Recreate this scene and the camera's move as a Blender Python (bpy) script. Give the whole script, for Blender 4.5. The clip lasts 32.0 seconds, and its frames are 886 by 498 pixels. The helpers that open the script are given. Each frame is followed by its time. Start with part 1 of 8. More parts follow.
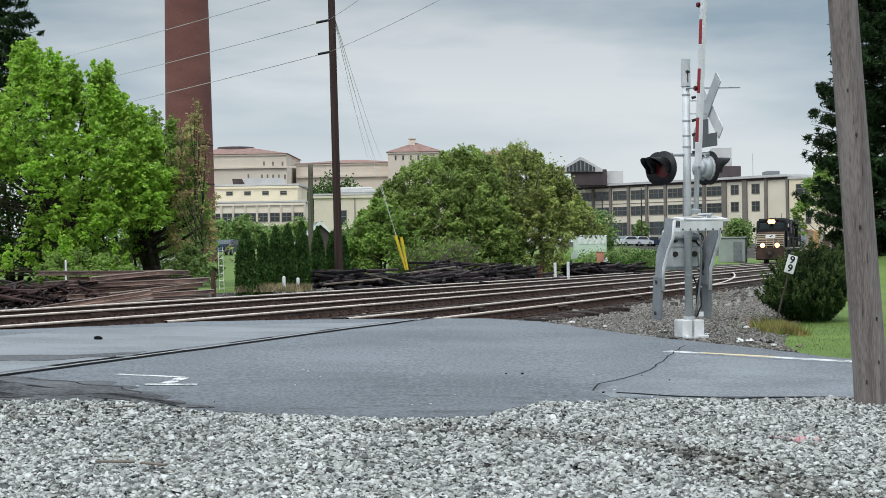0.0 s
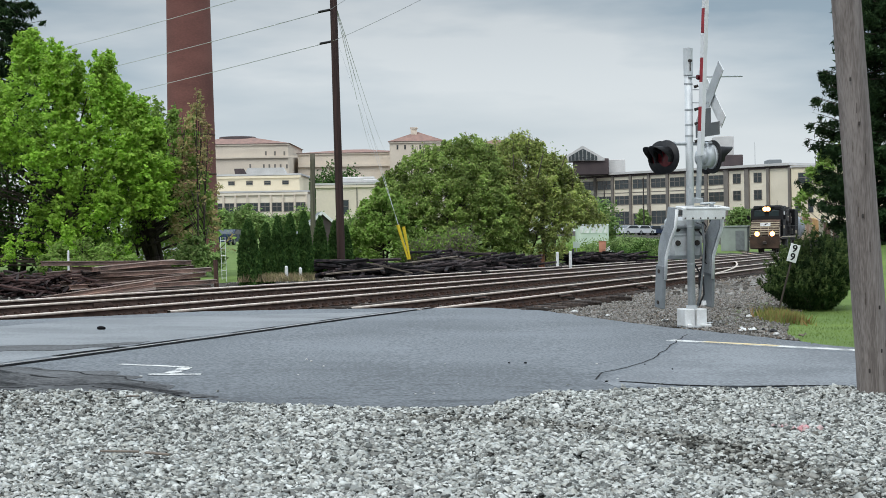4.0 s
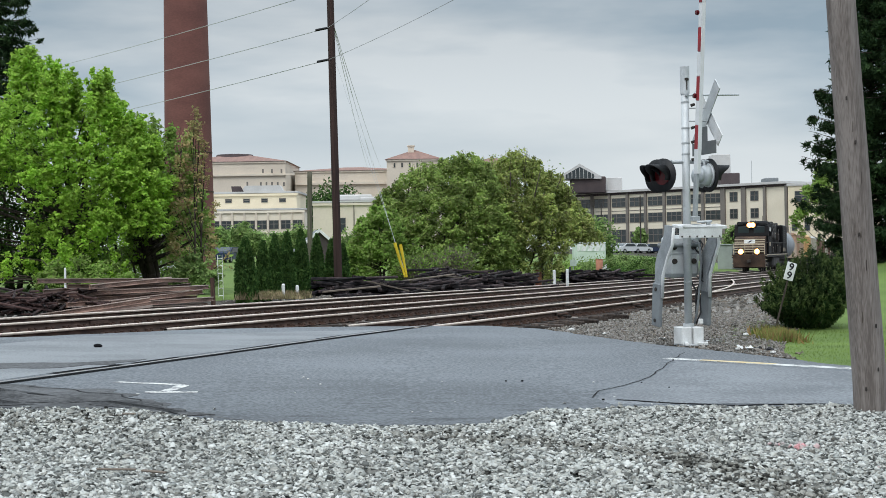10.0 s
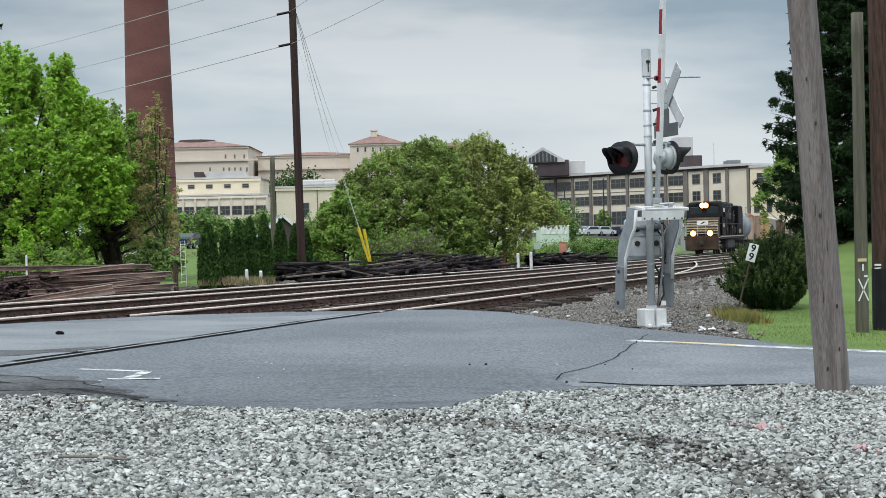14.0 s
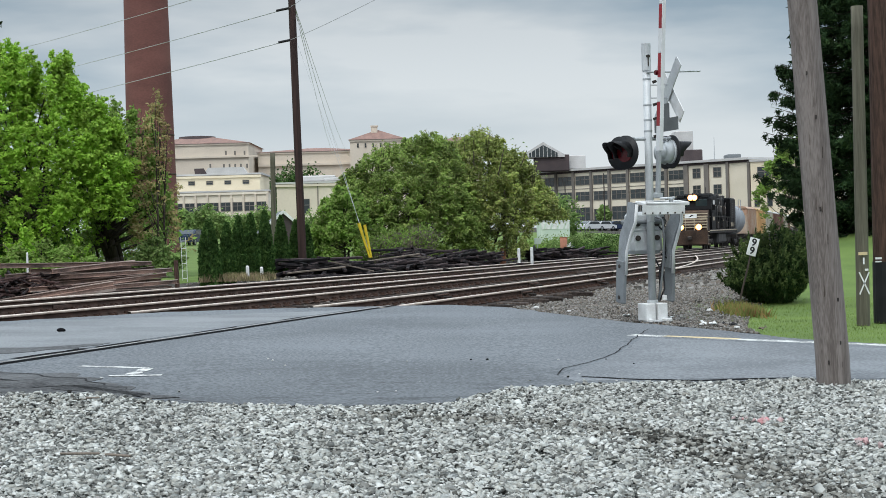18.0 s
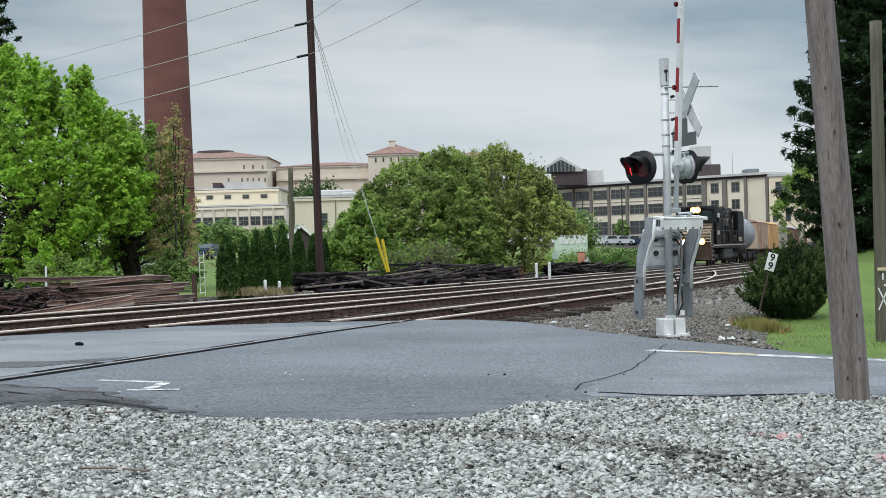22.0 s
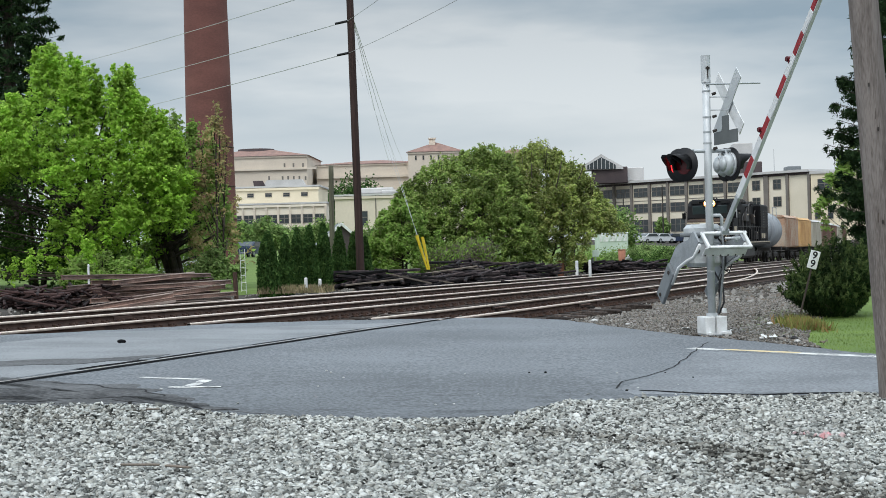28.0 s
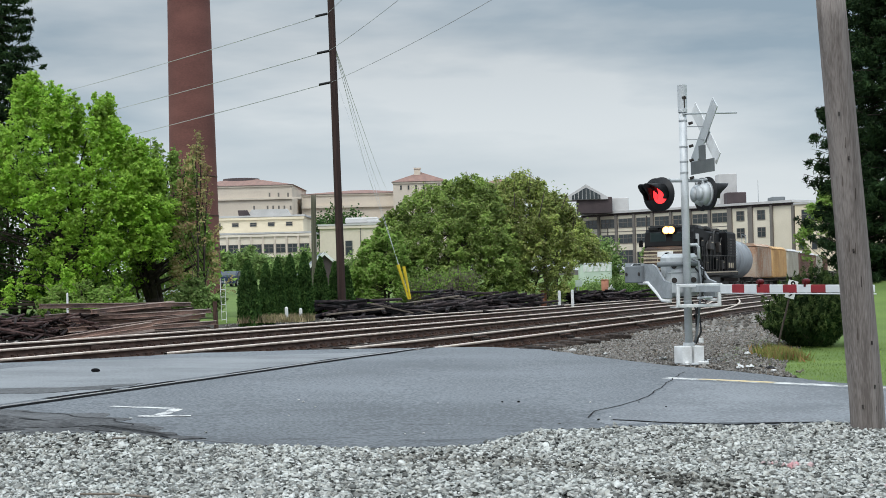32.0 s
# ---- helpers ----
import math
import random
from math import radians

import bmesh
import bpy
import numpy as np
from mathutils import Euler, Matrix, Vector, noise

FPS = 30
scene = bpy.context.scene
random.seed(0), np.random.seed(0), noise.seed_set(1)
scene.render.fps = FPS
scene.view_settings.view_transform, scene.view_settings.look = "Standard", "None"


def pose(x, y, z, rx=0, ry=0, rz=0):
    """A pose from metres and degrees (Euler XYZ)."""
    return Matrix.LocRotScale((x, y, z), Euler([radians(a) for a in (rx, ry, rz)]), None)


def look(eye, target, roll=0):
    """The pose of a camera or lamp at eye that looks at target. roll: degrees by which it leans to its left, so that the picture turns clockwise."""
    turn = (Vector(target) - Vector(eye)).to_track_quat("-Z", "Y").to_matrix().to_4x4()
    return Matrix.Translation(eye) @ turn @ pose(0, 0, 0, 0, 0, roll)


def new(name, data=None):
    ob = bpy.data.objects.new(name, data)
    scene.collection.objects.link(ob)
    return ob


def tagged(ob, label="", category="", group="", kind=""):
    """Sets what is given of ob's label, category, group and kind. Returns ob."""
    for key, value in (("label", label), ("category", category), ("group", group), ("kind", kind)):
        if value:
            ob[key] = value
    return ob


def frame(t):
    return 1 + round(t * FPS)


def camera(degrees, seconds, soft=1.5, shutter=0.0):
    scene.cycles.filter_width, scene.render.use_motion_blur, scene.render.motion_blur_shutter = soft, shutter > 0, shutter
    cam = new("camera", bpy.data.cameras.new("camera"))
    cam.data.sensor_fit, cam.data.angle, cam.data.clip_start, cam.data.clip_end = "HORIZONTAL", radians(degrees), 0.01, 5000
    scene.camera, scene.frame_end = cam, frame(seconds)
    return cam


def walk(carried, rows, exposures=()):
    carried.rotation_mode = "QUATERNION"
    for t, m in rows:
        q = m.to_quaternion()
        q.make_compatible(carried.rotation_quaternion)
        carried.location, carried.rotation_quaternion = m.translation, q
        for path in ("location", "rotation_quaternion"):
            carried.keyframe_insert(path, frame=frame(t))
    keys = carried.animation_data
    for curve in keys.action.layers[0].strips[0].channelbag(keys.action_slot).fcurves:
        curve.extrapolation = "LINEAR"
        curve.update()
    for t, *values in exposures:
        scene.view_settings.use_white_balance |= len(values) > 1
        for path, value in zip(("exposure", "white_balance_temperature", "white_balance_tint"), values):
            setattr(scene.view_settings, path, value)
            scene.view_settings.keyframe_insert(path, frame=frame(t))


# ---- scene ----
# One plan: x to the right, y away from the first standpoint, z up; the land falls gently towards +x.
FALL = -0.0227
cam = camera(31.5, 32.0, soft=0.75)
PATH = [
    (0.0, -0.010, -0.011, 1.383, 89.946, 0.808, 1.222),
    (0.5, -0.014, -0.016, 1.382, 89.971, 0.792, 1.178),
    (1.0, -0.014, -0.015, 1.382, 90.010, 0.828, 1.114),
    (1.5, -0.018, -0.015, 1.385, 90.052, 0.880, 1.100),
    (2.0, -0.022, -0.026, 1.384, 90.059, 0.885, 1.159),
    (2.5, -0.019, -0.021, 1.380, 90.011, 0.884, 1.279),
    (3.0, -0.019, -0.024, 1.386, 89.865, 0.892, 1.350),
    (3.5, -0.019, -0.022, 1.386, 89.707, 0.902, 1.348),
    (5.5, -0.014, -0.019, 1.378, 89.265, 0.980, 1.071),
    (6.0, -0.017, -0.009, 1.380, 89.244, 1.003, 1.124),
    (6.5, -0.017, -0.018, 1.377, 89.258, 0.951, 1.204),
    (7.0, -0.017, -0.016, 1.382, 89.311, 0.879, 1.276),
    (7.5, -0.019, -0.013, 1.381, 89.395, 0.831, 1.314),
    (8.0, -0.018, -0.013, 1.380, 89.529, 0.766, 1.337),
    (8.5, -0.020, -0.023, 1.380, 89.691, 0.769, 1.337),
    (9.0, -0.023, -0.021, 1.384, 89.887, 0.727, 1.307),
    (9.5, -0.021, -0.023, 1.385, 90.083, 0.785, 1.276),
    (10.0, -0.018, -0.032, 1.386, 90.211, 0.864, 1.185),
    (10.5, -0.017, -0.028, 1.384, 90.215, 0.990, 1.049),
    (11.0, -0.012, -0.012, 1.382, 90.116, 1.109, 0.885),
    (11.5, -0.003, -0.008, 1.381, 90.026, 1.219, 0.681),
    (12.0, -0.001, -0.004, 1.377, 89.970, 1.259, 0.434),
    (12.5, 0.002, -0.007, 1.380, 89.934, 1.302, 0.188),
    (13.0, -0.000, -0.002, 1.380, 89.897, 1.300, -0.002),
    (13.5, -0.001, -0.013, 1.381, 89.768, 1.292, -0.111),
    (14.0, -0.005, -0.015, 1.381, 89.610, 1.309, -0.127),
    (14.5, 0.001, -0.010, 1.377, 89.445, 1.367, -0.060),
    (16.5, -0.003, -0.018, 1.379, 89.282, 1.507, -0.018),
    (17.0, -0.007, -0.009, 1.382, 89.354, 1.541, -0.019),
    (17.5, -0.007, -0.017, 1.380, 89.412, 1.585, -0.040),
    (18.0, -0.006, -0.018, 1.381, 89.444, 1.571, -0.104),
    (18.5, -0.006, -0.008, 1.380, 89.438, 1.564, -0.203),
    (19.0, -0.001, -0.011, 1.380, 89.450, 1.569, -0.241),
    (19.5, -0.001, -0.012, 1.381, 89.491, 1.530, -0.203),
    (20.0, -0.006, -0.014, 1.383, 89.596, 1.496, -0.085),
    (20.5, -0.009, -0.014, 1.384, 89.751, 1.500, 0.071),
    (21.0, -0.009, -0.019, 1.382, 89.904, 1.478, 0.239),
    (21.5, -0.005, -0.019, 1.388, 89.970, 1.480, 0.392),
    (22.0, -0.006, -0.014, 1.386, 89.985, 1.478, 0.538),
    (22.5, -0.006, -0.023, 1.381, 90.010, 1.446, 0.760),
    (23.0, -0.004, -0.035, 1.383, 90.042, 1.371, 1.026),
    (23.5, -0.009, -0.012, 1.383, 90.068, 1.289, 1.264),
    (24.0, -0.009, -0.019, 1.379, 90.021, 1.256, 1.472),
    (24.5, -0.008, -0.024, 1.381, 89.904, 1.311, 1.561),
    (25.0, -0.003, -0.016, 1.384, 89.763, 1.423, 1.629),
    (25.5, -0.004, -0.016, 1.381, 89.674, 1.527, 1.671),
    (27.5, -0.003, -0.016, 1.387, 89.836, 1.539, 1.992),
    (28.0, -0.012, -0.008, 1.385, 89.944, 1.495, 1.999),
    (28.5, -0.013, -0.017, 1.385, 90.054, 1.462, 1.989),
    (29.0, -0.008, -0.013, 1.387, 90.197, 1.479, 2.024),
    (29.5, -0.007, -0.016, 1.385, 90.376, 1.547, 1.994),
    (30.0, 0.000, -0.018, 1.390, 90.546, 1.684, 1.809),
    (30.5, -0.022, -0.030, 1.399, 90.751, 1.833, 1.536),
    (31.0, -0.002, -0.034, 1.404, 90.840, 1.815, 1.349),
    (31.5, 0.081, 0.013, 1.381, 90.954, 1.620, 1.337),
    (32.0, 0.120, 0.050, 1.368, 91.022, 1.395, 1.465),
]
walk(cam, [(t, pose(*p)) for t, *p in PATH], exposures=[(0, 0.0), (32, 0.0)])

# ---------------------------------------------------------------- light
world = bpy.data.worlds.new("overcast_sky")
scene.world = world
world.use_nodes = True
wn, wl = world.node_tree.nodes, world.node_tree.links
wn.clear()
w_out = wn.new("ShaderNodeOutputWorld")
w_bg = wn.new("ShaderNodeBackground")
w_sky = wn.new("ShaderNodeTexSky")
w_sky.sky_type, w_sky.sun_disc = "NISHITA", False
w_sky.sun_elevation, w_sky.sun_rotation = radians(52), radians(200)
w_sky.air_density, w_sky.dust_density = 1.0, 3.0
w_co = wn.new("ShaderNodeTexCoord")
w_map = wn.new("ShaderNodeMapping")
w_map.inputs["Scale"].default_value = (1.6, 1.6, 7.0)
w_noise = wn.new("ShaderNodeTexNoise")
w_noise.inputs["Scale"].default_value = 1.9
w_noise.inputs["Detail"].default_value = 6
w_noise.inputs["Roughness"].default_value = 0.5
w_ramp = wn.new("ShaderNodeValToRGB")
w_ramp.color_ramp.elements[0].position, w_ramp.color_ramp.elements[0].color = 0.40, (3.5, 4.55, 5.45, 1)
w_ramp.color_ramp.elements[1].position, w_ramp.color_ramp.elements[1].color = 0.60, (7.3, 7.85, 8.2, 1)
w_mix = wn.new("ShaderNodeMixRGB")
w_mix.inputs[0].default_value = 0.88
wl.new(w_co.outputs["Generated"], w_map.inputs["Vector"])
wl.new(w_map.outputs[0], w_noise.inputs["Vector"])
wl.new(w_noise.outputs["Fac"], w_ramp.inputs[0])
wl.new(w_sky.outputs[0], w_mix.inputs[1])
wl.new(w_ramp.outputs[0], w_mix.inputs[2])
# an overcast sky grows brighter towards the zenith
w_sep = wn.new("ShaderNodeSeparateXYZ")
wl.new(w_co.outputs["Generated"], w_sep.inputs[0])
w_up = wn.new("ShaderNodeMapRange")
w_up.interpolation_type = "SMOOTHSTEP"
w_up.inputs["From Min"].default_value, w_up.inputs["From Max"].default_value = 0.14, 0.75
w_up.inputs["To Min"].default_value, w_up.inputs["To Max"].default_value = 1.0, 3.55
wl.new(w_sep.outputs["Z"], w_up.inputs["Value"])
w_scale = wn.new("ShaderNodeVectorMath")
w_scale.operation = "SCALE"
# thin bright cloud low over the horizon
w_low = wn.new("ShaderNodeMapRange")
w_low.interpolation_type = "SMOOTHSTEP"
w_low.inputs["From Min"].default_value, w_low.inputs["From Max"].default_value = 0.03, 0.125
w_low.inputs["To Min"].default_value, w_low.inputs["To Max"].default_value = 0.9, 0.0
wl.new(w_sep.outputs["Z"], w_low.inputs["Value"])
w_haze = wn.new("ShaderNodeMixRGB")
w_haze.inputs[2].default_value = (7.2, 7.75, 8.0, 1)
wl.new(w_low.outputs[0], w_haze.inputs[0])
wl.new(w_mix.outputs[0], w_haze.inputs[1])
wl.new(w_haze.outputs[0], w_scale.inputs[0])
w_band = wn.new("ShaderNodeMapRange")
w_band.interpolation_type = "SMOOTHSTEP"
w_band.inputs["From Min"].default_value, w_band.inputs["From Max"].default_value = 0.085, 0.16
w_band.inputs["To Min"].default_value, w_band.inputs["To Max"].default_value = 1.0, 0.86
wl.new(w_sep.outputs["Z"], w_band.inputs["Value"])
w_both = wn.new("ShaderNodeMath")
w_both.operation = "MULTIPLY"
wl.new(w_up.outputs[0], w_both.inputs[0])
wl.new(w_band.outputs[0], w_both.inputs[1])
wl.new(w_both.outputs[0], w_scale.inputs["Scale"])
wl.new(w_scale.outputs[0], w_bg.inputs["Color"])
w_bg.inputs["Strength"].default_value = 0.1
wl.new(w_bg.outputs[0], w_out.inputs[0])
sun = new("sun", bpy.data.lights.new("sun", "SUN"))
sun.data.energy, sun.data.angle, sun.data.color = 1.2, radians(25), (1.0, 0.97, 0.92)
sun.matrix_world = look((0, 0, 60), (14, 38, 0))

# ---------------------------------------------------------------- materials
def mat(name, col, col2=None, rough=0.8, scale=4.0, fine=60.0, bump=0.3, metal=0.0, stretch=(1, 1, 1), vary=0.0, spec=0.25, glow=0.0, dist=0.01, mix=(0.35, 0.65), fw=0.45):
    """Two-scale noise between two colours, fine grain, relief, and a random shade for each object."""
    m = bpy.data.materials.new(name)
    m.use_nodes = True
    n, l = m.node_tree.nodes, m.node_tree.links
    b = n["Principled BSDF"]
    col2 = col2 or tuple(c * 0.7 for c in col)
    tc = n.new("ShaderNodeTexCoord")
    mp = n.new("ShaderNodeMapping")
    mp.inputs["Scale"].default_value = stretch
    l.new(tc.outputs["Object"], mp.inputs["Vector"])
    big = n.new("ShaderNodeTexNoise")
    big.inputs["Scale"].default_value, big.inputs["Detail"].default_value = scale, 5
    small = n.new("ShaderNodeTexNoise")
    small.inputs["Scale"].default_value, small.inputs["Detail"].default_value = fine, 3
    l.new(mp.outputs[0], big.inputs["Vector"])
    l.new(mp.outputs[0], small.inputs["Vector"])
    add = n.new("ShaderNodeMath")
    add.operation = "MULTIPLY_ADD"
    l.new(small.outputs["Fac"], add.inputs[0])
    add.inputs[1].default_value = fw
    l.new(big.outputs["Fac"], add.inputs[2])
    even = n.new("ShaderNodeMath")
    even.operation = "MULTIPLY"
    even.inputs[1].default_value = 1 / (1 + fw)
    l.new(add.outputs[0], even.inputs[0])
    ramp = n.new("ShaderNodeValToRGB")
    ramp.color_ramp.elements[0].position, ramp.color_ramp.elements[1].position = (mix[0] - 0.025 + fw / 2) / (1 + fw), (mix[1] + 0.025 + fw / 2) / (1 + fw)
    ramp.color_ramp.elements[0].color, ramp.color_ramp.elements[1].color = (*col2, 1), (*col, 1)
    l.new(even.outputs[0], ramp.inputs[0])
    out = ramp.outputs[0]
    if vary:
        info = n.new("ShaderNodeObjectInfo")
        hsv = n.new("ShaderNodeHueSaturation")
        mr = n.new("ShaderNodeMapRange")
        mr.inputs["To Min"].default_value, mr.inputs["To Max"].default_value = 1 - vary, 1 + vary
        l.new(info.outputs["Random"], mr.inputs["Value"])
        l.new(mr.outputs[0], hsv.inputs["Value"])
        l.new(out, hsv.inputs["Color"])
        out = hsv.outputs[0]
    l.new(out, b.inputs["Base Color"])
    b.inputs["Roughness"].default_value, b.inputs["Metallic"].default_value = rough, metal
    b.inputs["Specular IOR Level"].default_value = spec
    if bump:
        bp = n.new("ShaderNodeBump")
        bp.inputs["Strength"].default_value, bp.inputs["Distance"].default_value = bump, dist
        l.new(add.outputs[0], bp.inputs["Height"])
        l.new(bp.outputs[0], b.inputs["Normal"])
    if glow:
        b.inputs["Emission Color"].default_value = (*col, 1)
        b.inputs["Emission Strength"].default_value = glow
    return m


def island_mat(name, cols, rough=0.9, thin=0.0, spec=0.08, patch=(0.4, 1.55)):
    """One of several shades for each loose piece of a mesh; thin lets light through, as leaves do."""
    m = bpy.data.materials.new(name)
    m.use_nodes = True
    n, l = m.node_tree.nodes, m.node_tree.links
    b = n["Principled BSDF"]
    geo = n.new("ShaderNodeNewGeometry")
    ramp = n.new("ShaderNodeValToRGB")
    while len(ramp.color_ramp.elements) < len(cols):
        ramp.color_ramp.elements.new(0.5)
    for i, c in enumerate(cols):
        ramp.color_ramp.elements[i].position = i / max(1, len(cols) - 1)
        ramp.color_ramp.elements[i].color = (*c, 1)
    l.new(geo.outputs["Random Per Island"], ramp.inputs[0])
    tc = n.new("ShaderNodeTexCoord")
    big = n.new("ShaderNodeTexNoise")
    big.inputs["Scale"].default_value, big.inputs["Detail"].default_value = 1.1, 4
    l.new(tc.outputs["Object"], big.inputs["Vector"])
    hsv = n.new("ShaderNodeHueSaturation")
    # Broad random tone; its wide range imitates light and shade among leaf clumps.
    mr = n.new("ShaderNodeMapRange")
    mr.inputs["From Min"].default_value, mr.inputs["From Max"].default_value = 0.3, 0.7
    mr.inputs["To Min"].default_value, mr.inputs["To Max"].default_value = patch
    l.new(big.outputs["Fac"], mr.inputs["Value"])
    l.new(mr.outputs[0], hsv.inputs["Value"])
    l.new(ramp.outputs[0], hsv.inputs["Color"])
    l.new(hsv.outputs[0], b.inputs["Base Color"])
    b.inputs["Roughness"].default_value = rough
    b.inputs["Specular IOR Level"].default_value = spec
    if thin:
        tr = n.new("ShaderNodeBsdfTranslucent")
        mx = n.new("ShaderNodeMixShader")
        mx.inputs[0].default_value = thin
        l.new(hsv.outputs[0], tr.inputs["Color"])
        l.new(b.outputs[0], mx.inputs[1])
        l.new(tr.outputs[0], mx.inputs[2])
        l.new(mx.outputs[0], n["Material Output"].inputs["Surface"])
    return m


def glow_mat(name, col, strength):
    return mat(name, col, col, rough=0.3, bump=0, glow=strength)


M_ASPHALT = mat("asphalt", (0.158, 0.170, 0.183), (0.088, 0.095, 0.103), rough=0.85, scale=0.35, fine=26, bump=0.5, dist=0.008, spec=0.25, fw=2.6)


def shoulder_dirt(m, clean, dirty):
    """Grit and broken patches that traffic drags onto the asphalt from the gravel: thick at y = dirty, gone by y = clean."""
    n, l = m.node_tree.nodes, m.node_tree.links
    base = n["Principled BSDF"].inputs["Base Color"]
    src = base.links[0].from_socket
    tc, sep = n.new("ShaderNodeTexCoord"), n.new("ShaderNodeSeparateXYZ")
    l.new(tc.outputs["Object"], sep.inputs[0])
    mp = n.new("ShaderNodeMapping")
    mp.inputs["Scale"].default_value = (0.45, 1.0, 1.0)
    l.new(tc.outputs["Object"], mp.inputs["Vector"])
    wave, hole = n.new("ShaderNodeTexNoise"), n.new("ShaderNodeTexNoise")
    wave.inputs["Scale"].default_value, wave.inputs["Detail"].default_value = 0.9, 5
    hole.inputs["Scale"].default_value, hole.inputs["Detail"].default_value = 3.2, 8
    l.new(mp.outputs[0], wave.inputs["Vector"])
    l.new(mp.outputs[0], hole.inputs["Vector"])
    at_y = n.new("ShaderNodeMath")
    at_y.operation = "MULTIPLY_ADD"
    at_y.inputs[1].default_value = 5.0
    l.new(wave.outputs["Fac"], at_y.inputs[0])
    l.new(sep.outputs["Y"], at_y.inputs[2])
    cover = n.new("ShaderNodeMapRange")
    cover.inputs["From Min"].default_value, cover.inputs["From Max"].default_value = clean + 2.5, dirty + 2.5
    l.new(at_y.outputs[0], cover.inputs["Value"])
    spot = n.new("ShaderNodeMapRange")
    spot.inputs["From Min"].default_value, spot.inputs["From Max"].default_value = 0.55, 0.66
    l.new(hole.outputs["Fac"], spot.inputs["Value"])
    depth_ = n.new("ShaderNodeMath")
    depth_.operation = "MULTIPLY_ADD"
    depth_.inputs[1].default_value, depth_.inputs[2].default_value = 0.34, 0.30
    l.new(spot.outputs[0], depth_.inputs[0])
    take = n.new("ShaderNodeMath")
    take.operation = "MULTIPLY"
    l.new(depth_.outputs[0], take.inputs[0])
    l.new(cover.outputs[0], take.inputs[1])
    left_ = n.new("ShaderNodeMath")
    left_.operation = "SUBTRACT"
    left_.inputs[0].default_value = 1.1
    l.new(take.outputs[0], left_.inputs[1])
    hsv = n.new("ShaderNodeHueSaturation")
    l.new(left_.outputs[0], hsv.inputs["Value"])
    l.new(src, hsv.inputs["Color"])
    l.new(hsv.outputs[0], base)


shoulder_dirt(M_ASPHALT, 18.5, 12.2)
M_ASPHALT_NEW = mat("asphalt_patch", (0.200, 0.212, 0.225), (0.120, 0.128, 0.138), rough=0.85, scale=0.8, fine=28, bump=0.4, dist=0.008, spec=0.25, fw=1.8)
M_ASPHALT_OLD = mat("bleached_asphalt", (0.225, 0.236, 0.245), (0.150, 0.158, 0.166), rough=0.9, scale=0.6, fine=30, bump=0.4, dist=0.006, spec=0.2, fw=1.4, stretch=(1, 1.6, 1))
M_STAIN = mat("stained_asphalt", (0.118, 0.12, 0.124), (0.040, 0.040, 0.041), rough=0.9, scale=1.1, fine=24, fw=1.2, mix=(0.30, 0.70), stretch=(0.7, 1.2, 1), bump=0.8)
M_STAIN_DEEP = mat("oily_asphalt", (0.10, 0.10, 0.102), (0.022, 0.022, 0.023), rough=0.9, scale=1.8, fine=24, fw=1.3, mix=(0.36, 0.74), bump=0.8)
M_CRACK = mat("weathered_crack", (0.055, 0.056, 0.058), (0.02, 0.02, 0.021), rough=1.0, scale=4, fine=30, spec=0.02)
M_TAR_BLACK = mat("tar_black", (0.012, 0.012, 0.013), rough=1.0, scale=3, fine=30, spec=0.02)
M_GROUND = mat("dirt", (0.095, 0.088, 0.080), (0.045, 0.041, 0.037), rough=1.0, scale=0.7, fine=18, bump=0.6, dist=0.03, spec=0.03)
M_GRASS = mat("grass_ground", (0.128, 0.19, 0.045), (0.09, 0.14, 0.034), rough=0.95, scale=0.7, fine=22, bump=0.6, dist=0.04)
M_STONE = island_mat("crushed_stone", [(0.047, 0.048, 0.044), (0.178, 0.183, 0.172), (0.313, 0.323, 0.302), (0.375, 0.381, 0.356), (0.469, 0.474, 0.448), (0.563, 0.568, 0.542), (0.438, 0.438, 0.401), (0.282, 0.282, 0.261), (0.104, 0.106, 0.100)], rough=0.85, spec=0.2, patch=(0.88, 1.12))
M_STONE_DIRTY = island_mat("dirt_stained_stone", [(0.03, 0.029, 0.026), (0.10, 0.098, 0.088), (0.24, 0.238, 0.215), (0.32, 0.315, 0.285), (0.14, 0.135, 0.12)], rough=0.95, patch=(0.88, 1.12))
M_PINK = island_mat("pink_sprayed_stone", [(0.52, 0.34, 0.34), (0.44, 0.35, 0.34), (0.40, 0.37, 0.36), (0.55, 0.27, 0.28)], rough=0.9, patch=(0.85, 1.1))
M_BALLAST = island_mat("ballast_stone", [(0.05, 0.045, 0.039), (0.12, 0.11, 0.098), (0.20, 0.19, 0.175), (0.30, 0.29, 0.27), (0.15, 0.12, 0.094), (0.22, 0.205, 0.19)], rough=0.92, patch=(0.82, 1.15))
M_RUST = mat("rusty_rail", (0.115, 0.069, 0.053), (0.042, 0.026, 0.021), rough=0.75, scale=3, fine=60, stretch=(1, 1, 3), metal=0.1)
M_RAILTOP = mat("polished_rail_head", (0.82, 0.71, 0.62), (0.60, 0.48, 0.40), rough=0.38, scale=6, fine=80, bump=0.05, metal=0.35)
M_RAILDULL = mat("dull_rail_head", (0.36, 0.34, 0.32), (0.17, 0.15, 0.14), rough=0.5, scale=3, fine=40, metal=0.3)
M_TIE = mat("creosoted_tie", (0.062, 0.046, 0.038), (0.018, 0.014, 0.012), rough=0.9, scale=3, fine=40, stretch=(8, 1, 8), vary=0.5)
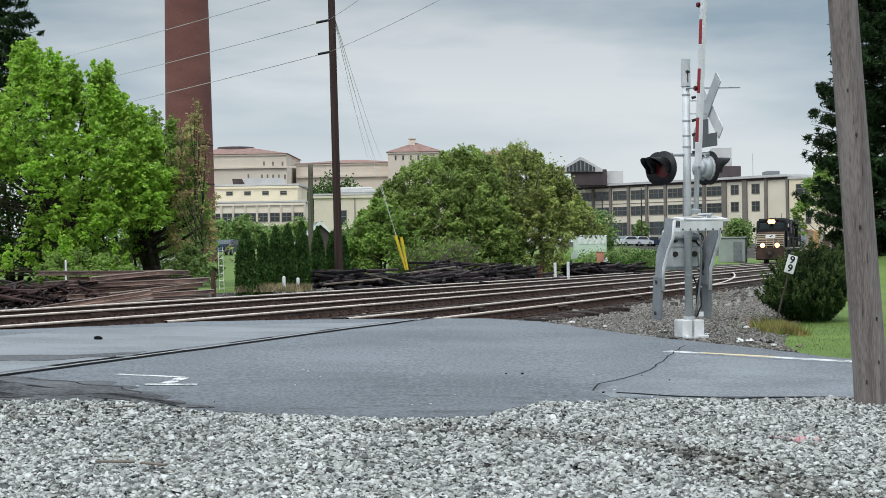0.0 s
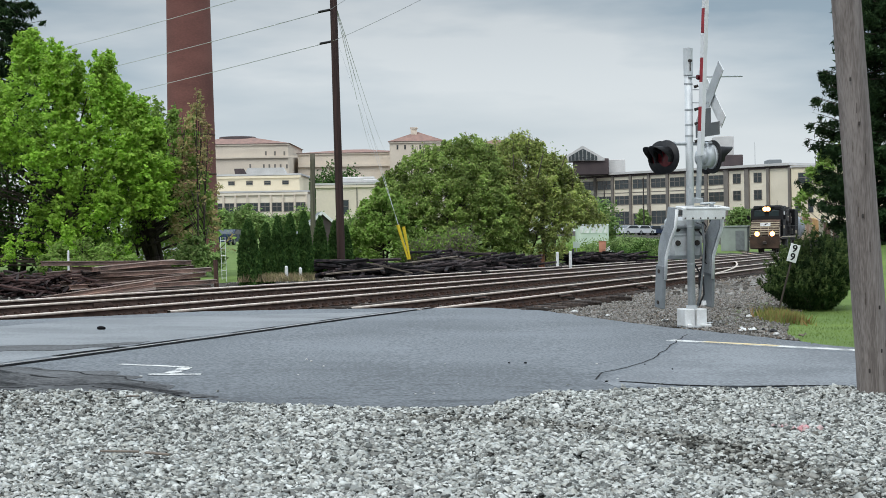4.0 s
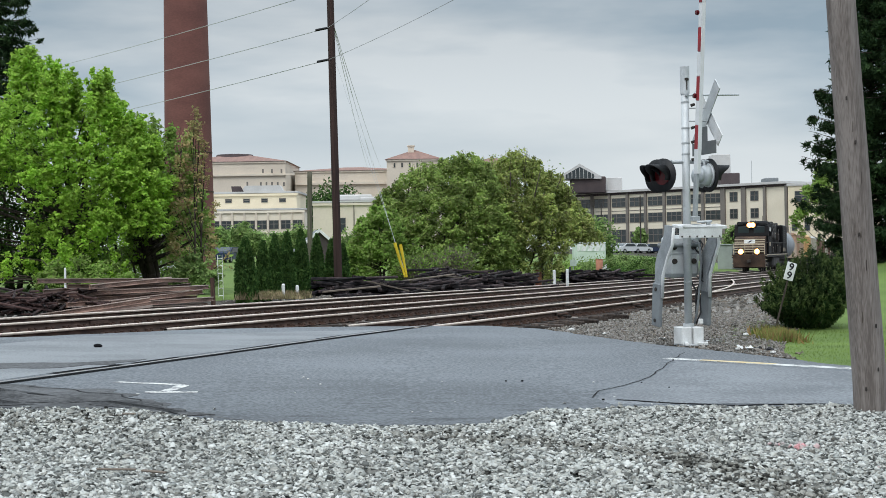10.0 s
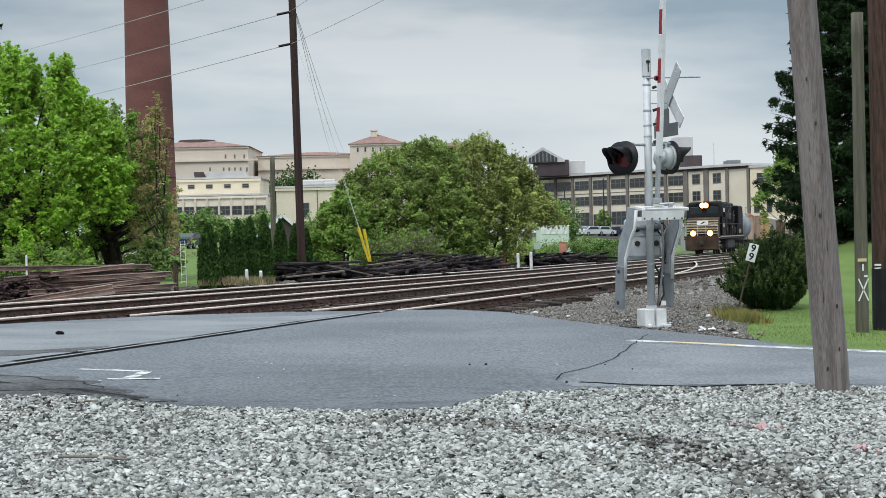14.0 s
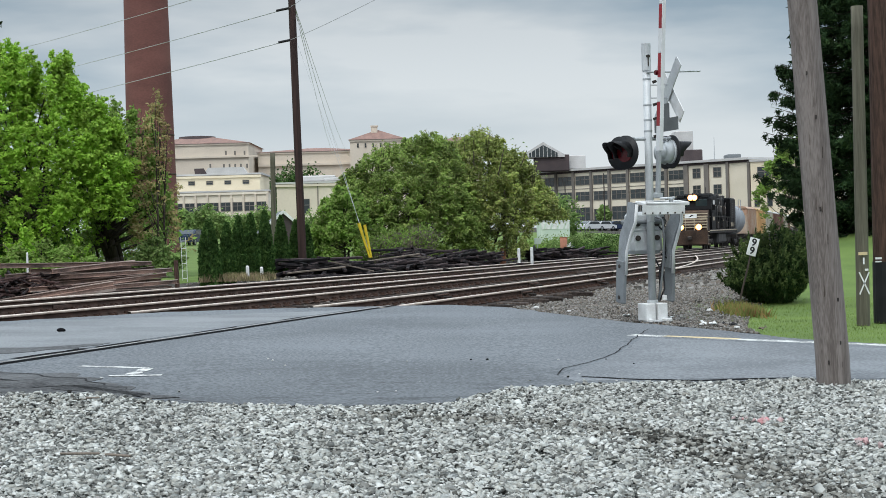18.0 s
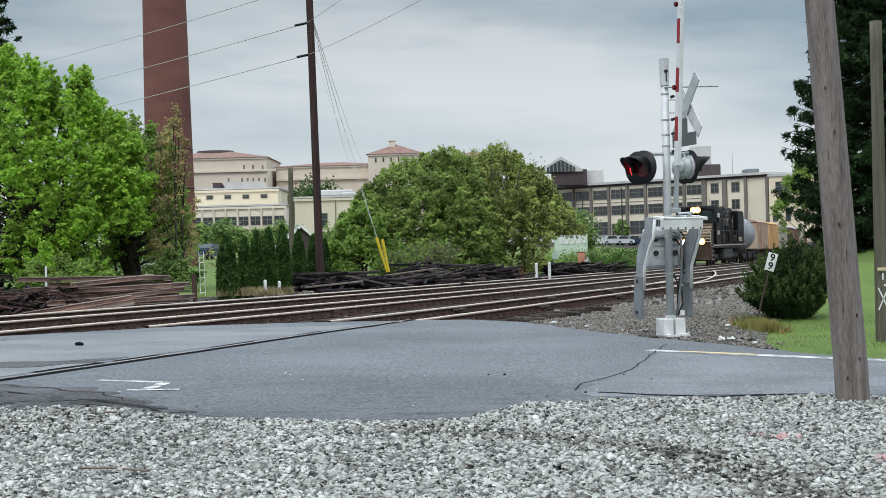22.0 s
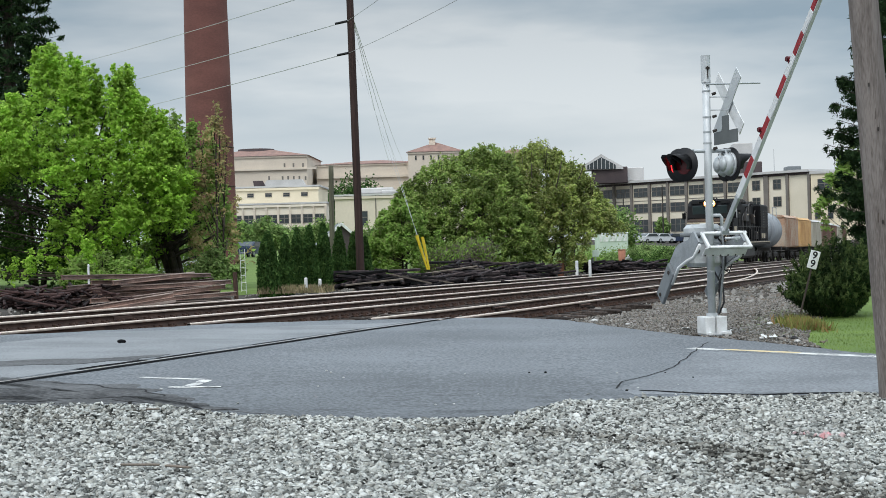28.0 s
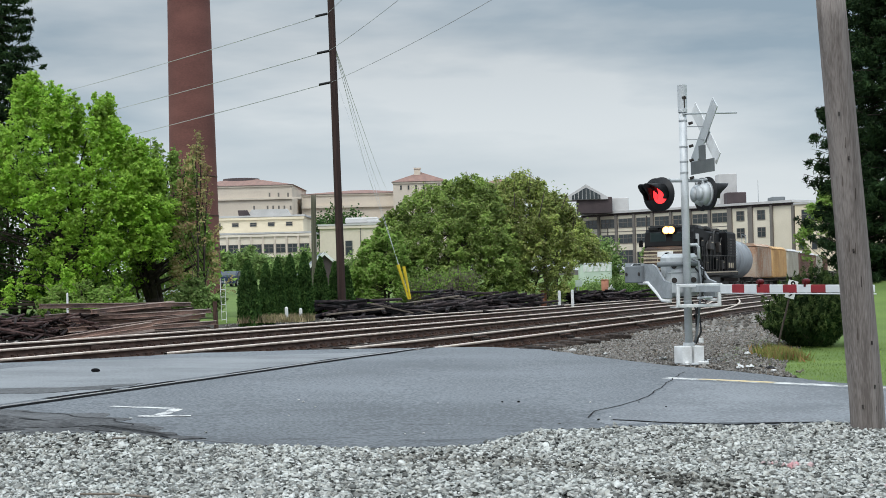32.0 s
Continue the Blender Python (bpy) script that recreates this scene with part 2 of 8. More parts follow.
M_OLDTIE = mat("dark_old_tie", (0.085, 0.062, 0.060), (0.007, 0.006, 0.008), rough=0.92, scale=2.0, fine=22, stretch=(1, 7, 7), vary=0.9, mix=(0.44, 0.74))
M_TANGLE = mat("dark_rusted_scrap", (0.07, 0.04, 0.036), (0.010, 0.008, 0.009), rough=0.85, scale=1.2, fine=30, stretch=(1, 9, 9), vary=0.8)
M_OLDRAIL = mat("old_rail_rust", (0.27, 0.168, 0.13), (0.03, 0.018, 0.015), rough=0.7, scale=1.6, fine=25, stretch=(0.5, 3, 3), vary=0.7, spec=0.4)
# Worn rail head, its pale colour also standing for sky light on the tops.
M_OLDHEAD = mat("worn_sky_lit_rail_head", (0.46, 0.37, 0.32), (0.22, 0.15, 0.12), rough=0.6, scale=1.2, fine=20, stretch=(0.5, 3, 3), vary=0.4, spec=0.4)
M_GALV = mat("galvanised_steel", (0.42, 0.44, 0.45), (0.32, 0.34, 0.35), rough=0.5, scale=5, fine=40, bump=0.08, metal=0.25)
M_ALU = mat("aluminium_paint", (0.57, 0.59, 0.60), (0.46, 0.48, 0.49), rough=0.48, scale=4, fine=50, bump=0.06, metal=0.2)
M_CAST = mat("grey_cast_paint", (0.31, 0.33, 0.345), (0.22, 0.235, 0.245), rough=0.55, scale=5, fine=40, bump=0.1, metal=0.1)
M_PLATE = mat("dull_sign_back", (0.14, 0.15, 0.15), (0.11, 0.118, 0.118), rough=0.6, scale=4, fine=50, bump=0.05)
M_GREY = mat("grey_paint", (0.19, 0.205, 0.215), (0.14, 0.152, 0.16), rough=0.55, scale=4, fine=50, bump=0.06)
M_WHITE = mat("white_paint", (0.74, 0.75, 0.75), (0.58, 0.58, 0.57), rough=0.6, scale=5, fine=60, bump=0.08)
M_ROADWHITE = mat("road_paint", (0.58, 0.58, 0.56), (0.17, 0.172, 0.178), rough=0.9, scale=7, fine=45, mix=(0.40, 0.52), fw=0.8)
M_ROADYELLOW = mat("road_paint_yellow", (0.60, 0.46, 0.24), (0.5, 0.43, 0.30), rough=0.9, scale=9, fine=70)
M_ARMWHITE = mat("white_sheeting", (0.66, 0.67, 0.67), (0.58, 0.59, 0.59), rough=0.5, bump=0.04)
M_RED = mat("red_sheeting", (0.30, 0.022, 0.03), (0.21, 0.02, 0.026), rough=0.5, bump=0.04)
M_BLACK = mat("black_paint", (0.018, 0.018, 0.020), (0.010, 0.010, 0.011), rough=0.5, bump=0.05)
M_RUBBER = mat("dark_cable", (0.03, 0.03, 0.033), rough=0.6, bump=0)
M_WIRE = mat("weathered_wire", (0.50, 0.51, 0.52), (0.40, 0.41, 0.42), rough=0.6, bump=0)
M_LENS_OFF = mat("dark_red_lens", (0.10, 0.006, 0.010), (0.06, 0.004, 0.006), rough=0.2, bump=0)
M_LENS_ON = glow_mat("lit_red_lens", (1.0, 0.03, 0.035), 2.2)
M_BULB = glow_mat("headlight_glow", (1.0, 0.80, 0.55), 22.0)
# Orange glow added round the lamps to imitate their glare.
M_HALO = glow_mat("lamp_halo", (1.0, 0.42, 0.13), 1.6)
M_POLE = mat("grey_pole_wood", (0.25, 0.222, 0.205), (0.135, 0.116, 0.106), rough=0.95, scale=3.0, fine=34, stretch=(4, 4, 0.22), bump=0.8, dist=0.010, fw=0.9, spec=0.1)
M_POLE_GREEN = mat("green_grey_pole_wood", (0.135, 0.128, 0.094), (0.075, 0.07, 0.052), rough=0.9, scale=5, fine=28, stretch=(3, 3, 0.12), bump=0.6)
M_POLE_BROWN = mat("brown_pole_wood", (0.095, 0.056, 0.043), (0.038, 0.024, 0.019), rough=0.95, scale=9, fine=28, stretch=(3, 3, 0.3), bump=1.0, dist=0.02)
M_POLE_DARK = mat("dark_pole_wood", (0.058, 0.034, 0.030), (0.03, 0.02, 0.018), rough=0.9, scale=5, fine=28, stretch=(3, 3, 0.12), bump=0.4)
M_BARK = mat("bark", (0.085, 0.068, 0.055), (0.035, 0.028, 0.024), rough=0.95, scale=4, fine=22, stretch=(2, 2, 0.4), bump=0.8, dist=0.02)
M_TWIG = mat("bare_twig", (0.20, 0.165, 0.135), (0.11, 0.09, 0.075), rough=0.95, scale=4)
M_BRICK = mat("red_brown_chimney_brick", (0.19, 0.083, 0.073), (0.125, 0.054, 0.05), rough=0.9, scale=0.25, fine=6, stretch=(1, 1, 2.5), bump=0.3)
M_LEAF_MAPLE = island_mat("maple_leaf", [(0.19, 0.34, 0.035), (0.27, 0.46, 0.056), (0.41, 0.60, 0.095), (0.23, 0.40, 0.046)], rough=0.55, spec=0.25, thin=0.5, patch=(0.68, 1.42))
M_LEAF_ROUND = island_mat("shrub_leaf", [(0.14, 0.22, 0.05), (0.20, 0.30, 0.068), (0.30, 0.39, 0.10), (0.17, 0.25, 0.062), (0.28, 0.30, 0.11)], rough=0.6, spec=0.15, thin=0.28)
M_LEAF_YELLOW = island_mat("yellow_green_leaf", [(0.16, 0.22, 0.055), (0.24, 0.31, 0.078), (0.35, 0.40, 0.11), (0.20, 0.25, 0.075), (0.32, 0.30, 0.12)], rough=0.6, spec=0.15, thin=0.28)
# Dark leaf for shrubs; in the maple thicket its darkness stands for shade.
M_LEAF_SHADE = island_mat("dark_shade_leaf", [(0.025, 0.055, 0.014), (0.05, 0.10, 0.022), (0.09, 0.16, 0.035)], thin=0.15)
M_LEAF_DULL = island_mat("dull_leaf", [(0.10, 0.17, 0.05), (0.17, 0.26, 0.08), (0.23, 0.30, 0.11)], thin=0.3)
M_LEAF_RUSSET = island_mat("russet_leaf", [(0.30, 0.25, 0.11), (0.38, 0.29, 0.15), (0.24, 0.30, 0.10)], thin=0.4, patch=(0.7, 1.4))
M_LEAF_SPRING = island_mat("spring_leaf", [(0.15, 0.26, 0.055), (0.22, 0.34, 0.075), (0.21, 0.26, 0.09)], thin=0.4, patch=(0.65, 1.45))
M_LEAF_ARBOR = island_mat("cedar_leaf", [(0.024, 0.058, 0.016), (0.046, 0.098, 0.026), (0.085, 0.15, 0.04)], thin=0.15, patch=(0.55, 1.45))
M_LEAF_YEW = island_mat("yew_leaf", [(0.012, 0.03, 0.010), (0.026, 0.054, 0.017), (0.06, 0.085, 0.032)], thin=0.1)
M_LEAF_YEWTIP = island_mat("yew_new_growth", [(0.05, 0.085, 0.028), (0.085, 0.125, 0.04), (0.12, 0.155, 0.055)], thin=0.15)
M_LEAF_SPRUCE = island_mat("spruce_leaf", [(0.014, 0.032, 0.015), (0.026, 0.05, 0.02), (0.04, 0.07, 0.026)], thin=0.08)
M_BLADE = island_mat("grass_blade", [(0.14, 0.21, 0.048), (0.17, 0.245, 0.056), (0.20, 0.27, 0.07)], thin=0.4)
M_WEED = island_mat("dry_weed", [(0.17, 0.21, 0.055), (0.28, 0.22, 0.09), (0.14, 0.20, 0.05), (0.32, 0.15, 0.08)], thin=0.3)
M_DRYGRASS = island_mat("dry_grass", [(0.34, 0.27, 0.17), (0.27, 0.22, 0.13), (0.22, 0.22, 0.10)], thin=0.3)
M_STUCCO = mat("cream_wall", (0.74, 0.675, 0.55), (0.66, 0.60, 0.48), rough=0.9, scale=0.15, fine=3, bump=0.1)
M_STUCCO_PALE = mat("pale_stone_wall", (0.67, 0.59, 0.49), (0.59, 0.515, 0.43), rough=0.9, scale=0.12, fine=2, bump=0.1)
M_CREAM = mat("warm_cream_wall", (0.80, 0.73, 0.61), (0.72, 0.65, 0.54), rough=0.9, scale=0.15, fine=3, bump=0.1)
M_YELLOW_WALL = mat("pale_yellow_wall", (0.78, 0.69, 0.52), (0.70, 0.61, 0.45), rough=0.9, scale=0.15, fine=3, bump=0.1)
M_PILASTER = mat("grey_brown_pilaster", (0.20, 0.18, 0.16), (0.16, 0.145, 0.13), rough=0.85, scale=0.4, fine=4)
M_TERRACOTTA = mat("clay_tile_roof", (0.27, 0.165, 0.135), (0.20, 0.125, 0.105), rough=0.9, scale=0.3, fine=4, stretch=(3, 1, 1))
M_ROOFPALE = mat("pale_roof_edge", (0.55, 0.54, 0.53), (0.45, 0.44, 0.43), rough=0.8, scale=0.3, fine=4)
M_DARKROOF = mat("dark_brown_cladding", (0.085, 0.065, 0.066), (0.06, 0.048, 0.05), rough=0.8, scale=0.3, fine=4)
M_GLASS_DARK = mat("dark_window_glass", (0.034, 0.046, 0.050), (0.018, 0.026, 0.030), rough=0.12, scale=0.3, bump=0, spec=0.6)
M_LOCO = mat("black_engine_paint", (0.006, 0.006, 0.007), (0.004, 0.004, 0.0045), rough=0.6, scale=1.2, fine=20, bump=0.05, spec=0.12)
# Black nose paint with the lamps' warm glow put into its brown colour.
M_NOSE = mat("lamp_warmed_black_paint", (0.085, 0.052, 0.036), (0.03, 0.02, 0.015), rough=0.6, scale=1.5, fine=14)
M_LOCO_GREY = mat("dusty_engine_grey", (0.085, 0.08, 0.078), (0.04, 0.038, 0.036), rough=0.7, scale=1.5, fine=20)
M_STEEL_DARK = mat("dirty_running_gear", (0.055, 0.047, 0.042), (0.03, 0.026, 0.024), rough=0.8, scale=2, fine=20)
M_TANKGREY = mat("grey_tank_paint", (0.34, 0.36, 0.38), (0.24, 0.25, 0.265), rough=0.55, scale=0.7, fine=12)
M_CAR_RUST = mat("rust_red_wagon_paint", (0.40, 0.24, 0.16), (0.46, 0.37, 0.29), rough=0.8, scale=0.6, fine=8, mix=(0.42, 0.58))
M_CAR_ORANGE = mat("orange_wagon_paint", (0.66, 0.43, 0.20), (0.50, 0.30, 0.14), rough=0.75, scale=0.7, fine=12)
M_CAR_CREAM = mat("cream_wagon_paint", (0.50, 0.47, 0.39), (0.38, 0.35, 0.29), rough=0.75, scale=0.7, fine=12)
M_CAR_MAROON = mat("maroon_wagon_paint", (0.225, 0.135, 0.108), (0.14, 0.078, 0.062), rough=0.75, scale=0.7, fine=12)
M_DIRTYCREAM = mat("dirty_cream_paint", (0.56, 0.48, 0.36), (0.36, 0.29, 0.21), rough=0.7, scale=3)
M_YELLOW = mat("yellow_plastic", (0.62, 0.47, 0.03), (0.5, 0.37, 0.03), rough=0.5, bump=0.03)
M_ORANGE = mat("orange_clay", (0.40, 0.18, 0.11), (0.28, 0.12, 0.08), rough=0.7)
M_CARBLUE = mat("dark_blue_car_paint", (0.03, 0.045, 0.09), rough=0.25, bump=0)
M_CARWHITE = mat("white_car_paint", (0.6, 0.61, 0.62), (0.55, 0.56, 0.57), rough=0.25, bump=0)
M_CARSILVER = mat("silver_car_paint", (0.35, 0.36, 0.37), rough=0.3, bump=0, metal=0.3)
M_PALEGREEN = mat("pale_green_paint", (0.60, 0.67, 0.60), (0.46, 0.55, 0.47), rough=0.6, scale=0.8)
M_CABINET = mat("grey_green_cabinet", (0.30, 0.33, 0.31), (0.25, 0.275, 0.26), rough=0.6, scale=1.5)


# ---------------------------------------------------------------- mesh helpers
def part(name, bm, material, parent=None, label="", smooth=False):
    me = bpy.data.meshes.new(name)
    bm.to_mesh(me)
    bm.free()
    me.materials.append(material)
    if smooth:
        me.shade_smooth()
    ob = new(name, me)
    ob.parent = parent
    if label:
        tagged(ob, label)
    return ob


def share(name, ob, m, parent=None):
    """Another object on the mesh of ob."""
    o = new(name, ob.data)
    o.parent = parent
    o.matrix_basis = m
    return o


def thing(name, m, label, category, group="", kind=""):
    e = new(name)
    e.matrix_basis = m
    return tagged(e, label, category, group, kind)


def box(bm, cx, cy, cz, sx, sy, sz, bevel=0.0, m=None):
    mm = Matrix.Translation((cx, cy, cz)) @ Matrix.Diagonal((sx, sy, sz, 1))
    r = bmesh.ops.create_cube(bm, size=1, matrix=(m @ mm) if m else mm)
    if bevel:
        es = list({e for v in r["verts"] for e in v.link_edges})
        bmesh.ops.bevel(bm, geom=es, offset=bevel, segments=1, affect="EDGES")
    return bm


def cyl(bm, a, b, r1, r2=None, seg=12, caps=True):
    a, b = Vector(a), Vector(b)
    d = b - a
    m = Matrix.Translation((a + b) / 2) @ d.to_track_quat("Z", "Y").to_matrix().to_4x4()
    bmesh.ops.create_cone(bm, cap_ends=caps, segments=seg, radius1=r1, radius2=r1 if r2 is None else r2, depth=d.length, matrix=m)
    return bm


def tube(bm, pts, r, seg=8):
    """One unbroken tube along the points."""
    pts = [Vector(p) for p in pts]
    n, prev = len(pts), None
    side = None
    for i, p in enumerate(pts):
        d = (pts[min(n - 1, i + 1)] - pts[max(0, i - 1)]).normalized()
        if side is None:
            side = d.orthogonal().normalized()
        side = (side - d * side.dot(d)).normalized()
        up = d.cross(side)
        ring = [bm.verts.new(p + side * (r * math.cos(2 * math.pi * k / seg)) + up * (r * math.sin(2 * math.pi * k / seg))) for k in range(seg)]
        if prev:
            for k in range(seg):
                bm.faces.new((prev[k], prev[(k + 1) % seg], ring[(k + 1) % seg], ring[k]))
        else:
            bm.faces.new(ring[::-1])
        prev = ring
    bm.faces.new(prev)
    return bm


def prism(bm, outline, depth, m=None):
    """A closed outline in x-z pushed along y by depth, centred."""
    f = [bm.verts.new((x, -depth / 2, z)) for x, z in outline]
    k = [bm.verts.new((x, depth / 2, z)) for x, z in outline]
    bm.faces.new(f)
    bm.faces.new(k[::-1])
    n = len(outline)
    for i in range(n):
        bm.faces.new((f[i], k[i], k[(i + 1) % n], f[(i + 1) % n]))
    if m:
        bmesh.ops.transform(bm, matrix=m, verts=f + k)
    bmesh.ops.recalc_face_normals(bm, faces=bm.faces)
    return bm


def raw(name, verts, faces, material, parent=None, smooth=False):
    me = bpy.data.meshes.new(name)
    verts = np.asarray(verts, dtype=np.float32)
    faces = np.asarray(faces, dtype=np.int32)
    k = faces.shape[1]
    me.vertices.add(len(verts))
    me.vertices.foreach_set("co", verts.ravel())
    me.loops.add(faces.size)
    me.loops.foreach_set("vertex_index", faces.ravel())
    me.polygons.add(len(faces))
    me.polygons.foreach_set("loop_start", np.arange(0, faces.size, k, dtype=np.int32))
    me.update(calc_edges=True)
    me.materials.append(material)
    if smooth:
        me.shade_smooth()
    ob = new(name, me)
    ob.parent = parent
    return ob


rng = np.random.default_rng(7)


def leaves(name, centres, size, material, parent=None, long=1.0, up=None, face=0.0):
    """A small four-cornered leaf at each centre, turned at random; face: how far leaves lie flat to the sky."""
    n = len(centres)
    a = rng.normal(size=(n, 3))
    if up is not None:
        a = a * (1 - up) + np.array([0, 0, 1.0]) * up * 1.5
    a /= np.linalg.norm(a, axis=1, keepdims=True)
    b = np.cross(a, rng.normal(size=(n, 3)))
    b /= np.linalg.norm(b, axis=1, keepdims=True)
    if face:
        nor = rng.normal(size=(n, 3)) * 0.6 + np.array([0, -0.55, 1.0]) * face
        a = np.cross(nor, rng.normal(size=(n, 3)))
        a /= np.linalg.norm(a, axis=1, keepdims=True)
        b = np.cross(nor, a)
        b /= np.linalg.norm(b, axis=1, keepdims=True)
    s = size * rng.uniform(0.6, 1.35, (n, 1))
    a, b = a * s * long, b * s * 0.62
    v = np.stack([centres - a, centres + b - a * 0.1, centres + a, centres - b - a * 0.1], 1).reshape(-1, 3)
    return raw(name, v, np.arange(n * 4).reshape(-1, 4), material, parent)



def stones(name, centres, size, material, flat=0.7, odd=0.34, tip=0.45):
    """Angular crushed stones, one loose piece each, lying on their flat sides."""
    iv = np.array([(1, 0.75, 0.8), (-0.8, 0.9, 1), (-1, -0.7, 0.75), (0.7, -0.95, 1), (0.75, 1, -0.9), (-1, 0.6, -0.8), (-0.7, -1, -1), (1, -0.6, -0.7)], float)
    fi = np.array([(0, 1, 2), (0, 2, 3), (0, 4, 5), (0, 5, 1), (1, 5, 6), (1, 6, 2), (2, 6, 7), (2, 7, 3), (3, 7, 4), (3, 4, 0)])
    n = len(centres)
    s = size * np.exp(rng.normal(0, odd, (n, 1, 1)))
    v = iv[None] * rng.uniform(0.45, 1.15, (n, len(iv), 3))
    v = v * np.array([1.0, 0.85, flat]) * rng.uniform(0.65, 1.35, (n, 1, 3)) * s
    spin = rng.uniform(0, math.pi, n)
    lean = rng.normal(0, tip, (n, 2)) / 2
    q = np.stack([np.cos(spin), lean[:, 0], lean[:, 1], np.sin(spin)], 1)
    q /= np.linalg.norm(q, axis=1, keepdims=True)
    w, x, y, z = q.T
    R = np.stack([1 - 2 * (y * y + z * z), 2 * (x * y - z * w), 2 * (x * z + y * w), 2 * (x * y + z * w), 1 - 2 * (x * x + z * z), 2 * (y * z - x * w), 2 * (x * z - y * w), 2 * (y * z + x * w), 1 - 2 * (x * x + y * y)], 1).reshape(n, 3, 3)
    v = np.einsum("nij,nkj->nki", R, v)
    v += centres[:, None, :]
    f = (fi[None] + (np.arange(n) * len(iv))[:, None, None]).reshape(-1, 3)
    ob = raw(name, v.reshape(-1, 3), f, material)
    return ob


def wire(name, pts, r, parent=None, sag=0.0, material=None):
    a, b = Vector(pts[0]), Vector(pts[-1])
    n = 12
    line = [a.lerp(b, i / n) - Vector((0, 0, sag * 4 * (i / n) * (1 - i / n))) for i in range(n + 1)]
    bm = bmesh.new()
    tube(bm, line, r, 5)
    return part(name, bm, material or M_WIRE, parent)


# ---------------------------------------------------------------- the lie of the land
def sm(t):
    t = np.clip(t, 0, 1)
    return t * t * (3 - 2 * t)


def bend(y):
    """How far the tracks have swung to +x at y."""
    return 0.325 * (y - 45) - 0.00018 * (y - 45) ** 2


TRACKS = (-4.75, -0.95, 3.15)


def plane(x):
    return FALL * np.clip(x, -60, 75)


def land(x, y):
    u = x - bend(np.clip(y, -20, 300))
    far = 2.6 * sm((y - 95) / 230) * np.maximum(sm((-9 - u) / 25), sm((y - 290) / 30))
    bed = -0.30 * sm((u + 8.2) / 1.2) * sm((6.6 - u) / 1.6)
    bank = 2.5 * sm((u - 8) / 4.5) * sm((y - 25) / 30) * sm((100 - y) / 25)
    return plane(x) + far + bed + bank - 0.03


def on(x, y):
    return (x, y, float(land(np.array(x), np.array(y))))


def grid(name, xs, ys, material, zfun):
    X, Y = np.meshgrid(xs, ys)
    v = np.stack([X, Y, zfun(X, Y)], -1).reshape(-1, 3)
    nx = len(xs)
    f = [(j * nx + i, j * nx + i + 1, (j + 1) * nx + i + 1, (j + 1) * nx + i) for j in range(len(ys) - 1) for i in range(nx - 1)]
    return raw(name, v, f, material, smooth=True)


xs = np.concatenate([[-3000, -1200, -500, -250, -150, -100], np.arange(-80, -20, 4), np.arange(-20, 20, 0.8), np.arange(20, 90, 4), [100, 150, 250, 500, 1200, 3000]])
ys = np.concatenate([[-1500, -400, -100, -40, -15], np.arange(-5, 95, 1.2), np.arange(95, 440, 6), [460, 500, 560, 650, 800, 1200, 2000, 3500]])
tagged(grid("ground", xs, ys, M_GROUND, land), "bare grey-brown earth of the railway yard", "ground", kind="structure")

# lawns: one beyond the tracks, one beside the road

lawn = new("lawn", bpy.data.meshes.new("lawn"))
bm = bmesh.new()
edge = [(4.3, 20.7), (4.45, 23.0), (5.0, 25.5), (5.7, 28.2), (7.0, 31.5), (10.5, 40), (20, 62), (34, 62), (34, 15.5), (9.5, 16.3), (6.0, 18.9)]
bm.faces.new([bm.verts.new((x, y, float(plane(np.array(x))) - 0.012)) for x, y in edge])
bmesh.ops.triangulate(bm, faces=bm.faces)
bm.to_mesh(lawn.data)
bm.free()
lawn.data.materials.append(M_GRASS)
tagged(lawn, "bright green mown grass verge beside the road", "grass", kind="structure")

bank = grid("lawn_bank", np.arange(4, 46, 0.6), np.arange(24, 98, 0.8), M_GRASS, lambda x, y: np.where(x - bend(y) > 9.6, land(x, y) + 0.012, land(x, y) - 0.25))
tagged(bank, "grassy bank rising behind the poles", "grass", kind="structure")
lawn_far = grid("lawn_far", np.linspace(-60, 60, 110), np.concatenate([np.arange(46, 80, 2.0), np.linspace(80, 330, 40)]), M_GRASS, lambda x, y: np.where((x < bend(y) - 8) & ((x < 6) | (y < 225)), land(x, y) + 0.06, land(x, y) - 0.4))
tagged(lawn_far, "green lawn rising beyond the tracks", "grass", kind="structure")


def blades(name, n, fx, fy, h, material, w=0.012):
    x, y = fx(n), fy(n)
    z = np.maximum(plane(x) - 0.015, land(x, y) + 0.03)
    c = np.stack([x, y, z], 1)
    t = rng.uniform(0, 6.28, n)
    d = np.stack([np.cos(t), np.sin(t), 0 * t], 1) * w
    hh = h * rng.uniform(0.5, 1.3, n)
    top = c + np.stack([rng.normal(0, 0.35, n) * hh, rng.normal(0, 0.35, n) * hh, hh], 1)
    v = np.stack([c - d, c + d, top], 1).reshape(-1, 3)
    return raw(name, v, np.arange(3 * n).reshape(-1, 3), material)


def inside(x, y, poly):
    r = np.zeros(len(x), bool)
    n = len(poly)
    for i in range(n):
        (x1, y1), (x2, y2) = poly[i], poly[(i + 1) % n]
        hit = ((y1 > y) != (y2 > y)) & (x < (x2 - x1) * (y - y1) / (y2 - y1 + 1e-9) + x1)
        r ^= hit
    return r


bx, by = rng.uniform(4.3, 13, 70000), rng.uniform(19, 48, 70000)
keep = inside(bx, by, edge) & (by < 29.5)
bx, by = bx[keep], by[keep]
g = blades("grass", len(bx), lambda n: bx, lambda n: by + 0, 0.030, M_BLADE, 0.0035)
tagged(g, "short green grass blades of the verge", "grass", kind="stuff")

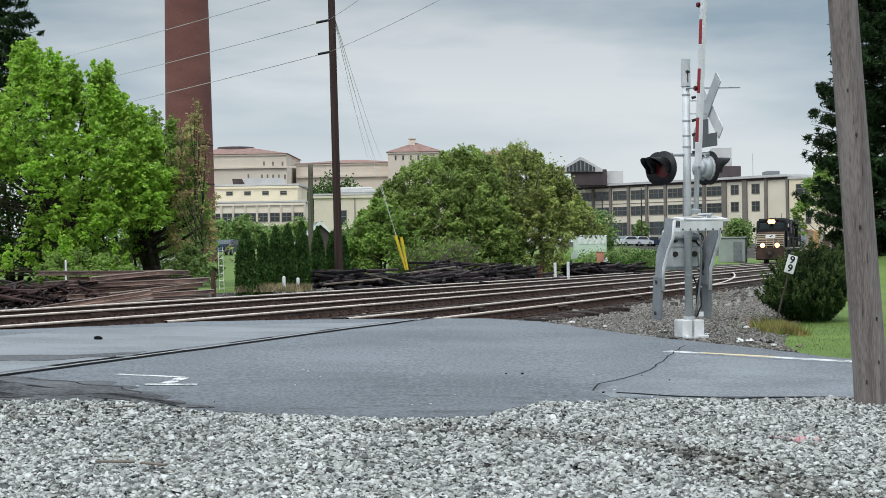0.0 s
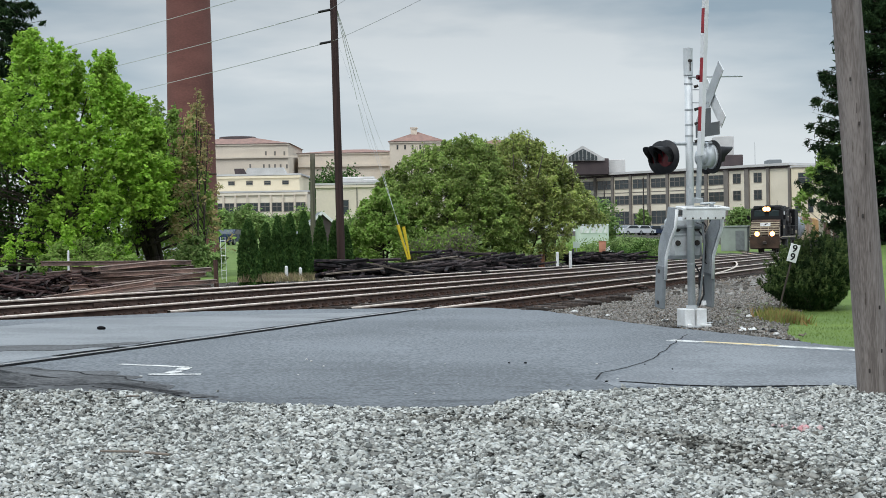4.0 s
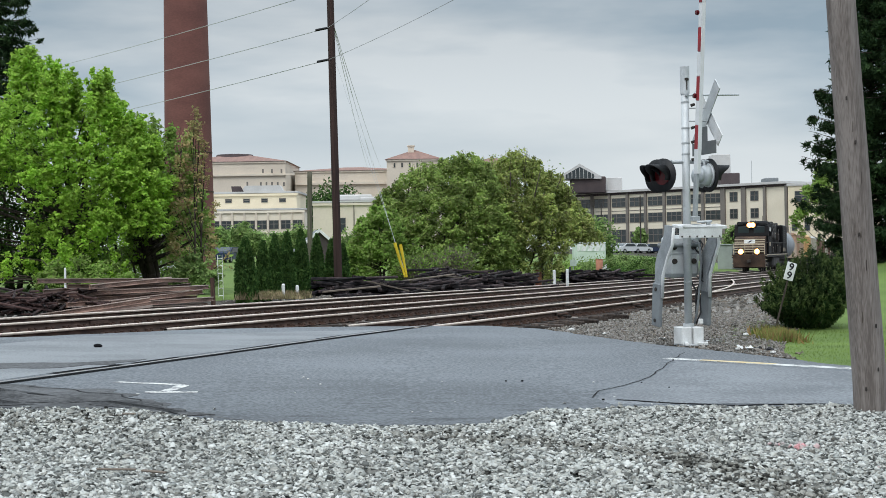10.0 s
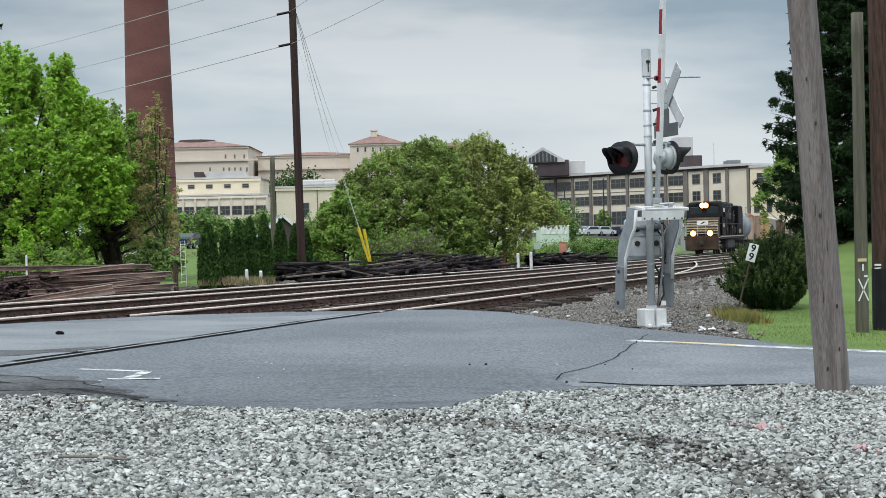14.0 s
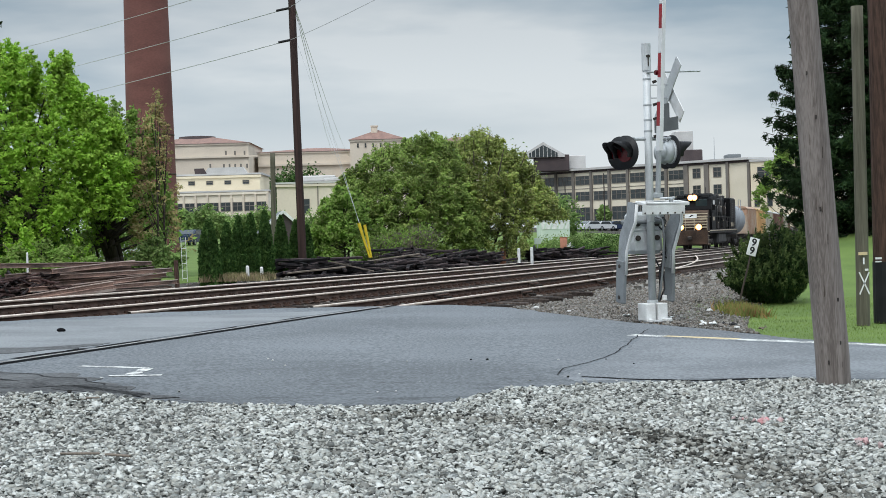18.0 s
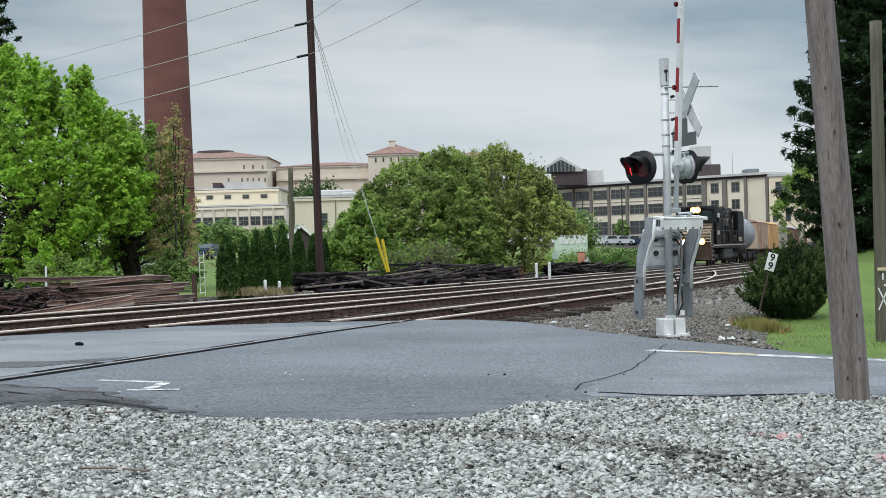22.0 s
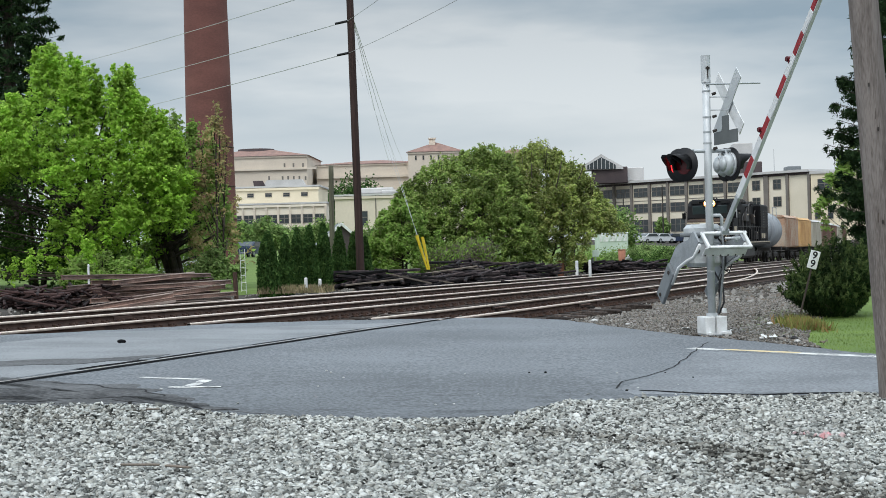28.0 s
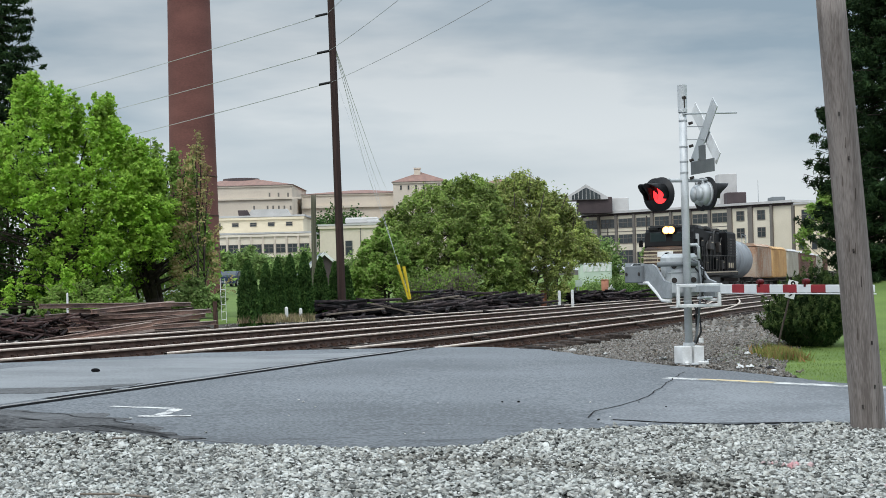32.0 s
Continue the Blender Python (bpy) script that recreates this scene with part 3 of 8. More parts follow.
# ---------------------------------------------------------------- road
road_edge = [(-16, 18.2), (-7.14, 25.3), (-4.94, 28.2), (-3.23, 29.3), (-2.0, 29.8), (0.15, 30.5), (1.2, 29.5), (2.04, 26.6), (2.76, 24.6), (3.98, 22.0), (4.63, 20.2), (5.4, 19.3), (8.5, 16.9), (18, 9.5), (18, 2), (9, 10.2), (5.4, 14.2), (3.46, 14.75), (2.82, 14.55), (1.88, 14.5), (1.08, 14.25), (0.56, 14.05), (0.25, 13.3), (0, 12.8), (-0.5, 12.65), (-1.05, 12.6), (-2.13, 12.85), (-2.98, 13.6), (-3.91, 13.75), (-5.5, 13.6), (-16, 11)]


def ragged(pts, step, amp):
    out = []
    for i, a in enumerate(pts):
        b = pts[(i + 1) % len(pts)]
        d = math.dist(a, b)
        k = max(1, int(d / step))
        for j in range(k):
            t = j / k
            w = noise.noise(Vector((a[0] + (b[0] - a[0]) * t, a[1] + (b[1] - a[1]) * t, 0)) * 2.3) * amp
            nx, ny = (b[1] - a[1]) / d, -(b[0] - a[0]) / d
            out.append((a[0] + (b[0] - a[0]) * t + nx * w, a[1] + (b[1] - a[1]) * t + ny * w))
    return out


def slab(name, pts, z, thick, material, label, category, kind="structure"):
    bm = bmesh.new()
    top = [bm.verts.new((x, y, float(plane(np.array(x))) + z)) for x, y in pts]
    low = [bm.verts.new((x, y, float(plane(np.array(x))) + z - thick)) for x, y in pts]
    f = bm.faces.new(top)
    n = len(pts)
    for i in range(n):
        bm.faces.new((top[i], low[i], low[(i + 1) % n], top[(i + 1) % n]))
    bmesh.ops.recalc_face_normals(bm, faces=bm.faces)
    bmesh.ops.triangulate(bm, faces=[f])
    return tagged(part(name, bm, material), label, category, kind=kind)


road = slab("road", ragged(road_edge, 0.25, 0.10), 0.0, 0.4, M_ASPHALT, "worn grey asphalt of a level crossing with cracked edges", "road")


def strip(name, pts, width, z, material, label, category, parent=None):
    """A painted or sealed line on the road, 4 mm proud."""
    bm = bmesh.new()
    prev = None
    for i, (x, y) in enumerate(pts):
        a, b = pts[max(0, i - 1)], pts[min(len(pts) - 1, i + 1)]
        d = math.dist(a, b)
        w = width * (1 + 0.35 * noise.noise(Vector((x, y, 3)) * 4))
        nx, ny = (b[1] - a[1]) / d * w / 2, -(b[0] - a[0]) / d * w / 2
        row = [bm.verts.new((x + k * nx, y + k * ny, float(plane(np.array(x))) + z)) for k in (-1, 1)]
        if prev:
            bm.faces.new((prev[0], prev[1], row[1], row[0]))
        prev = row
    bmesh.ops.recalc_face_normals(bm, faces=bm.faces)
    return tagged(part(name, bm, material, parent), label, category, kind="structure")


def fine(pts, step=0.2, wob=0.0):
    out = []
    for a, b in zip(pts, pts[1:]):
        k = max(1, int(math.dist(a, b) / step))
        for j in range(k):
            t = j / k
            x, y = a[0] + (b[0] - a[0]) * t, a[1] + (b[1] - a[1]) * t
            out.append((x + wob * noise.noise(Vector((x, y, 1)) * 2), y + wob * noise.noise(Vector((x, y, 5)) * 2)))
    return out + [pts[-1]]


strip("edge_line", fine([(2.53, 21.19), (3.5, 20.45), (4.64, 19.57), (5.35, 19.08), (8.5, 16.6)]), 0.24, 0.004, M_ROADWHITE, "worn white edge line on the asphalt", "road marking")
strip("edge_line_worn", fine([(2.95, 20.87), (3.5, 20.45), (3.8, 20.22)]), 0.17, 0.008, M_ROADYELLOW, "yellowed worn stretch of the edge line", "road marking")
strip("crack", fine([(1.08, 15.27), (1.23, 16.03), (1.53, 16.72), (1.98, 18.04), (2.37, 19.91), (2.64, 21.19), (2.95, 22.5)], 0.1, 0.04), 0.017, 0.004, M_CRACK, "dark sealed crack in the asphalt", "crack")
# Dark strip painted as the shadow under the patch's raised, broken lip.
strip("crack", fine([(1.25, 15.06), (1.5, 14.95), (1.82, 14.78), (2.15, 14.62), (2.45, 14.62), (2.75, 14.68), (3.1, 14.78), (3.4, 14.84)], 0.07, 0.10), 0.10, 0.004, M_TAR_BLACK, "broken edge of the asphalt patch with its shadow painted as a dark strip", "crack")
patch = slab("road_patch", ragged([(1.12, 15.2), (1.5, 16.2), (1.72, 17.0), (2.1, 18.3), (2.6, 20.6), (4.5, 19.1), (8, 16.2), (10, 12.5), (5.4, 14.6), (3.3, 14.85), (2.0, 14.75), (1.2, 14.6)], 0.3, 0.06), 0.003, 0.02, M_ASPHALT_NEW, "paler asphalt patch at the road's edge", "road")
mark = strip("survey_mark", fine([(-3.86, 16.55), (-3.45, 16.42), (-3.06, 16.25), (-3.12, 15.5)], 0.1, 0.03), 0.12, 0.004, M_ROADWHITE, "white sprayed zigzag mark on the asphalt", "road marking")
strip("survey_mark", fine([(-3.31, 15.36), (-2.78, 15.42)], 0.1, 0.03), 0.15, 0.006, M_ROADWHITE, "white sprayed bar on the asphalt", "road marking")
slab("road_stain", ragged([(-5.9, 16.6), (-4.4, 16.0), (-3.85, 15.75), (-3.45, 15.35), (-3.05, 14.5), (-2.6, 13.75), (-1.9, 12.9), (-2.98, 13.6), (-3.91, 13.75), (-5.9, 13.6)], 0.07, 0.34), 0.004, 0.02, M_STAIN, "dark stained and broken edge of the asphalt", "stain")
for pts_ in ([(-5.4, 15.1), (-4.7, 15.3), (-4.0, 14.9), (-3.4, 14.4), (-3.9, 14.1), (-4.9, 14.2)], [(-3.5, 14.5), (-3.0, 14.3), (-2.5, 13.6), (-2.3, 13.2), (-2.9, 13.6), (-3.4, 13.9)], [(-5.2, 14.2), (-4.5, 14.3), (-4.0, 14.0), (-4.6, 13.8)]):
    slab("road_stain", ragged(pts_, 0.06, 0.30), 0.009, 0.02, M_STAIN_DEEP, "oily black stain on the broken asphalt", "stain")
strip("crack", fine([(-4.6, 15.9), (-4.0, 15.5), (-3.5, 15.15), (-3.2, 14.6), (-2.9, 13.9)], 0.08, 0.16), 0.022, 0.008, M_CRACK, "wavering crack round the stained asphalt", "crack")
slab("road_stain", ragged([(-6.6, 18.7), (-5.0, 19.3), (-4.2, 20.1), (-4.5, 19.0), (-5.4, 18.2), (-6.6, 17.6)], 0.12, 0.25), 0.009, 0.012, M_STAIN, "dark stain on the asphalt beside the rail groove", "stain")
for i in range(18):
    x_, y_ = random.uniform(-3.5, 3), random.uniform(13.3, 17.5)
    bm = bmesh.new()
    bmesh.ops.create_icosphere(bm, subdivisions=1, radius=random.uniform(0.008, 0.017))
    for v in bm.verts:
        v.co *= 1 + 0.5 * noise.noise(v.co * 40 + Vector((i, 0, 0)))
        v.co.z *= 0.6
    o = part("pebble", bm, M_ROOFPALE if i % 3 else M_TAR_BLACK)
    o.location = (x_, y_, float(plane(np.array(x_))) + 0.008)
    tagged(o, "loose pale pebble on the asphalt" if i % 3 else "loose dark pebble on the asphalt", "pebble", "pebbles on the road")

bm = bmesh.new()
bmesh.ops.create_icosphere(bm, subdivisions=2, radius=1, matrix=Matrix.Translation((-5.48, 22.51, 0.15)) @ Matrix.Diagonal((0.06, 0.05, 0.03, 1)))
for v in bm.verts:
    v.co += Vector((noise.noise(v.co * 9), noise.noise(v.co * 9 + Vector((4, 0, 0))), 0)) * 0.03
tagged(part("lump", bm, M_TAR_BLACK), "small black lump of debris lying on the asphalt", "debris")

# ---------------------------------------------------------------- tracks
def rail_points(offset, y0, y1, step):
    out, y = [], y0
    while y <= y1 + 1e-6:
        s = 0.325 - 0.00036 * (y - 45)
        c = 1 / math.hypot(1, s)
        out.append((bend(y), y, c, s * c))
        y += step
    return [(x + offset[0] + offset[1] * c, y - offset[1] * s) for x, y, c, s in out]


def sweep(name, line, section, z, material, parent=None, label=""):
    """A section (across, up) carried along a line on the ground."""
    v, f, n = [], [], len(section)
    for i, (x, y) in enumerate(line):
        a, b = line[max(0, i - 1)], line[min(len(line) - 1, i + 1)]
        d = math.dist(a, b)
        nx, ny = (b[1] - a[1]) / d, -(b[0] - a[0]) / d
        p = float(plane(np.array(x)))
        v += [(x + nx * s, y + ny * s, p + z + h) for s, h in section]
    for i in range(len(line) - 1):
        for k in range(n):
            f.append((i * n + k, i * n + (k + 1) % n, (i + 1) * n + (k + 1) % n, (i + 1) * n + k))
    o = raw(name, v, f, material, parent)
    if label:
        tagged(o, label)
    return o


RAIL = [(-0.075, -0.185), (0.075, -0.185), (0.075, -0.172), (0.012, -0.155), (0.012, -0.05), (0.036, -0.036), (0.036, -0.004), (-0.036, -0.004), (-0.036, -0.036), (-0.012, -0.05), (-0.012, -0.155), (-0.075, -0.172)]
HEAD = [(-0.041, -0.040), (0.041, -0.040), (0.040, -0.004), (0.030, 0.005), (-0.030, 0.005), (-0.040, -0.004)]
tie_me = bmesh.new()
box(tie_me, 0, 0, -0.09, 2.6, 0.22, 0.18, 0.015)
tie_mesh = bpy.data.meshes.new("tie")
tie_me.to_mesh(tie_mesh)
tie_me.free()
tie_mesh.materials.append(M_TIE)

pl = bmesh.new()
box(pl, 0, 0, 0.010, 0.36, 0.19, 0.022)
for sx in (-0.115, 0.115):
    for sy in (-0.05, 0.05):
        box(pl, sx, sy, 0.035, 0.05, 0.035, 0.04)
for sy in (-0.10, 0.10):
    box(pl, 0, sy + 0.05, 0.045, 0.17, 0.03, 0.05)
plate_mesh = bpy.data.meshes.new("tie_plate")
pl.to_mesh(plate_mesh)
pl.free()
plate_mesh.materials.append(M_RUST)
for ti, (x0, ya, yb, tie_a, tie_b) in enumerate(((TRACKS[0], -2, 300, 28, 108), (TRACKS[1], -4, 300, 24, 100), (TRACKS[2], 12, 160, 30.5, 75))):
    tr = thing("track", pose(0, 0, 0), "railway track of rusty steel rails on dark wooden ties", "railway track", "tracks of the line", "structure")
    for side in (-0.755, 0.755):
        # the near rail of the middle track goes under the asphalt
        start = 28.5 if ti == 1 and side > 0 else ya if ti < 2 else 29.9
        line = rail_points((x0, side), start, yb, 1.6)
        r = sweep("rail", line, RAIL, 0.0, M_RUST, tr, "rusty steel rail")
        if ti == 2 and side > 0:
            line = rail_points((x0, side), 29.6, yb, 1.6)
        sweep("rail_head", line, HEAD, 0.0, M_RAILTOP, r, "worn bright running surface")
    y, i = tie_a, 0
    while y < tie_b:
        s = 0.325 - 0.00036 * (y - 45)
        o = new("tie", tie_mesh)
        o.parent = tr
        xx = x0 + bend(y)
        o.matrix_basis = pose(xx + random.uniform(-0.06, 0.06), y, float(plane(np.array(xx))) - 0.185 + random.uniform(-0.02, 0.0), 0, 1.3, -math.degrees(math.atan(s)) + random.uniform(-2, 2))
        if y < 62:
            for side in (-0.755, 0.755):
                c = 1 / math.hypot(1, s)
                q = new("tie_plate", plate_mesh)
                q.parent = tr
                q.matrix_basis = pose(xx + side * c, y - side * s * c, float(plane(np.array(xx + side * c))) - 0.188, 0, 1.3, -math.degrees(math.atan(s)))
        y += 0.56 / math.hypot(1, s) * random.uniform(0.92, 1.08)
    if ti == 2:
        in_road = fine([(-6.25, 12.0), (-4.82, 17.05), (-3.68, 20.9), (-2.55, 25.0), (-0.98, 30.3)], 0.5, 0.03)
        strip("flangeway", [(a + 0.09, b) for a, b in in_road], 0.125, 0.005, M_TAR_BLACK, "dark flangeway groove beside the rail in the asphalt", "groove", None)
        strip("rail_in_road", in_road, 0.062, 0.012, M_RAILDULL, "dull steel rail head set in the asphalt", "rail", None)
        for a_, b_, c_, w_ in ((17.6, 19.2, -0.16, 0.10), (19.3, 20.6, -0.13, 0.07), (22.0, 23.6, -0.12, 0.05), (25.2, 26.4, -0.12, 0.05)):
            broken = [(np.interp(y_, [q[1] for q in in_road], [q[0] for q in in_road]) + c_, y_) for y_ in np.arange(a_, b_, 0.15)]
            strip("crack", broken, w_, 0.008, M_TAR_BLACK, "dark broken asphalt along the rail", "crack", None)
    # joint bars and anchors
    for k in range(4):
        yy = 33 + 15 * k + ti * 4
        bm = bmesh.new()
        for j in range(2):
            (jx, jy), = rail_points((x0, 0.755 + (0.03 if j else -0.03)), yy, yy, 1)
            box(bm, 0, 0, 0, 0.022, 0.7, 0.085, 0.008, pose(jx, jy, float(plane(np.array(jx))) - 0.1, 0, 0, -math.degrees(math.atan(0.325))))
        part("joint_bar", bm, M_RUST, tr)

# the switch at the far end of the near track
sw = thing("switch_rails", pose(0, 0, 0), "bent bright switch rails joining the two near tracks", "railway switch", kind="structure")
for off in (0.0, -1.5):
    line = []
    for i in range(30):
        y = 56.0 + 38.5 * i / 29
        line.append((bend(y) + 4.05 + off - 4.3 * max(0.0, (y - 57) / 37) ** 1.45, y))
    r = sweep("rail", line, RAIL, 0.0, M_RUST, sw)
    sweep("rail_head", line, HEAD, 0.004, M_RAILTOP, r)
# bolted joints on the near track
for side, yy in ((-0.755, 37.3), (-0.755, 45.6), (-0.755, 53.1), (0.755, 39.4), (0.755, 47.7)):
    (jx, jy), = rail_points((TRACKS[2], side), yy, yy, 1)
    j_ = thing("rail_joint", pose(jx, jy, float(plane(np.array(jx))), 0, 0, -18), "dark rusted bolted joint on a rail of the near track", "rail joint", "joints of the near track")
    for sx in (-1, 1):
        bm = bmesh.new()
        box(bm, sx * 0.055, 0, -0.085, 0.045, 0.92, 0.10, 0.012)
        part("joint_bar", bm, M_TIE, j_)
        for k in range(6):
            bm = bmesh.new()
            cyl(bm, (sx * 0.07, -0.36 + 0.145 * k, -0.08), (sx * 0.15, -0.36 + 0.145 * k, -0.08), 0.022, 0.022, 6)
            part("bolt", bm, M_RUST, j_)
        bm = bmesh.new()
        box(bm, sx * 0.17, 0.1 * sx, -0.15, 0.20, 0.24, 0.06, 0.01)
        part("tie_plate", bm, M_TIE, j_)

strip_near = [(-5.6 + 0.288 * (y_ - 15), y_) for y_ in np.arange(15, 28.6, 0.9)]
strip_far = rail_points((TRACKS[1], 1.0), 15, 26.5, 0.9)
slab("road_panel", ragged(strip_near + strip_far[::-1], 0.5, 0.12), 0.004, 0.02, M_ASPHALT_OLD, "bleached strip of asphalt between the rails", "road")
# ballast: loose stones between and beside the ties
def ballast(n, ya, yb, ua, ub, size, name, label, mat_, dz=0.0):
    y = ya + (yb - ya) * rng.uniform(0, 1, n) ** 1.5
    u = rng.uniform(ua, ub, n)
    x = bend(y) + u
    z = land(x, y) + 0.06 + dz + rng.uniform(-0.02, 0.03, n)
    ok = ~inside(x, y, road_edge)
    o = stones(name, np.stack([x, y, z], 1)[ok], size, mat_)
    return tagged(o, label, "gravel", kind="stuff")


ballast(30000, 24, 95, -7.8, 6.2, 0.036, "ballast", "dark grey-brown track ballast between the ties", M_BALLAST)
n = 52000
x = rng.uniform(0.4, 7.2, n)
y = rng.uniform(21.5, 42, n)
u = x - bend(y)
ok = (u > 3.9) & (~inside(x, y, road_edge)) & (~inside(x, y, edge))
x, y = x[ok], y[ok]
tagged(stones("ballast_shoulder", np.stack([x, y, land(x, y) + 0.03], 1), 0.0145, M_BALLAST), "grey crushed stone shoulder round the crossing signal", "gravel", kind="stuff")

n = 13000
y = rng.uniform(38, 74, n)
u = rng.uniform(4.2, 9.6, n)
x = bend(y) + u
ok = ~inside(x, y, edge)
tagged(stones("ballast_shoulder", np.stack([x, y, land(x, y) + 0.03], 1)[ok], 0.05, M_BALLAST), "grey crushed stone along the near track", "gravel", kind="stuff")

for i, (rx, ry, rs) in enumerate(((4.05, 22.9, 0.06), (4.2, 22.4, 0.05), (3.8, 23.1, 0.04), (4.35, 25.8, 0.05), (2.2, 27.3, 0.045), (4.0, 29.8, 0.06), (3.55, 23.6, 0.05), (4.6, 27.0, 0.06), (1.7, 28.6, 0.06))):
    bm = bmesh.new()
    bmesh.ops.create_icosphere(bm, subdivisions=1, radius=rs)
    for v in bm.verts:
        v.co *= 1 + 0.5 * noise.noise(v.co * 14 + Vector((i, 0, 0)))
        v.co.z *= 0.5
    o = part("rock", bm, M_ROOFPALE if i % 3 else M_PILASTER)
    o.location = (rx, ry, float(land(np.array(rx), np.array(ry))) + 0.05 + rs * 0.2)
    tagged(o, "pale broken rock on the ballast" if i % 3 else "dark broken rock on the ballast", "rock", "rocks on the ballast")

for i, (rx, ry, m_) in enumerate(((4.02, 23.35, M_WHITE), (4.12, 23.2, M_BLACK), (3.9, 23.5, M_WHITE), (4.25, 22.95, M_BLACK), (3.0, 25.6, M_WHITE), (3.6, 24.9, M_WHITE), (4.5, 22.1, M_TWIG))):
    bm = bmesh.new()
    bmesh.ops.create_grid(bm, x_segments=4, y_segments=3, size=0.04)
    for v in bm.verts:
        v.co.x *= 1.5
        v.co.z = 0.05 * noise.noise(v.co * 22 + Vector((i * 3, 0, 0)))
    bmesh.ops.solidify(bm, geom=bm.faces[:], thickness=0.006)
    o = part("litter", bm, m_)
    o.matrix_basis = pose(rx, ry, float(land(np.array(rx), np.array(ry))) + 0.07, 8, -6, i * 47)
    tagged(o, "crumpled scrap of litter on the stones", "litter", "litter beside the road")

for i, q in enumerate(((0.95, 29.73, -0.02), (1.14, 29.96, -0.03), (1.37, 30.44, -0.03), (1.59, 30.93, -0.04), (1.83, 31.18, -0.04), (2.13, 31.96, -0.05), (2.54, 33.06, -0.06), (3.00, 34.24, -0.07))):
    bm = bmesh.new()
    box(bm, 0, 0, 0, 0.42 + 0.12 * (i % 3), 0.2, 0.13, 0.02)
    for v in bm.verts:
        v.co += Vector((noise.noise(v.co * 7 + Vector((i, 0, 0))), noise.noise(v.co * 7 + Vector((0, i, 0))), 0)) * 0.03
    o = part("tie_end", bm, M_TIE)
    o.matrix_basis = pose(q[0], q[1], float(land(np.array(q[0]), np.array(q[1]))) + 0.07, 4 * (i % 3) - 4, 3, -18 + 9 * (i % 4))
    tagged(o, "broken dark tie end beside the asphalt", "tie", "tie ends along the near track")

# foreground gravel
n = 108000
y = 7.4 + 8.0 * rng.uniform(0, 1, n) ** 1.1
x = rng.uniform(-1, 1, n) * (0.31 * y + 0.5)
ok = ~inside(x, y, road_edge) | (rng.uniform(0, 1, n) < 0.0022)
x, y = x[ok], y[ok]
# a worn wheel track with dirt between the stones
rut = np.full(len(x), 9.0)
RUT = [(-0.5, 11.9), (0.26, 11.7), (0.87, 11.3), (1.4, 10.6), (1.75, 9.7), (1.95, 8.6), (2.1, 7.4)]
for (ax_, ay_), (bx_, by_) in zip(RUT, RUT[1:]):
    k = np.clip(((x - ax_) * (bx_ - ax_) + (y - ay_) * (by_ - ay_)) / ((bx_ - ax_) ** 2 + (by_ - ay_) ** 2), 0, 1)
    rut = np.minimum(rut, np.hypot(x - ax_ - k * (bx_ - ax_), y - ay_ - k * (by_ - ay_)))
hz = np.array([noise.noise(Vector((a * 0.7, b * 0.7, 0))) for a, b in zip(x, y)]) * 0.05
spill = np.hypot((x + 3.9) / 1.1, (y - 12.7) / 0.9)
dirty = rng.uniform(0, 1, len(x)) < 0.85 * np.exp(-(rut / 0.30) ** 2) + 0.55 * np.exp(-spill ** 2) + 0.05
ok = ~(dirty & (rng.uniform(0, 1, len(x)) < 0.30))
at_ = np.stack([x, y, plane(x) - 0.022 + hz * 0.6 + rng.uniform(0, 0.032, len(x))], 1)
tagged(stones("gravel", at_[ok & ~dirty], 0.0190, M_STONE, 0.42, 0.24, 0.38), "pale grey crushed stone of the parking strip", "gravel", kind="stuff")
tagged(stones("gravel_dirty", at_[ok & dirty], 0.0185, M_STONE_DIRTY, 0.42, 0.24, 0.38), "dirt-stained crushed stone of a worn wheel track", "gravel", kind="stuff")
px_, py_ = np.concatenate([rng.normal(2.18, 0.05, 9), rng.normal(2.33, 0.05, 12), rng.normal(2.69, 0.045, 12)]), np.concatenate([rng.normal(11.48, 0.08, 9), rng.normal(11.37, 0.08, 12), rng.normal(10.16, 0.1, 12)])
tagged(stones("painted_gravel", np.stack([px_, py_, plane(px_) + 0.016], 1), 0.018, M_PINK, 0.6), "crushed stones sprayed with pink marking paint", "gravel", kind="stuff")
for x_, y_, l_, a_ in ((-2.25, 9.6, 0.24, 20), (-2.0, 9.52, 0.16, -12), (-2.9, 12.9, 0.12, 40)):
    bm = bmesh.new()
    box(bm, 0, 0, 0, l_, 0.035, 0.012, 0.004)
    o = part("wood_scrap", bm, M_TWIG)
    o.matrix_basis = pose(x_, y_, float(plane(np.array(x_))) + 0.045, 0, 4, a_)
    tagged(o, "flat brown scrap of wood on the gravel", "scrap")

# ---------------------------------------------------------------- crossing signal with its gate
MAST = Vector((3.25, 24.27, -0.07))
GATE = Vector((0.28, -0.96, 0))
FACE = Vector((0.96, 0.28, 0))
turn = math.degrees(math.atan2(FACE.y, FACE.x))
signal = thing("crossing_signal", pose(MAST.x, MAST.y, MAST.z, 0, 0, turn), "silver railway crossing signal with flashing lights, crossbuck and striped gate", "crossing signal")
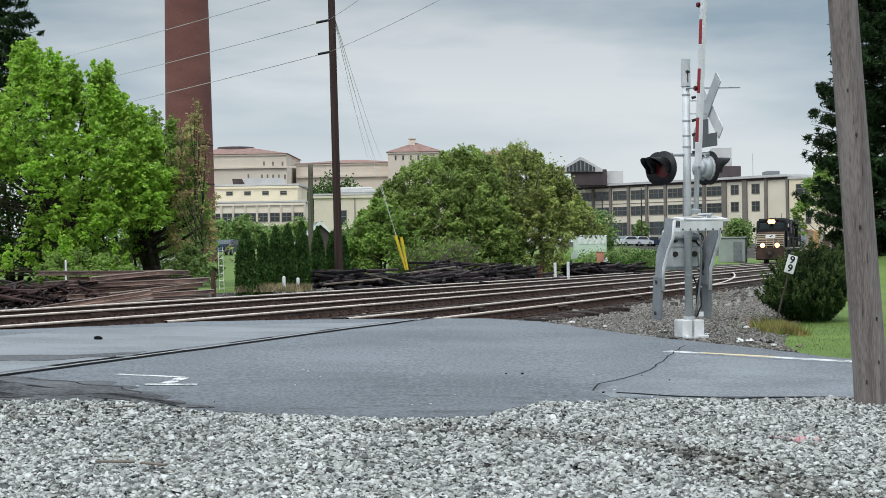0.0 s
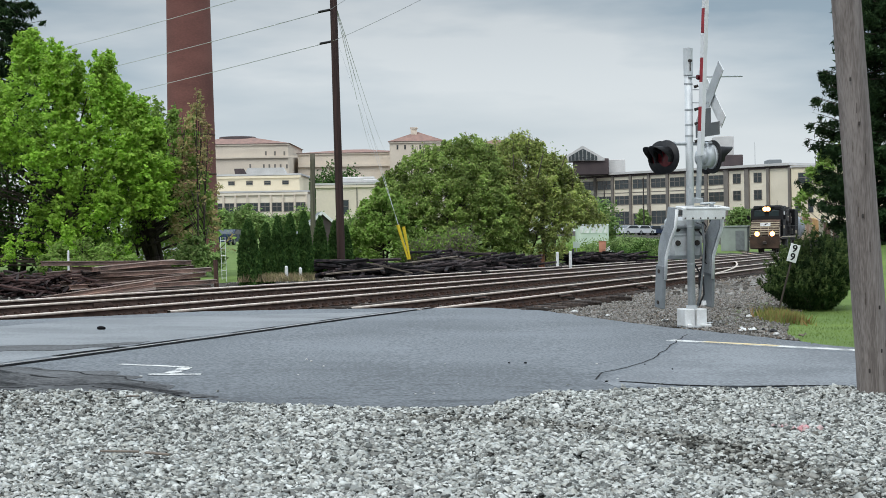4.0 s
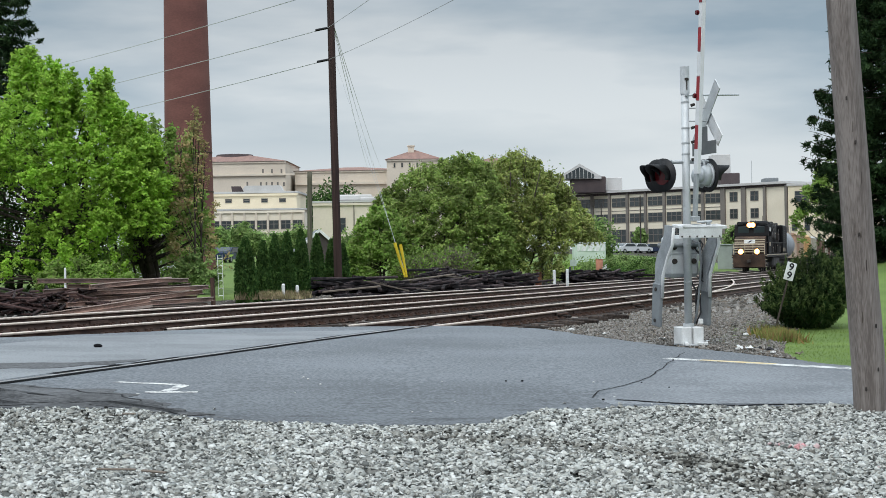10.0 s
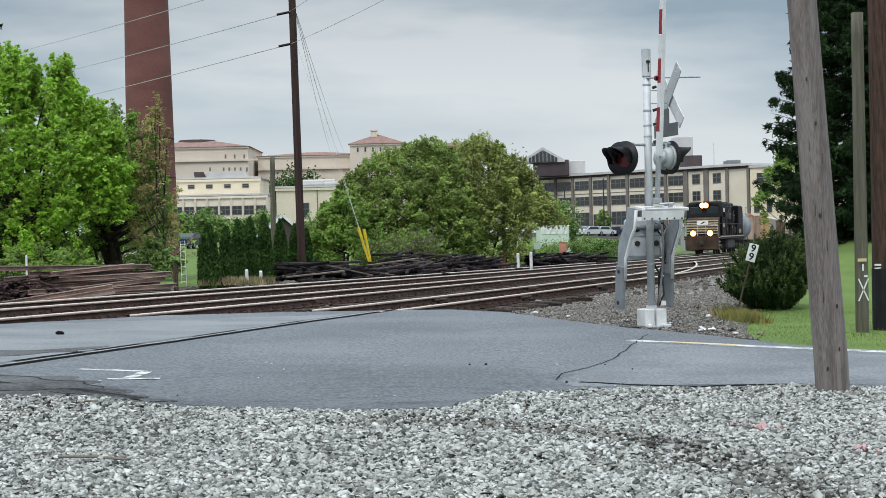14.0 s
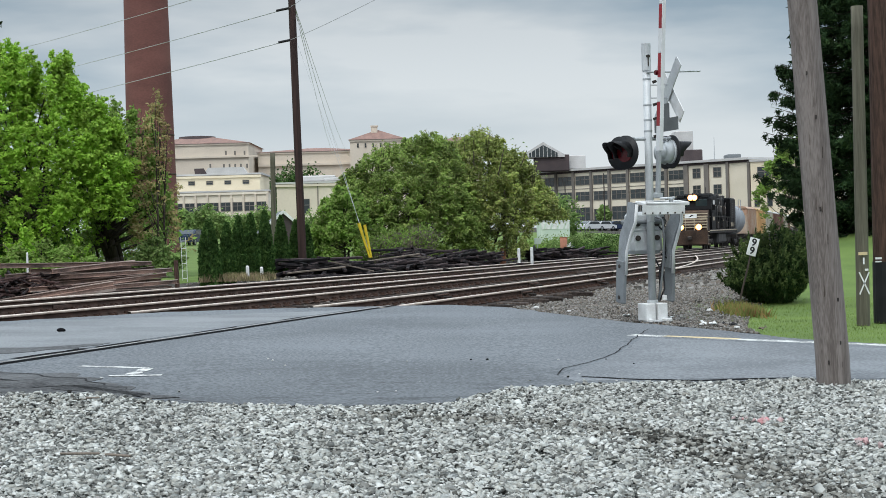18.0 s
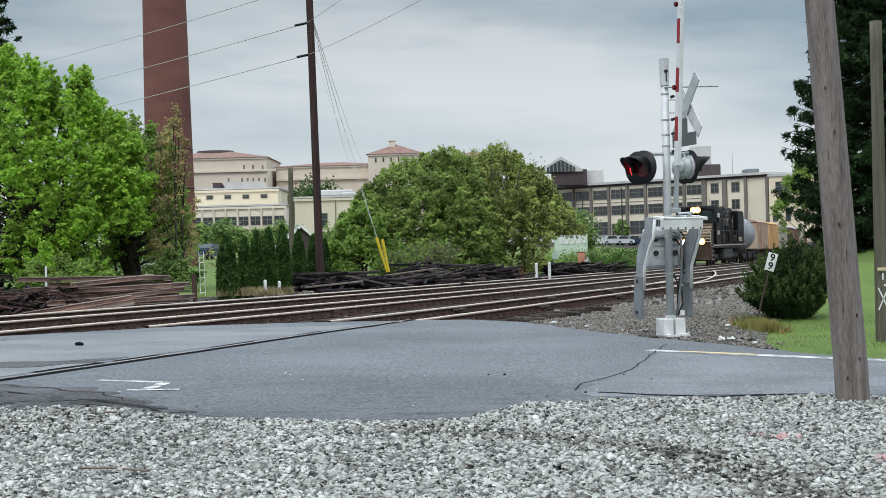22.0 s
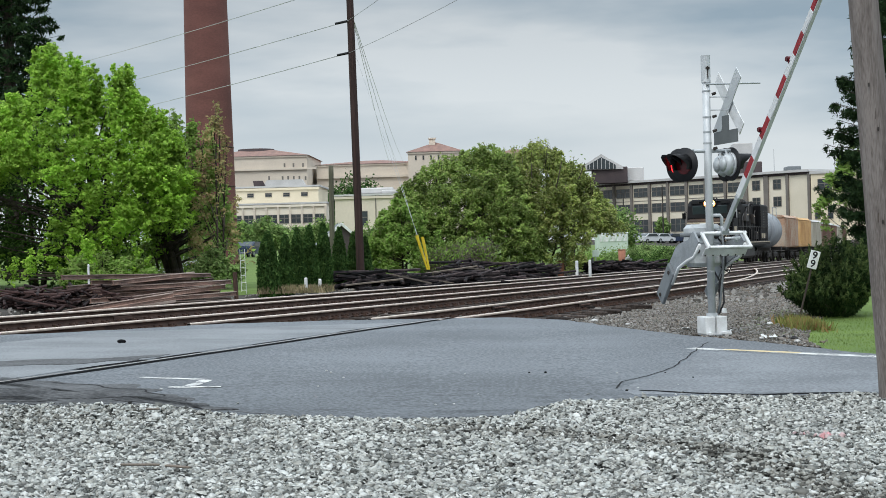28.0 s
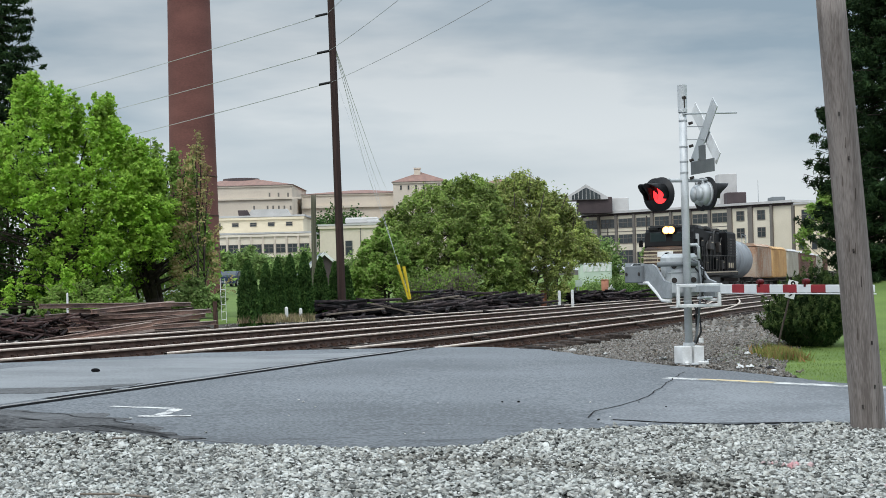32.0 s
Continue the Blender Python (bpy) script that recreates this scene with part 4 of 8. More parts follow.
# local: +x = FACE, -y = GATE
bm = bmesh.new()
cyl(bm, (0, 0, 0.30), (0, 0, 4.29), 0.060, 0.060, 20)
part("mast", bm, M_ALU, signal, "brushed silver mast", True)
bm = bmesh.new()
cyl(bm, (0, 0, 3.88), (0, 0, 4.30), 0.072, 0.072, 20)
part("mast_cap", bm, M_ALU, signal)
for z in (3.75, 3.35, 3.12, 2.95, 1.55, 0.98):
    bm = bmesh.new()
    cyl(bm, (0, 0, z - 0.012), (0, 0, z + 0.012), 0.0645, 0.0645, 16)
    part("mast_band", bm, M_GALV, signal)
bm = bmesh.new()
box(bm, 0, 0, 4.10, 0.02, 0.16, 0.05)
box(bm, 0, -0.074, 4.02, 0.016, 0.012, 0.16)
box(bm, 0, -0.074, 4.10, 0.065, 0.012, 0.035)
part("mast_bracket", bm, M_STEEL_DARK, signal)
for sx in (-1, 1):
    bm = bmesh.new()
    box(bm, sx * 0.10, 0, 0.155, 0.165, 0.32, 0.27, 0.012)
    part("base_casting", bm, M_WHITE, signal, "white painted cast base half")
bm = bmesh.new()
cyl(bm, (0, 0, 0.02), (0, 0, 0.34), 0.10, 0.085, 16)
box(bm, 0, 0, 0.015, 0.34, 0.34, 0.03, 0.005)
part("base_plate", bm, M_ALU, signal)
for sx in (-1, 1):
    bm = bmesh.new()
    box(bm, 0.05 * sx, -0.25, 0.035, 0.065, 0.20, 0.05, 0.01, Matrix.Rotation(radians(20 * sx), 4, "Z"))
    part("base_foot", bm, M_WHITE, signal)
# crossbuck: two blades seen from behind
for sgn in (-1, 1):
    bm = bmesh.new()
    box(bm, 0, 0, 0, 0.012, 0.225, 1.22, 0.0, Matrix.Translation((0.34 - 0.014 * sgn, -0.05, 3.56)) @ Matrix.Rotation(radians(45 * sgn), 4, "X"))
    part("crossbuck_blade", bm, M_WHITE if sgn < 0 else M_ALU, signal, "bare metal back of a crossbuck blade")
for z in (3.66, 3.46):
    bm = bmesh.new()
    tube(bm, [(0, 0, z), (0.34, -0.04, z)], 0.008)
    part("crossbuck_bracket", bm, M_GALV, signal)
bm = bmesh.new()
tube(bm, [(-0.03, -0.07, 3.85), (0.86, -0.10, 3.87)], 0.014)
part("cross_rod", bm, M_GALV, signal, "thin galvanised rod across the mast top")
for z in (3.70, 3.35, 3.13, 2.86):
    bm = bmesh.new()
    cyl(bm, (0.08, -0.03, z), (0.14, -0.05, z + 0.02), 0.024, 0.02, 10)
    part("clamp", bm, M_STEEL_DARK, signal)
# back of the tracks plate
bm = bmesh.new()
box(bm, 0.28, -0.06, 3.04, 0.012, 0.86, 0.20, 0.0)
box(bm, 0.28, -0.06, 3.25, 0.012, 0.24, 0.24, 0.0)
part("sign_plate", bm, M_PLATE, signal, "grey metal back of an inverted T plate")
# lamps
def lamp(x, y, z, way, aim):
    mm = Matrix.Translation((x, y, z)) @ Matrix.Rotation(radians(aim), 4, "Z") @ Matrix.Rotation(radians(90 * way), 4, "Y")
    bm = bmesh.new()
    cyl(bm, (0, 0, -0.012), (0, 0, 0.012), 0.258, 0.258, 32)
    bmesh.ops.transform(bm, matrix=mm, verts=bm.verts)
    bg = part("light_background", bm, M_BLACK, signal, "round matt black backing disc", True)
    bm = bmesh.new()
    cyl(bm, (0, 0, -0.05), (0, 0, -0.015), 0.18, 0.19, 24)
    cyl(bm, (0, 0, -0.15), (0, 0, -0.05), 0.12, 0.18, 24)
    cyl(bm, (0, 0, -0.19), (0, 0, -0.15), 0.05, 0.12, 24)
    bmesh.ops.transform(bm, matrix=mm, verts=bm.verts)
    part("light_housing", bm, M_ALU, signal, "rounded silver lamp housing", True)
    # visor: an open half-tube, deeper above
    bm = bmesh.new()
    rows = []
    up = -way
    for i in range(19):
        a = radians(-30 + 240 * i / 18)
        deep = 0.12 + 0.22 * max(0.0, math.sin(a))
        c, s = math.cos(a), math.sin(a)
        rows.append([bm.verts.new((up * s * r, c * r, h)) for r, h in ((0.165, 0.012), (0.16, deep), (0.152, deep), (0.155, 0.012))])
    for a, b in zip(rows, rows[1:]):
        for k in range(4):
            bm.faces.new((a[k], a[(k + 1) % 4], b[(k + 1) % 4], b[k]))
    bmesh.ops.recalc_face_normals(bm, faces=bm.faces)
    bmesh.ops.transform(bm, matrix=mm, verts=bm.verts)
    part("visor", bm, M_BLACK, signal, "black sun visor", True)
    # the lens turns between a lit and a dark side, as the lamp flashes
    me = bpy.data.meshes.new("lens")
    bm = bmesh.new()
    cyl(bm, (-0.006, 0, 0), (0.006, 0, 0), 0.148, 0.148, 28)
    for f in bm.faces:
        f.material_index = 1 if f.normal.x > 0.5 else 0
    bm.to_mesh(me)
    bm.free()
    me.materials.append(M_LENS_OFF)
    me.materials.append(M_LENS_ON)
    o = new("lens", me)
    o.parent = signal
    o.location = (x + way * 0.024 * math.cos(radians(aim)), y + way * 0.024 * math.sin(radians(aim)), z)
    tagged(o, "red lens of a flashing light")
    return o


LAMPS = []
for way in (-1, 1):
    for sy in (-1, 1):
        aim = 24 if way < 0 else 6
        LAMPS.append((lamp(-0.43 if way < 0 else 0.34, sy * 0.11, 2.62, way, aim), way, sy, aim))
bm = bmesh.new()
tube(bm, [(-0.37, 0, 2.83), (0.3, 0, 2.83)], 0.028)
for sx in (-0.34, 0.27):
    tube(bm, [(sx, -0.21, 2.83), (sx, 0.21, 2.83)], 0.022)
    for sy in (-0.11, 0.11):
        tube(bm, [(sx, sy, 2.83), (sx * 0.98, sy, 2.64)], 0.03)
part("lamp_crossarm", bm, M_GALV, signal, "galvanised tube crossarm", True)
# gate machine on the mast
bm = bmesh.new()
box(bm, -0.02, 0.24, 1.38, 0.54, 0.32, 0.66, 0.06)
machine = part("gate_machine", bm, M_ALU, signal, "grey cast gate machine housing", False)
for z in (1.52, 1.30):
    for x_ in (-0.18, 0.14):
        bm = bmesh.new()
        cyl(bm, (x_, 0.085, z), (x_, 0.055, z), 0.045, 0.04, 14)
        part("inspection_cap", bm, M_STEEL_DARK, machine, "dark round cap")
bm = bmesh.new()
box(bm, -0.02, 0.075, 1.42, 0.55, 0.015, 0.02, 0.003)
box(bm, -0.02, 0.075, 1.42, 0.02, 0.012, 0.5, 0.003)
part("cover_seam", bm, M_GALV, machine, "raised cover seam")
bm = bmesh.new()
tube(bm, [(0.03, -0.02, 1.84), (0.16, -0.03, 1.84), (0.19, -0.03, 1.80), (0.19, -0.03, 1.62)], 0.026, 10)
part("conduit_elbow", bm, M_ALU, signal, "silver conduit elbow", True)
for pts in ([(0.2, 0.1, 1.72), (0.3, 0.08, 1.55), (0.22, 0.05, 1.42), (0.32, 0.04, 1.3)], [(0.26, 0.12, 1.7), (0.24, 0.1, 1.5), (0.33, 0.1, 1.45), (0.28, 0.06, 1.2)], [(0.17, 0.02, 1.05), (0.3, 0.0, 0.95), (0.36, 0.0, 1.1), (0.3, 0.05, 1.25)]):
    bm = bmesh.new()
    tube(bm, pts, 0.012)
    part("cable", bm, M_RUBBER, signal, "thin black cable", True)
bm = bmesh.new()
cyl(bm, (-0.46, 0.05, 1.55), (0.22, 0.05, 1.55), 0.035, 0.035, 14)
part("gate_shaft", bm, M_GREY, signal, "", True)
for pts, r in (([(0.1, 0.02, 1.62), (0.17, -0.06, 1.58), (0.19, -0.08, 1.3), (0.17, -0.06, 0.9), (0.12, -0.05, 0.5), (0.1, 0, 0.33)], 0.018), ([(0.1, 0.12, 1.0), (0.22, 0.05, 0.72), (0.2, -0.02, 0.5), (0.12, 0, 0.32)], 0.014), ([(0.16, 0.1, 1.5), (0.24, 0.05, 1.4), (0.26, 0.02, 1.1), (0.15, 0.03, 0.8), (0.13, 0.0, 0.4)], 0.016)):
    bm = bmesh.new()
    tube(bm, pts, r)
    part("cable", bm, M_GREY if r > 0.017 else M_RUBBER, signal, "grey flexible conduit", True)
bm = bmesh.new()
cyl(bm, (0.16, -0.1, 0.34), (0.16, -0.1, 0.41), 0.04, 0.035, 12)
part("conduit_cap", bm, M_WHITE, signal)

# the arm in its own space: pivot at the origin, arm along +z when it stands upright, swings towards -y
arm = new("gate_arm")
arm.parent = signal
tagged(arm, "red and white striped gate arm with grey counterweights")
PIVOT = Vector((-0.127, 0.07, 1.548))
REACH = -0.381
BAND, FIRST = 0.367, 1.126
for sx in (-1, 1.15):
    bm = bmesh.new()
    prism(bm, [(-0.52, 0.34), (-0.28, 0.34), (-0.24, 0.12), (-0.04, -0.14), (0.01, -0.28), (0.02, -0.70), (-0.26, -0.70), (-0.25, -0.45), (-0.40, -0.15), (-0.52, 0.03)], 0.035, Matrix.Translation((sx * 0.35, 0, 0)) @ Matrix.Rotation(radians(90), 4, "Z"))
    part("counterweight_arm", bm, M_CAST, arm, "silver counterweight arm")
    bm = bmesh.new()
    box(bm, sx * 0.385, -0.14, -0.90, 0.06, 0.27, 0.66, 0.012)
    part("counterweight", bm, M_GREY, arm, "flat grey counterweight plate")
    bm = bmesh.new()
    tube(bm, [(sx * 0.35, -0.56, 0.32), (sx * 0.36, -0.55, 0.05), (sx * 0.37, -0.43, -0.14), (sx * 0.37, -0.28, -0.43), (sx * 0.37, -0.28, -0.78)], 0.026, 8)
    part("guard_tube", bm, M_WHITE, arm, "pale curved guard tube", True)
    for z in (-0.66, -1.14):
        bm = bmesh.new()
        cyl(bm, (sx * 0.41, -0.14, z), (sx * 0.43, -0.14, z), 0.03, 0.03, 10)
        part("bolt", bm, M_STEEL_DARK, arm)
bm = bmesh.new()
tube(bm, [(0.06, -0.52, 0.40), (0.30, -0.52, 0.41)], 0.018, 10)
part("junction_tube", bm, M_ALU, arm, "short silver tube", True)
bm = bmesh.new()
box(bm, 0.24, -0.53, 0.37, 0.06, 0.05, 0.08, 0.01)
part("junction_box", bm, M_GALV, arm, "small junction box")
# the loop that carries the arm round the mast
for y0_, x_, ln_, ax in ((-0.64, 0.10, 0.70, 0), (-0.33, 0.13, 0.76, 0), (-0.485, 0.46, 0.36, 1), (-0.485, -0.23, 0.36, 1)):
    bm = bmesh.new()
    box(bm, x_, y0_, 0.33, ln_ if ax == 0 else 0.05, 0.05 if ax == 0 else ln_, 0.05, 0.008)
    part("loop_bar", bm, M_WHITE, arm, "white painted loop bar")
bm = bmesh.new()
box(bm, 0.055, -0.655, 0.255, 0.71, 0.02, 0.17, 0.006)
part("crossbar", bm, M_WHITE, arm, "white bolted crossbar plate")
for i in range(6):
    bm = bmesh.new()
    cyl(bm, (-0.26 + 0.125 * i, -0.675, 0.195), (-0.26 + 0.125 * i, -0.663, 0.195), 0.013, 0.013, 8)
    part("bolt", bm, M_STEEL_DARK, arm)
bm = bmesh.new()
box(bm, 0.09, REACH, 0.795, 0.045, 0.10, 0.65, 0.006)
part("arm_adapter", bm, M_GALV, arm, "bare galvanised arm adapter")
bm = bmesh.new()
box(bm, 0.09, REACH, 0.44, 0.12, 0.11, 0.08, 0.01)
part("shear_bracket", bm, M_GALV, arm)
bm = bmesh.new()
box(bm, 0.097, REACH - 0.066, FIRST + 5.5 * BAND, 0.062, 0.014, 11 * BAND, 0.004)
part("arm_edge", bm, M_ARMWHITE, arm, "pale edge strip along the arm")
for i in range(11):
    h = FIRST + BAND * i
    bm = bmesh.new()
    wdt = 0.125 - 0.003 * i
    box(bm, 0.09, REACH, h + BAND / 2, 0.04, wdt, BAND - 0.002, 0.006)
    part("stripe", bm, M_RED if i % 2 else M_ARMWHITE, arm, "red band of the arm" if i % 2 else "white band of the arm")
for h in (2.30, 3.55, 4.80):
    bm = bmesh.new()
    cyl(bm, (0.06, REACH + 0.095, h), (0.12, REACH + 0.095, h), 0.04, 0.04, 16)
    cyl(bm, (0.045, REACH + 0.095, h), (0.135, REACH + 0.095, h), 0.033, 0.033, 16)
    box(bm, 0.09, REACH + 0.05, h, 0.05, 0.05, 0.05)
    part("arm_light", bm, M_LENS_OFF, arm, "small round red arm lamp", False)


def arm_pose(angle):
    """angle: degrees of the arm above the level."""
    return Matrix.Translation(PIVOT + Vector((0.07 * (1 - angle / 84), 0, 0))) @ Matrix.Rotation(radians(2.35), 4, "Z") @ Matrix.Rotation(radians(90 - angle), 4, "X")


# ---------------------------------------------------------------- poles and wires
def pole(name, foot, top, r0, r1, material, label, cracks=True):
    p = thing(name, Matrix.Translation(foot), label, "utility pole")
    d = Vector(top) - Vector(foot)
    bm = bmesh.new()
    n = 14
    prev = None
    for i in range(n + 1):
        t = i / n
        c = d * t
        r = r0 + (r1 - r0) * t
        ring = []
        for k in range(20):
            a = 2 * math.pi * k / 20
            rr = r * (1 + 0.03 * noise.noise(Vector((math.cos(a) * 2, math.sin(a) * 2, t * 3 + foot[0]))))
            ring.append(bm.verts.new((c.x + rr * math.cos(a), c.y + rr * math.sin(a), c.z + (-0.25 if i == 0 else 0))))
        if prev:
            for k in range(20):
                bm.faces.new((prev[k], prev[(k + 1) % 20], ring[(k + 1) % 20], ring[k]))
        prev = ring
    bm.faces.new(prev)
    part("shaft", bm, material, p, "", True)
    return p, d


p, d = pole("utility_pole", (3.53, 14.20, -0.08), (3.24, 13.95, 3.80), 0.155, 0.125, M_POLE, "weathered grey wooden utility pole standing in gravel")
for t, a in ((0.41, -0.03), (0.10, 0.05), (0.055, -0.07), (0.20, 0.06), (0.62, 0.0), (0.72, -0.05)):
    bm = bmesh.new()
    c = d * t
    box(bm, c.x + a, c.y - 0.143, c.z, 0.014, 0.02, 0.035, 0.004)
    part("bracket_stub", bm, M_STEEL_DARK, p, "small rusted metal stub")
for k in range(9):
    t, a = random.uniform(0.03, 0.85), random.uniform(-0.11, 0.11)
    c, h_ = d * t, random.uniform(0.05, 0.18)
    r_ = 0.155 - 0.03 * t
    bm = bmesh.new()
    box(bm, c.x + a, c.y - math.sqrt(max(0.001, r_ * r_ - a * a)) + 0.004, c.z, random.uniform(0.003, 0.006), 0.012, h_, 0.0)
    part("drying_crack", bm, M_BARK, p, "dark drying crack in the wood")
p, d = pole("utility_pole", (6.23, 23.24, -0.14), (6.29, 23.40, 4.60), 0.098, 0.088, M_POLE_GREEN, "slim green-grey wooden pole standing in grass")
bm = bmesh.new()
for s in (-1, 1):
    box(bm, 0, 0, 0, 0.02, 0.004, 0.36, 0, Matrix.Translation((d.x * 0.13 - 0.0, d.y * 0.13 - 0.1, 0.62)) @ Matrix.Rotation(radians(24 * s), 4, "Y"))
part("painted_cross", bm, M_WHITE, p, "white painted cross")
bm = bmesh.new()
box(bm, -0.01, -0.1, 1.06, 0.13, 0.012, 0.045)
part("tag", bm, M_ROADYELLOW, p, "small pale yellow tag")
bm = bmesh.new()
box(bm, 0.0, -0.1, 0.95, 0.02, 0.012, 0.10)
box(bm, 0.04, -0.1, 0.82, 0.05, 0.012, 0.03)
part("tag", bm, M_WHITE, p, "small white tag")
p, d = pole("utility_pole", (6.72, 23.82, -0.15), (6.71, 23.80, 5.65), 0.165, 0.14, M_POLE_BROWN, "brown wooden utility pole with a black sleeve at its foot")
bm = bmesh.new()
cyl(bm, (0, 0, 0), tuple(d * 0.16), 0.175, 0.172, 20)
part("sleeve", bm, M_BLACK, p, "black plastic sleeve")
bm = bmesh.new()
box(bm, -0.12, -0.14, 0.98, 0.10, 0.01, 0.03)
box(bm, -0.12, -0.14, 0.93, 0.10, 0.01, 0.02)
part("tag", bm, M_WHITE, p, "pale plate")
PB = (-4.84, 55.00, 0.72)
p, d = pole("utility_pole", (PB[0], PB[1], on(PB[0], PB[1])[2]), (-5.01, 55.00, 12.49), 0.145, 0.12, M_POLE_DARK, "tall dark brown wooden pole carrying wires")
tops = [(-5.06, 55.00, 8.30), (-5.10, 55.00, 9.41), (-5.13, 55.00, 10.72)]
for q in tops:
    bm = bmesh.new()
    o = Vector(q) - Vector((PB[0], PB[1], on(PB[0], PB[1])[2]))
    cyl(bm, o, o + Vector((-0.42, 0.1, -0.06)), 0.045, 0.045, 10)
    part("insulator", bm, M_BLACK, p, "dark strain insulator")
LEFT = [(-42.25, 140.00, 12.66), (-42.19, 140.00, 15.18), (-42.13, 140.00, 17.80)]
RIGHT = [(1.14, 36.00, 8.06), (-0.14, 36.00, 8.97), (-0.89, 36.00, 10.02)]
for q, a, b in zip(tops, LEFT, RIGHT):
    w = wire("overhead_wire", [a, q], 0.016, sag=0.2)
    tagged(w, "thin overhead wire strung from a dark pole", "wire")
    w = wire("overhead_wire", [q, b], 0.008, sag=0.1)
    tagged(w, "thin overhead wire strung from a dark pole", "wire")
for k in range(3):
    w = wire("overhead_wire", [(-4.95, 55.00, 9.76), [(-15.78, 240.00, 13.48), (-14.57, 240.00, 13.45), (-13.45, 240.00, 13.43)][k]], 0.010, sag=0.8)
    tagged(w, "thin slack wire running to far buildings", "wire")
p, d = pole("utility_pole", on(-7.42, 70.00), (-7.37, 70.00, 5.17), 0.12, 0.11, M_POLE_GREEN, "short grey wooden pole behind the hedge")
for k, (top_, a_, b_) in enumerate((((-4.86, 55.0, 9.2), (-2.69, 52.0, 1.81), (-2.36, 52.0, 0.66)), ((-4.82, 55.0, 8.2), (-2.50, 52.0, 1.75), (-2.30, 52.0, 0.66)))):
    w = wire("guy_wire", [top_, b_], 0.006)
    tagged(w, "thin guy wire running from a dark pole to the ground", "wire")
    bm = bmesh.new()
    cyl(bm, b_, a_, 0.032, 0.055, 10)
    tagged(part("guy_guard", bm, M_YELLOW), "yellow plastic guy wire guard leaning over", "guard")
ps = thing("small_sign", Matrix.Translation(on(5.44, 88.0)), "small pale green sign on a thin post beside the track", "sign")
bm = bmesh.new()
cyl(bm, (0, 0, -0.1), (0, 0, 1.1), 0.025, 0.025, 8)
part("post", bm, M_GALV, ps)
bm = bmesh.new()
box(bm, 0, -0.04, 0.98, 0.36, 0.02, 0.36, 0.006)
part("plate", bm, M_PALEGREEN, ps)
for cx_ in (7.45, 7.72):
    co = thing("traffic_drum", Matrix.Translation(on(cx_, 92.0)), "white and orange banded traffic drum beside the track", "drum")
    for k in range(4):
        bm = bmesh.new()
        cyl(bm, (0, 0, 0.24 * k), (0, 0, 0.24 * k + 0.236), 0.17 - 0.012 * k, 0.162 - 0.012 * k, 16)
        part("band", bm, M_WHITE if k % 2 else M_ORANGE, co)
x, y = rng.normal(-4.75, 0.42, 2600), rng.normal(49.4, 0.55, 2600)
tagged(stones("gravel_mound", np.stack([x, y, land(x, y) + 0.36 * np.exp(-((x + 4.75) / 0.6) ** 2 - ((y - 49.4) / 0.7) ** 2) * rng.uniform(0.4, 1, 2600) + 0.02], 1), 0.03, M_BALLAST), "small heap of grey gravel at the end of the tie heap", "gravel", kind="stuff")

# numbered marker sign
p = thing("marker_sign", Matrix.Translation((5.20, 27.70, -0.03)), "white marker plate with black digits 99 on a leaning post", "sign")
top = Vector((5.55, 27.70, 1.17)) - p.matrix_basis.translation
bm = bmesh.new()
cyl(bm, (0, 0, -0.1), top * 0.98, 0.017, 0.017, 8)
part("post", bm, M_BARK, p)
tilt = math.atan2(top.x, top.z)
sg = Matrix.Translation(top * 0.86 + Vector((0.0, -0.03, 0))) @ Matrix.Rotation(tilt, 4, "Y")
bm = bmesh.new()
box(bm, 0, 0, 0, 0.17, 0.012, 0.32, 0.004, sg)
plate = part("plate", bm, M_WHITE, p, "white plate")
for k, dz in enumerate((0.075, -0.075)):
    cu = bpy.data.curves.new("digit", "FONT")
    cu.body, cu.size, cu.align_x, cu.align_y, cu.extrude, cu.offset = "9", 0.18, "CENTER", "CENTER", 0.002, 0.004
    tmp = new("digit_curve", cu)
    me = bpy.data.meshes.new_from_object(tmp)
    bpy.data.objects.remove(tmp)
    me.materials.clear()
    me.materials.append(M_BLACK)
    o = new("digit", me)
    o.parent = plate
    o.matrix_basis = sg @ Matrix.Translation((0, -0.010, dz)) @ Matrix.Rotation(radians(90), 4, "X")

# ---------------------------------------------------------------- plants
def trunk(bm, pts, r0, r1, seg=10):
    n = len(pts) - 1
    for i, (a, b) in enumerate(zip(pts, pts[1:])):
        cyl(bm, a, b, r0 + (r1 - r0) * i / n, r0 + (r1 - r0) * (i + 1) / n, seg)


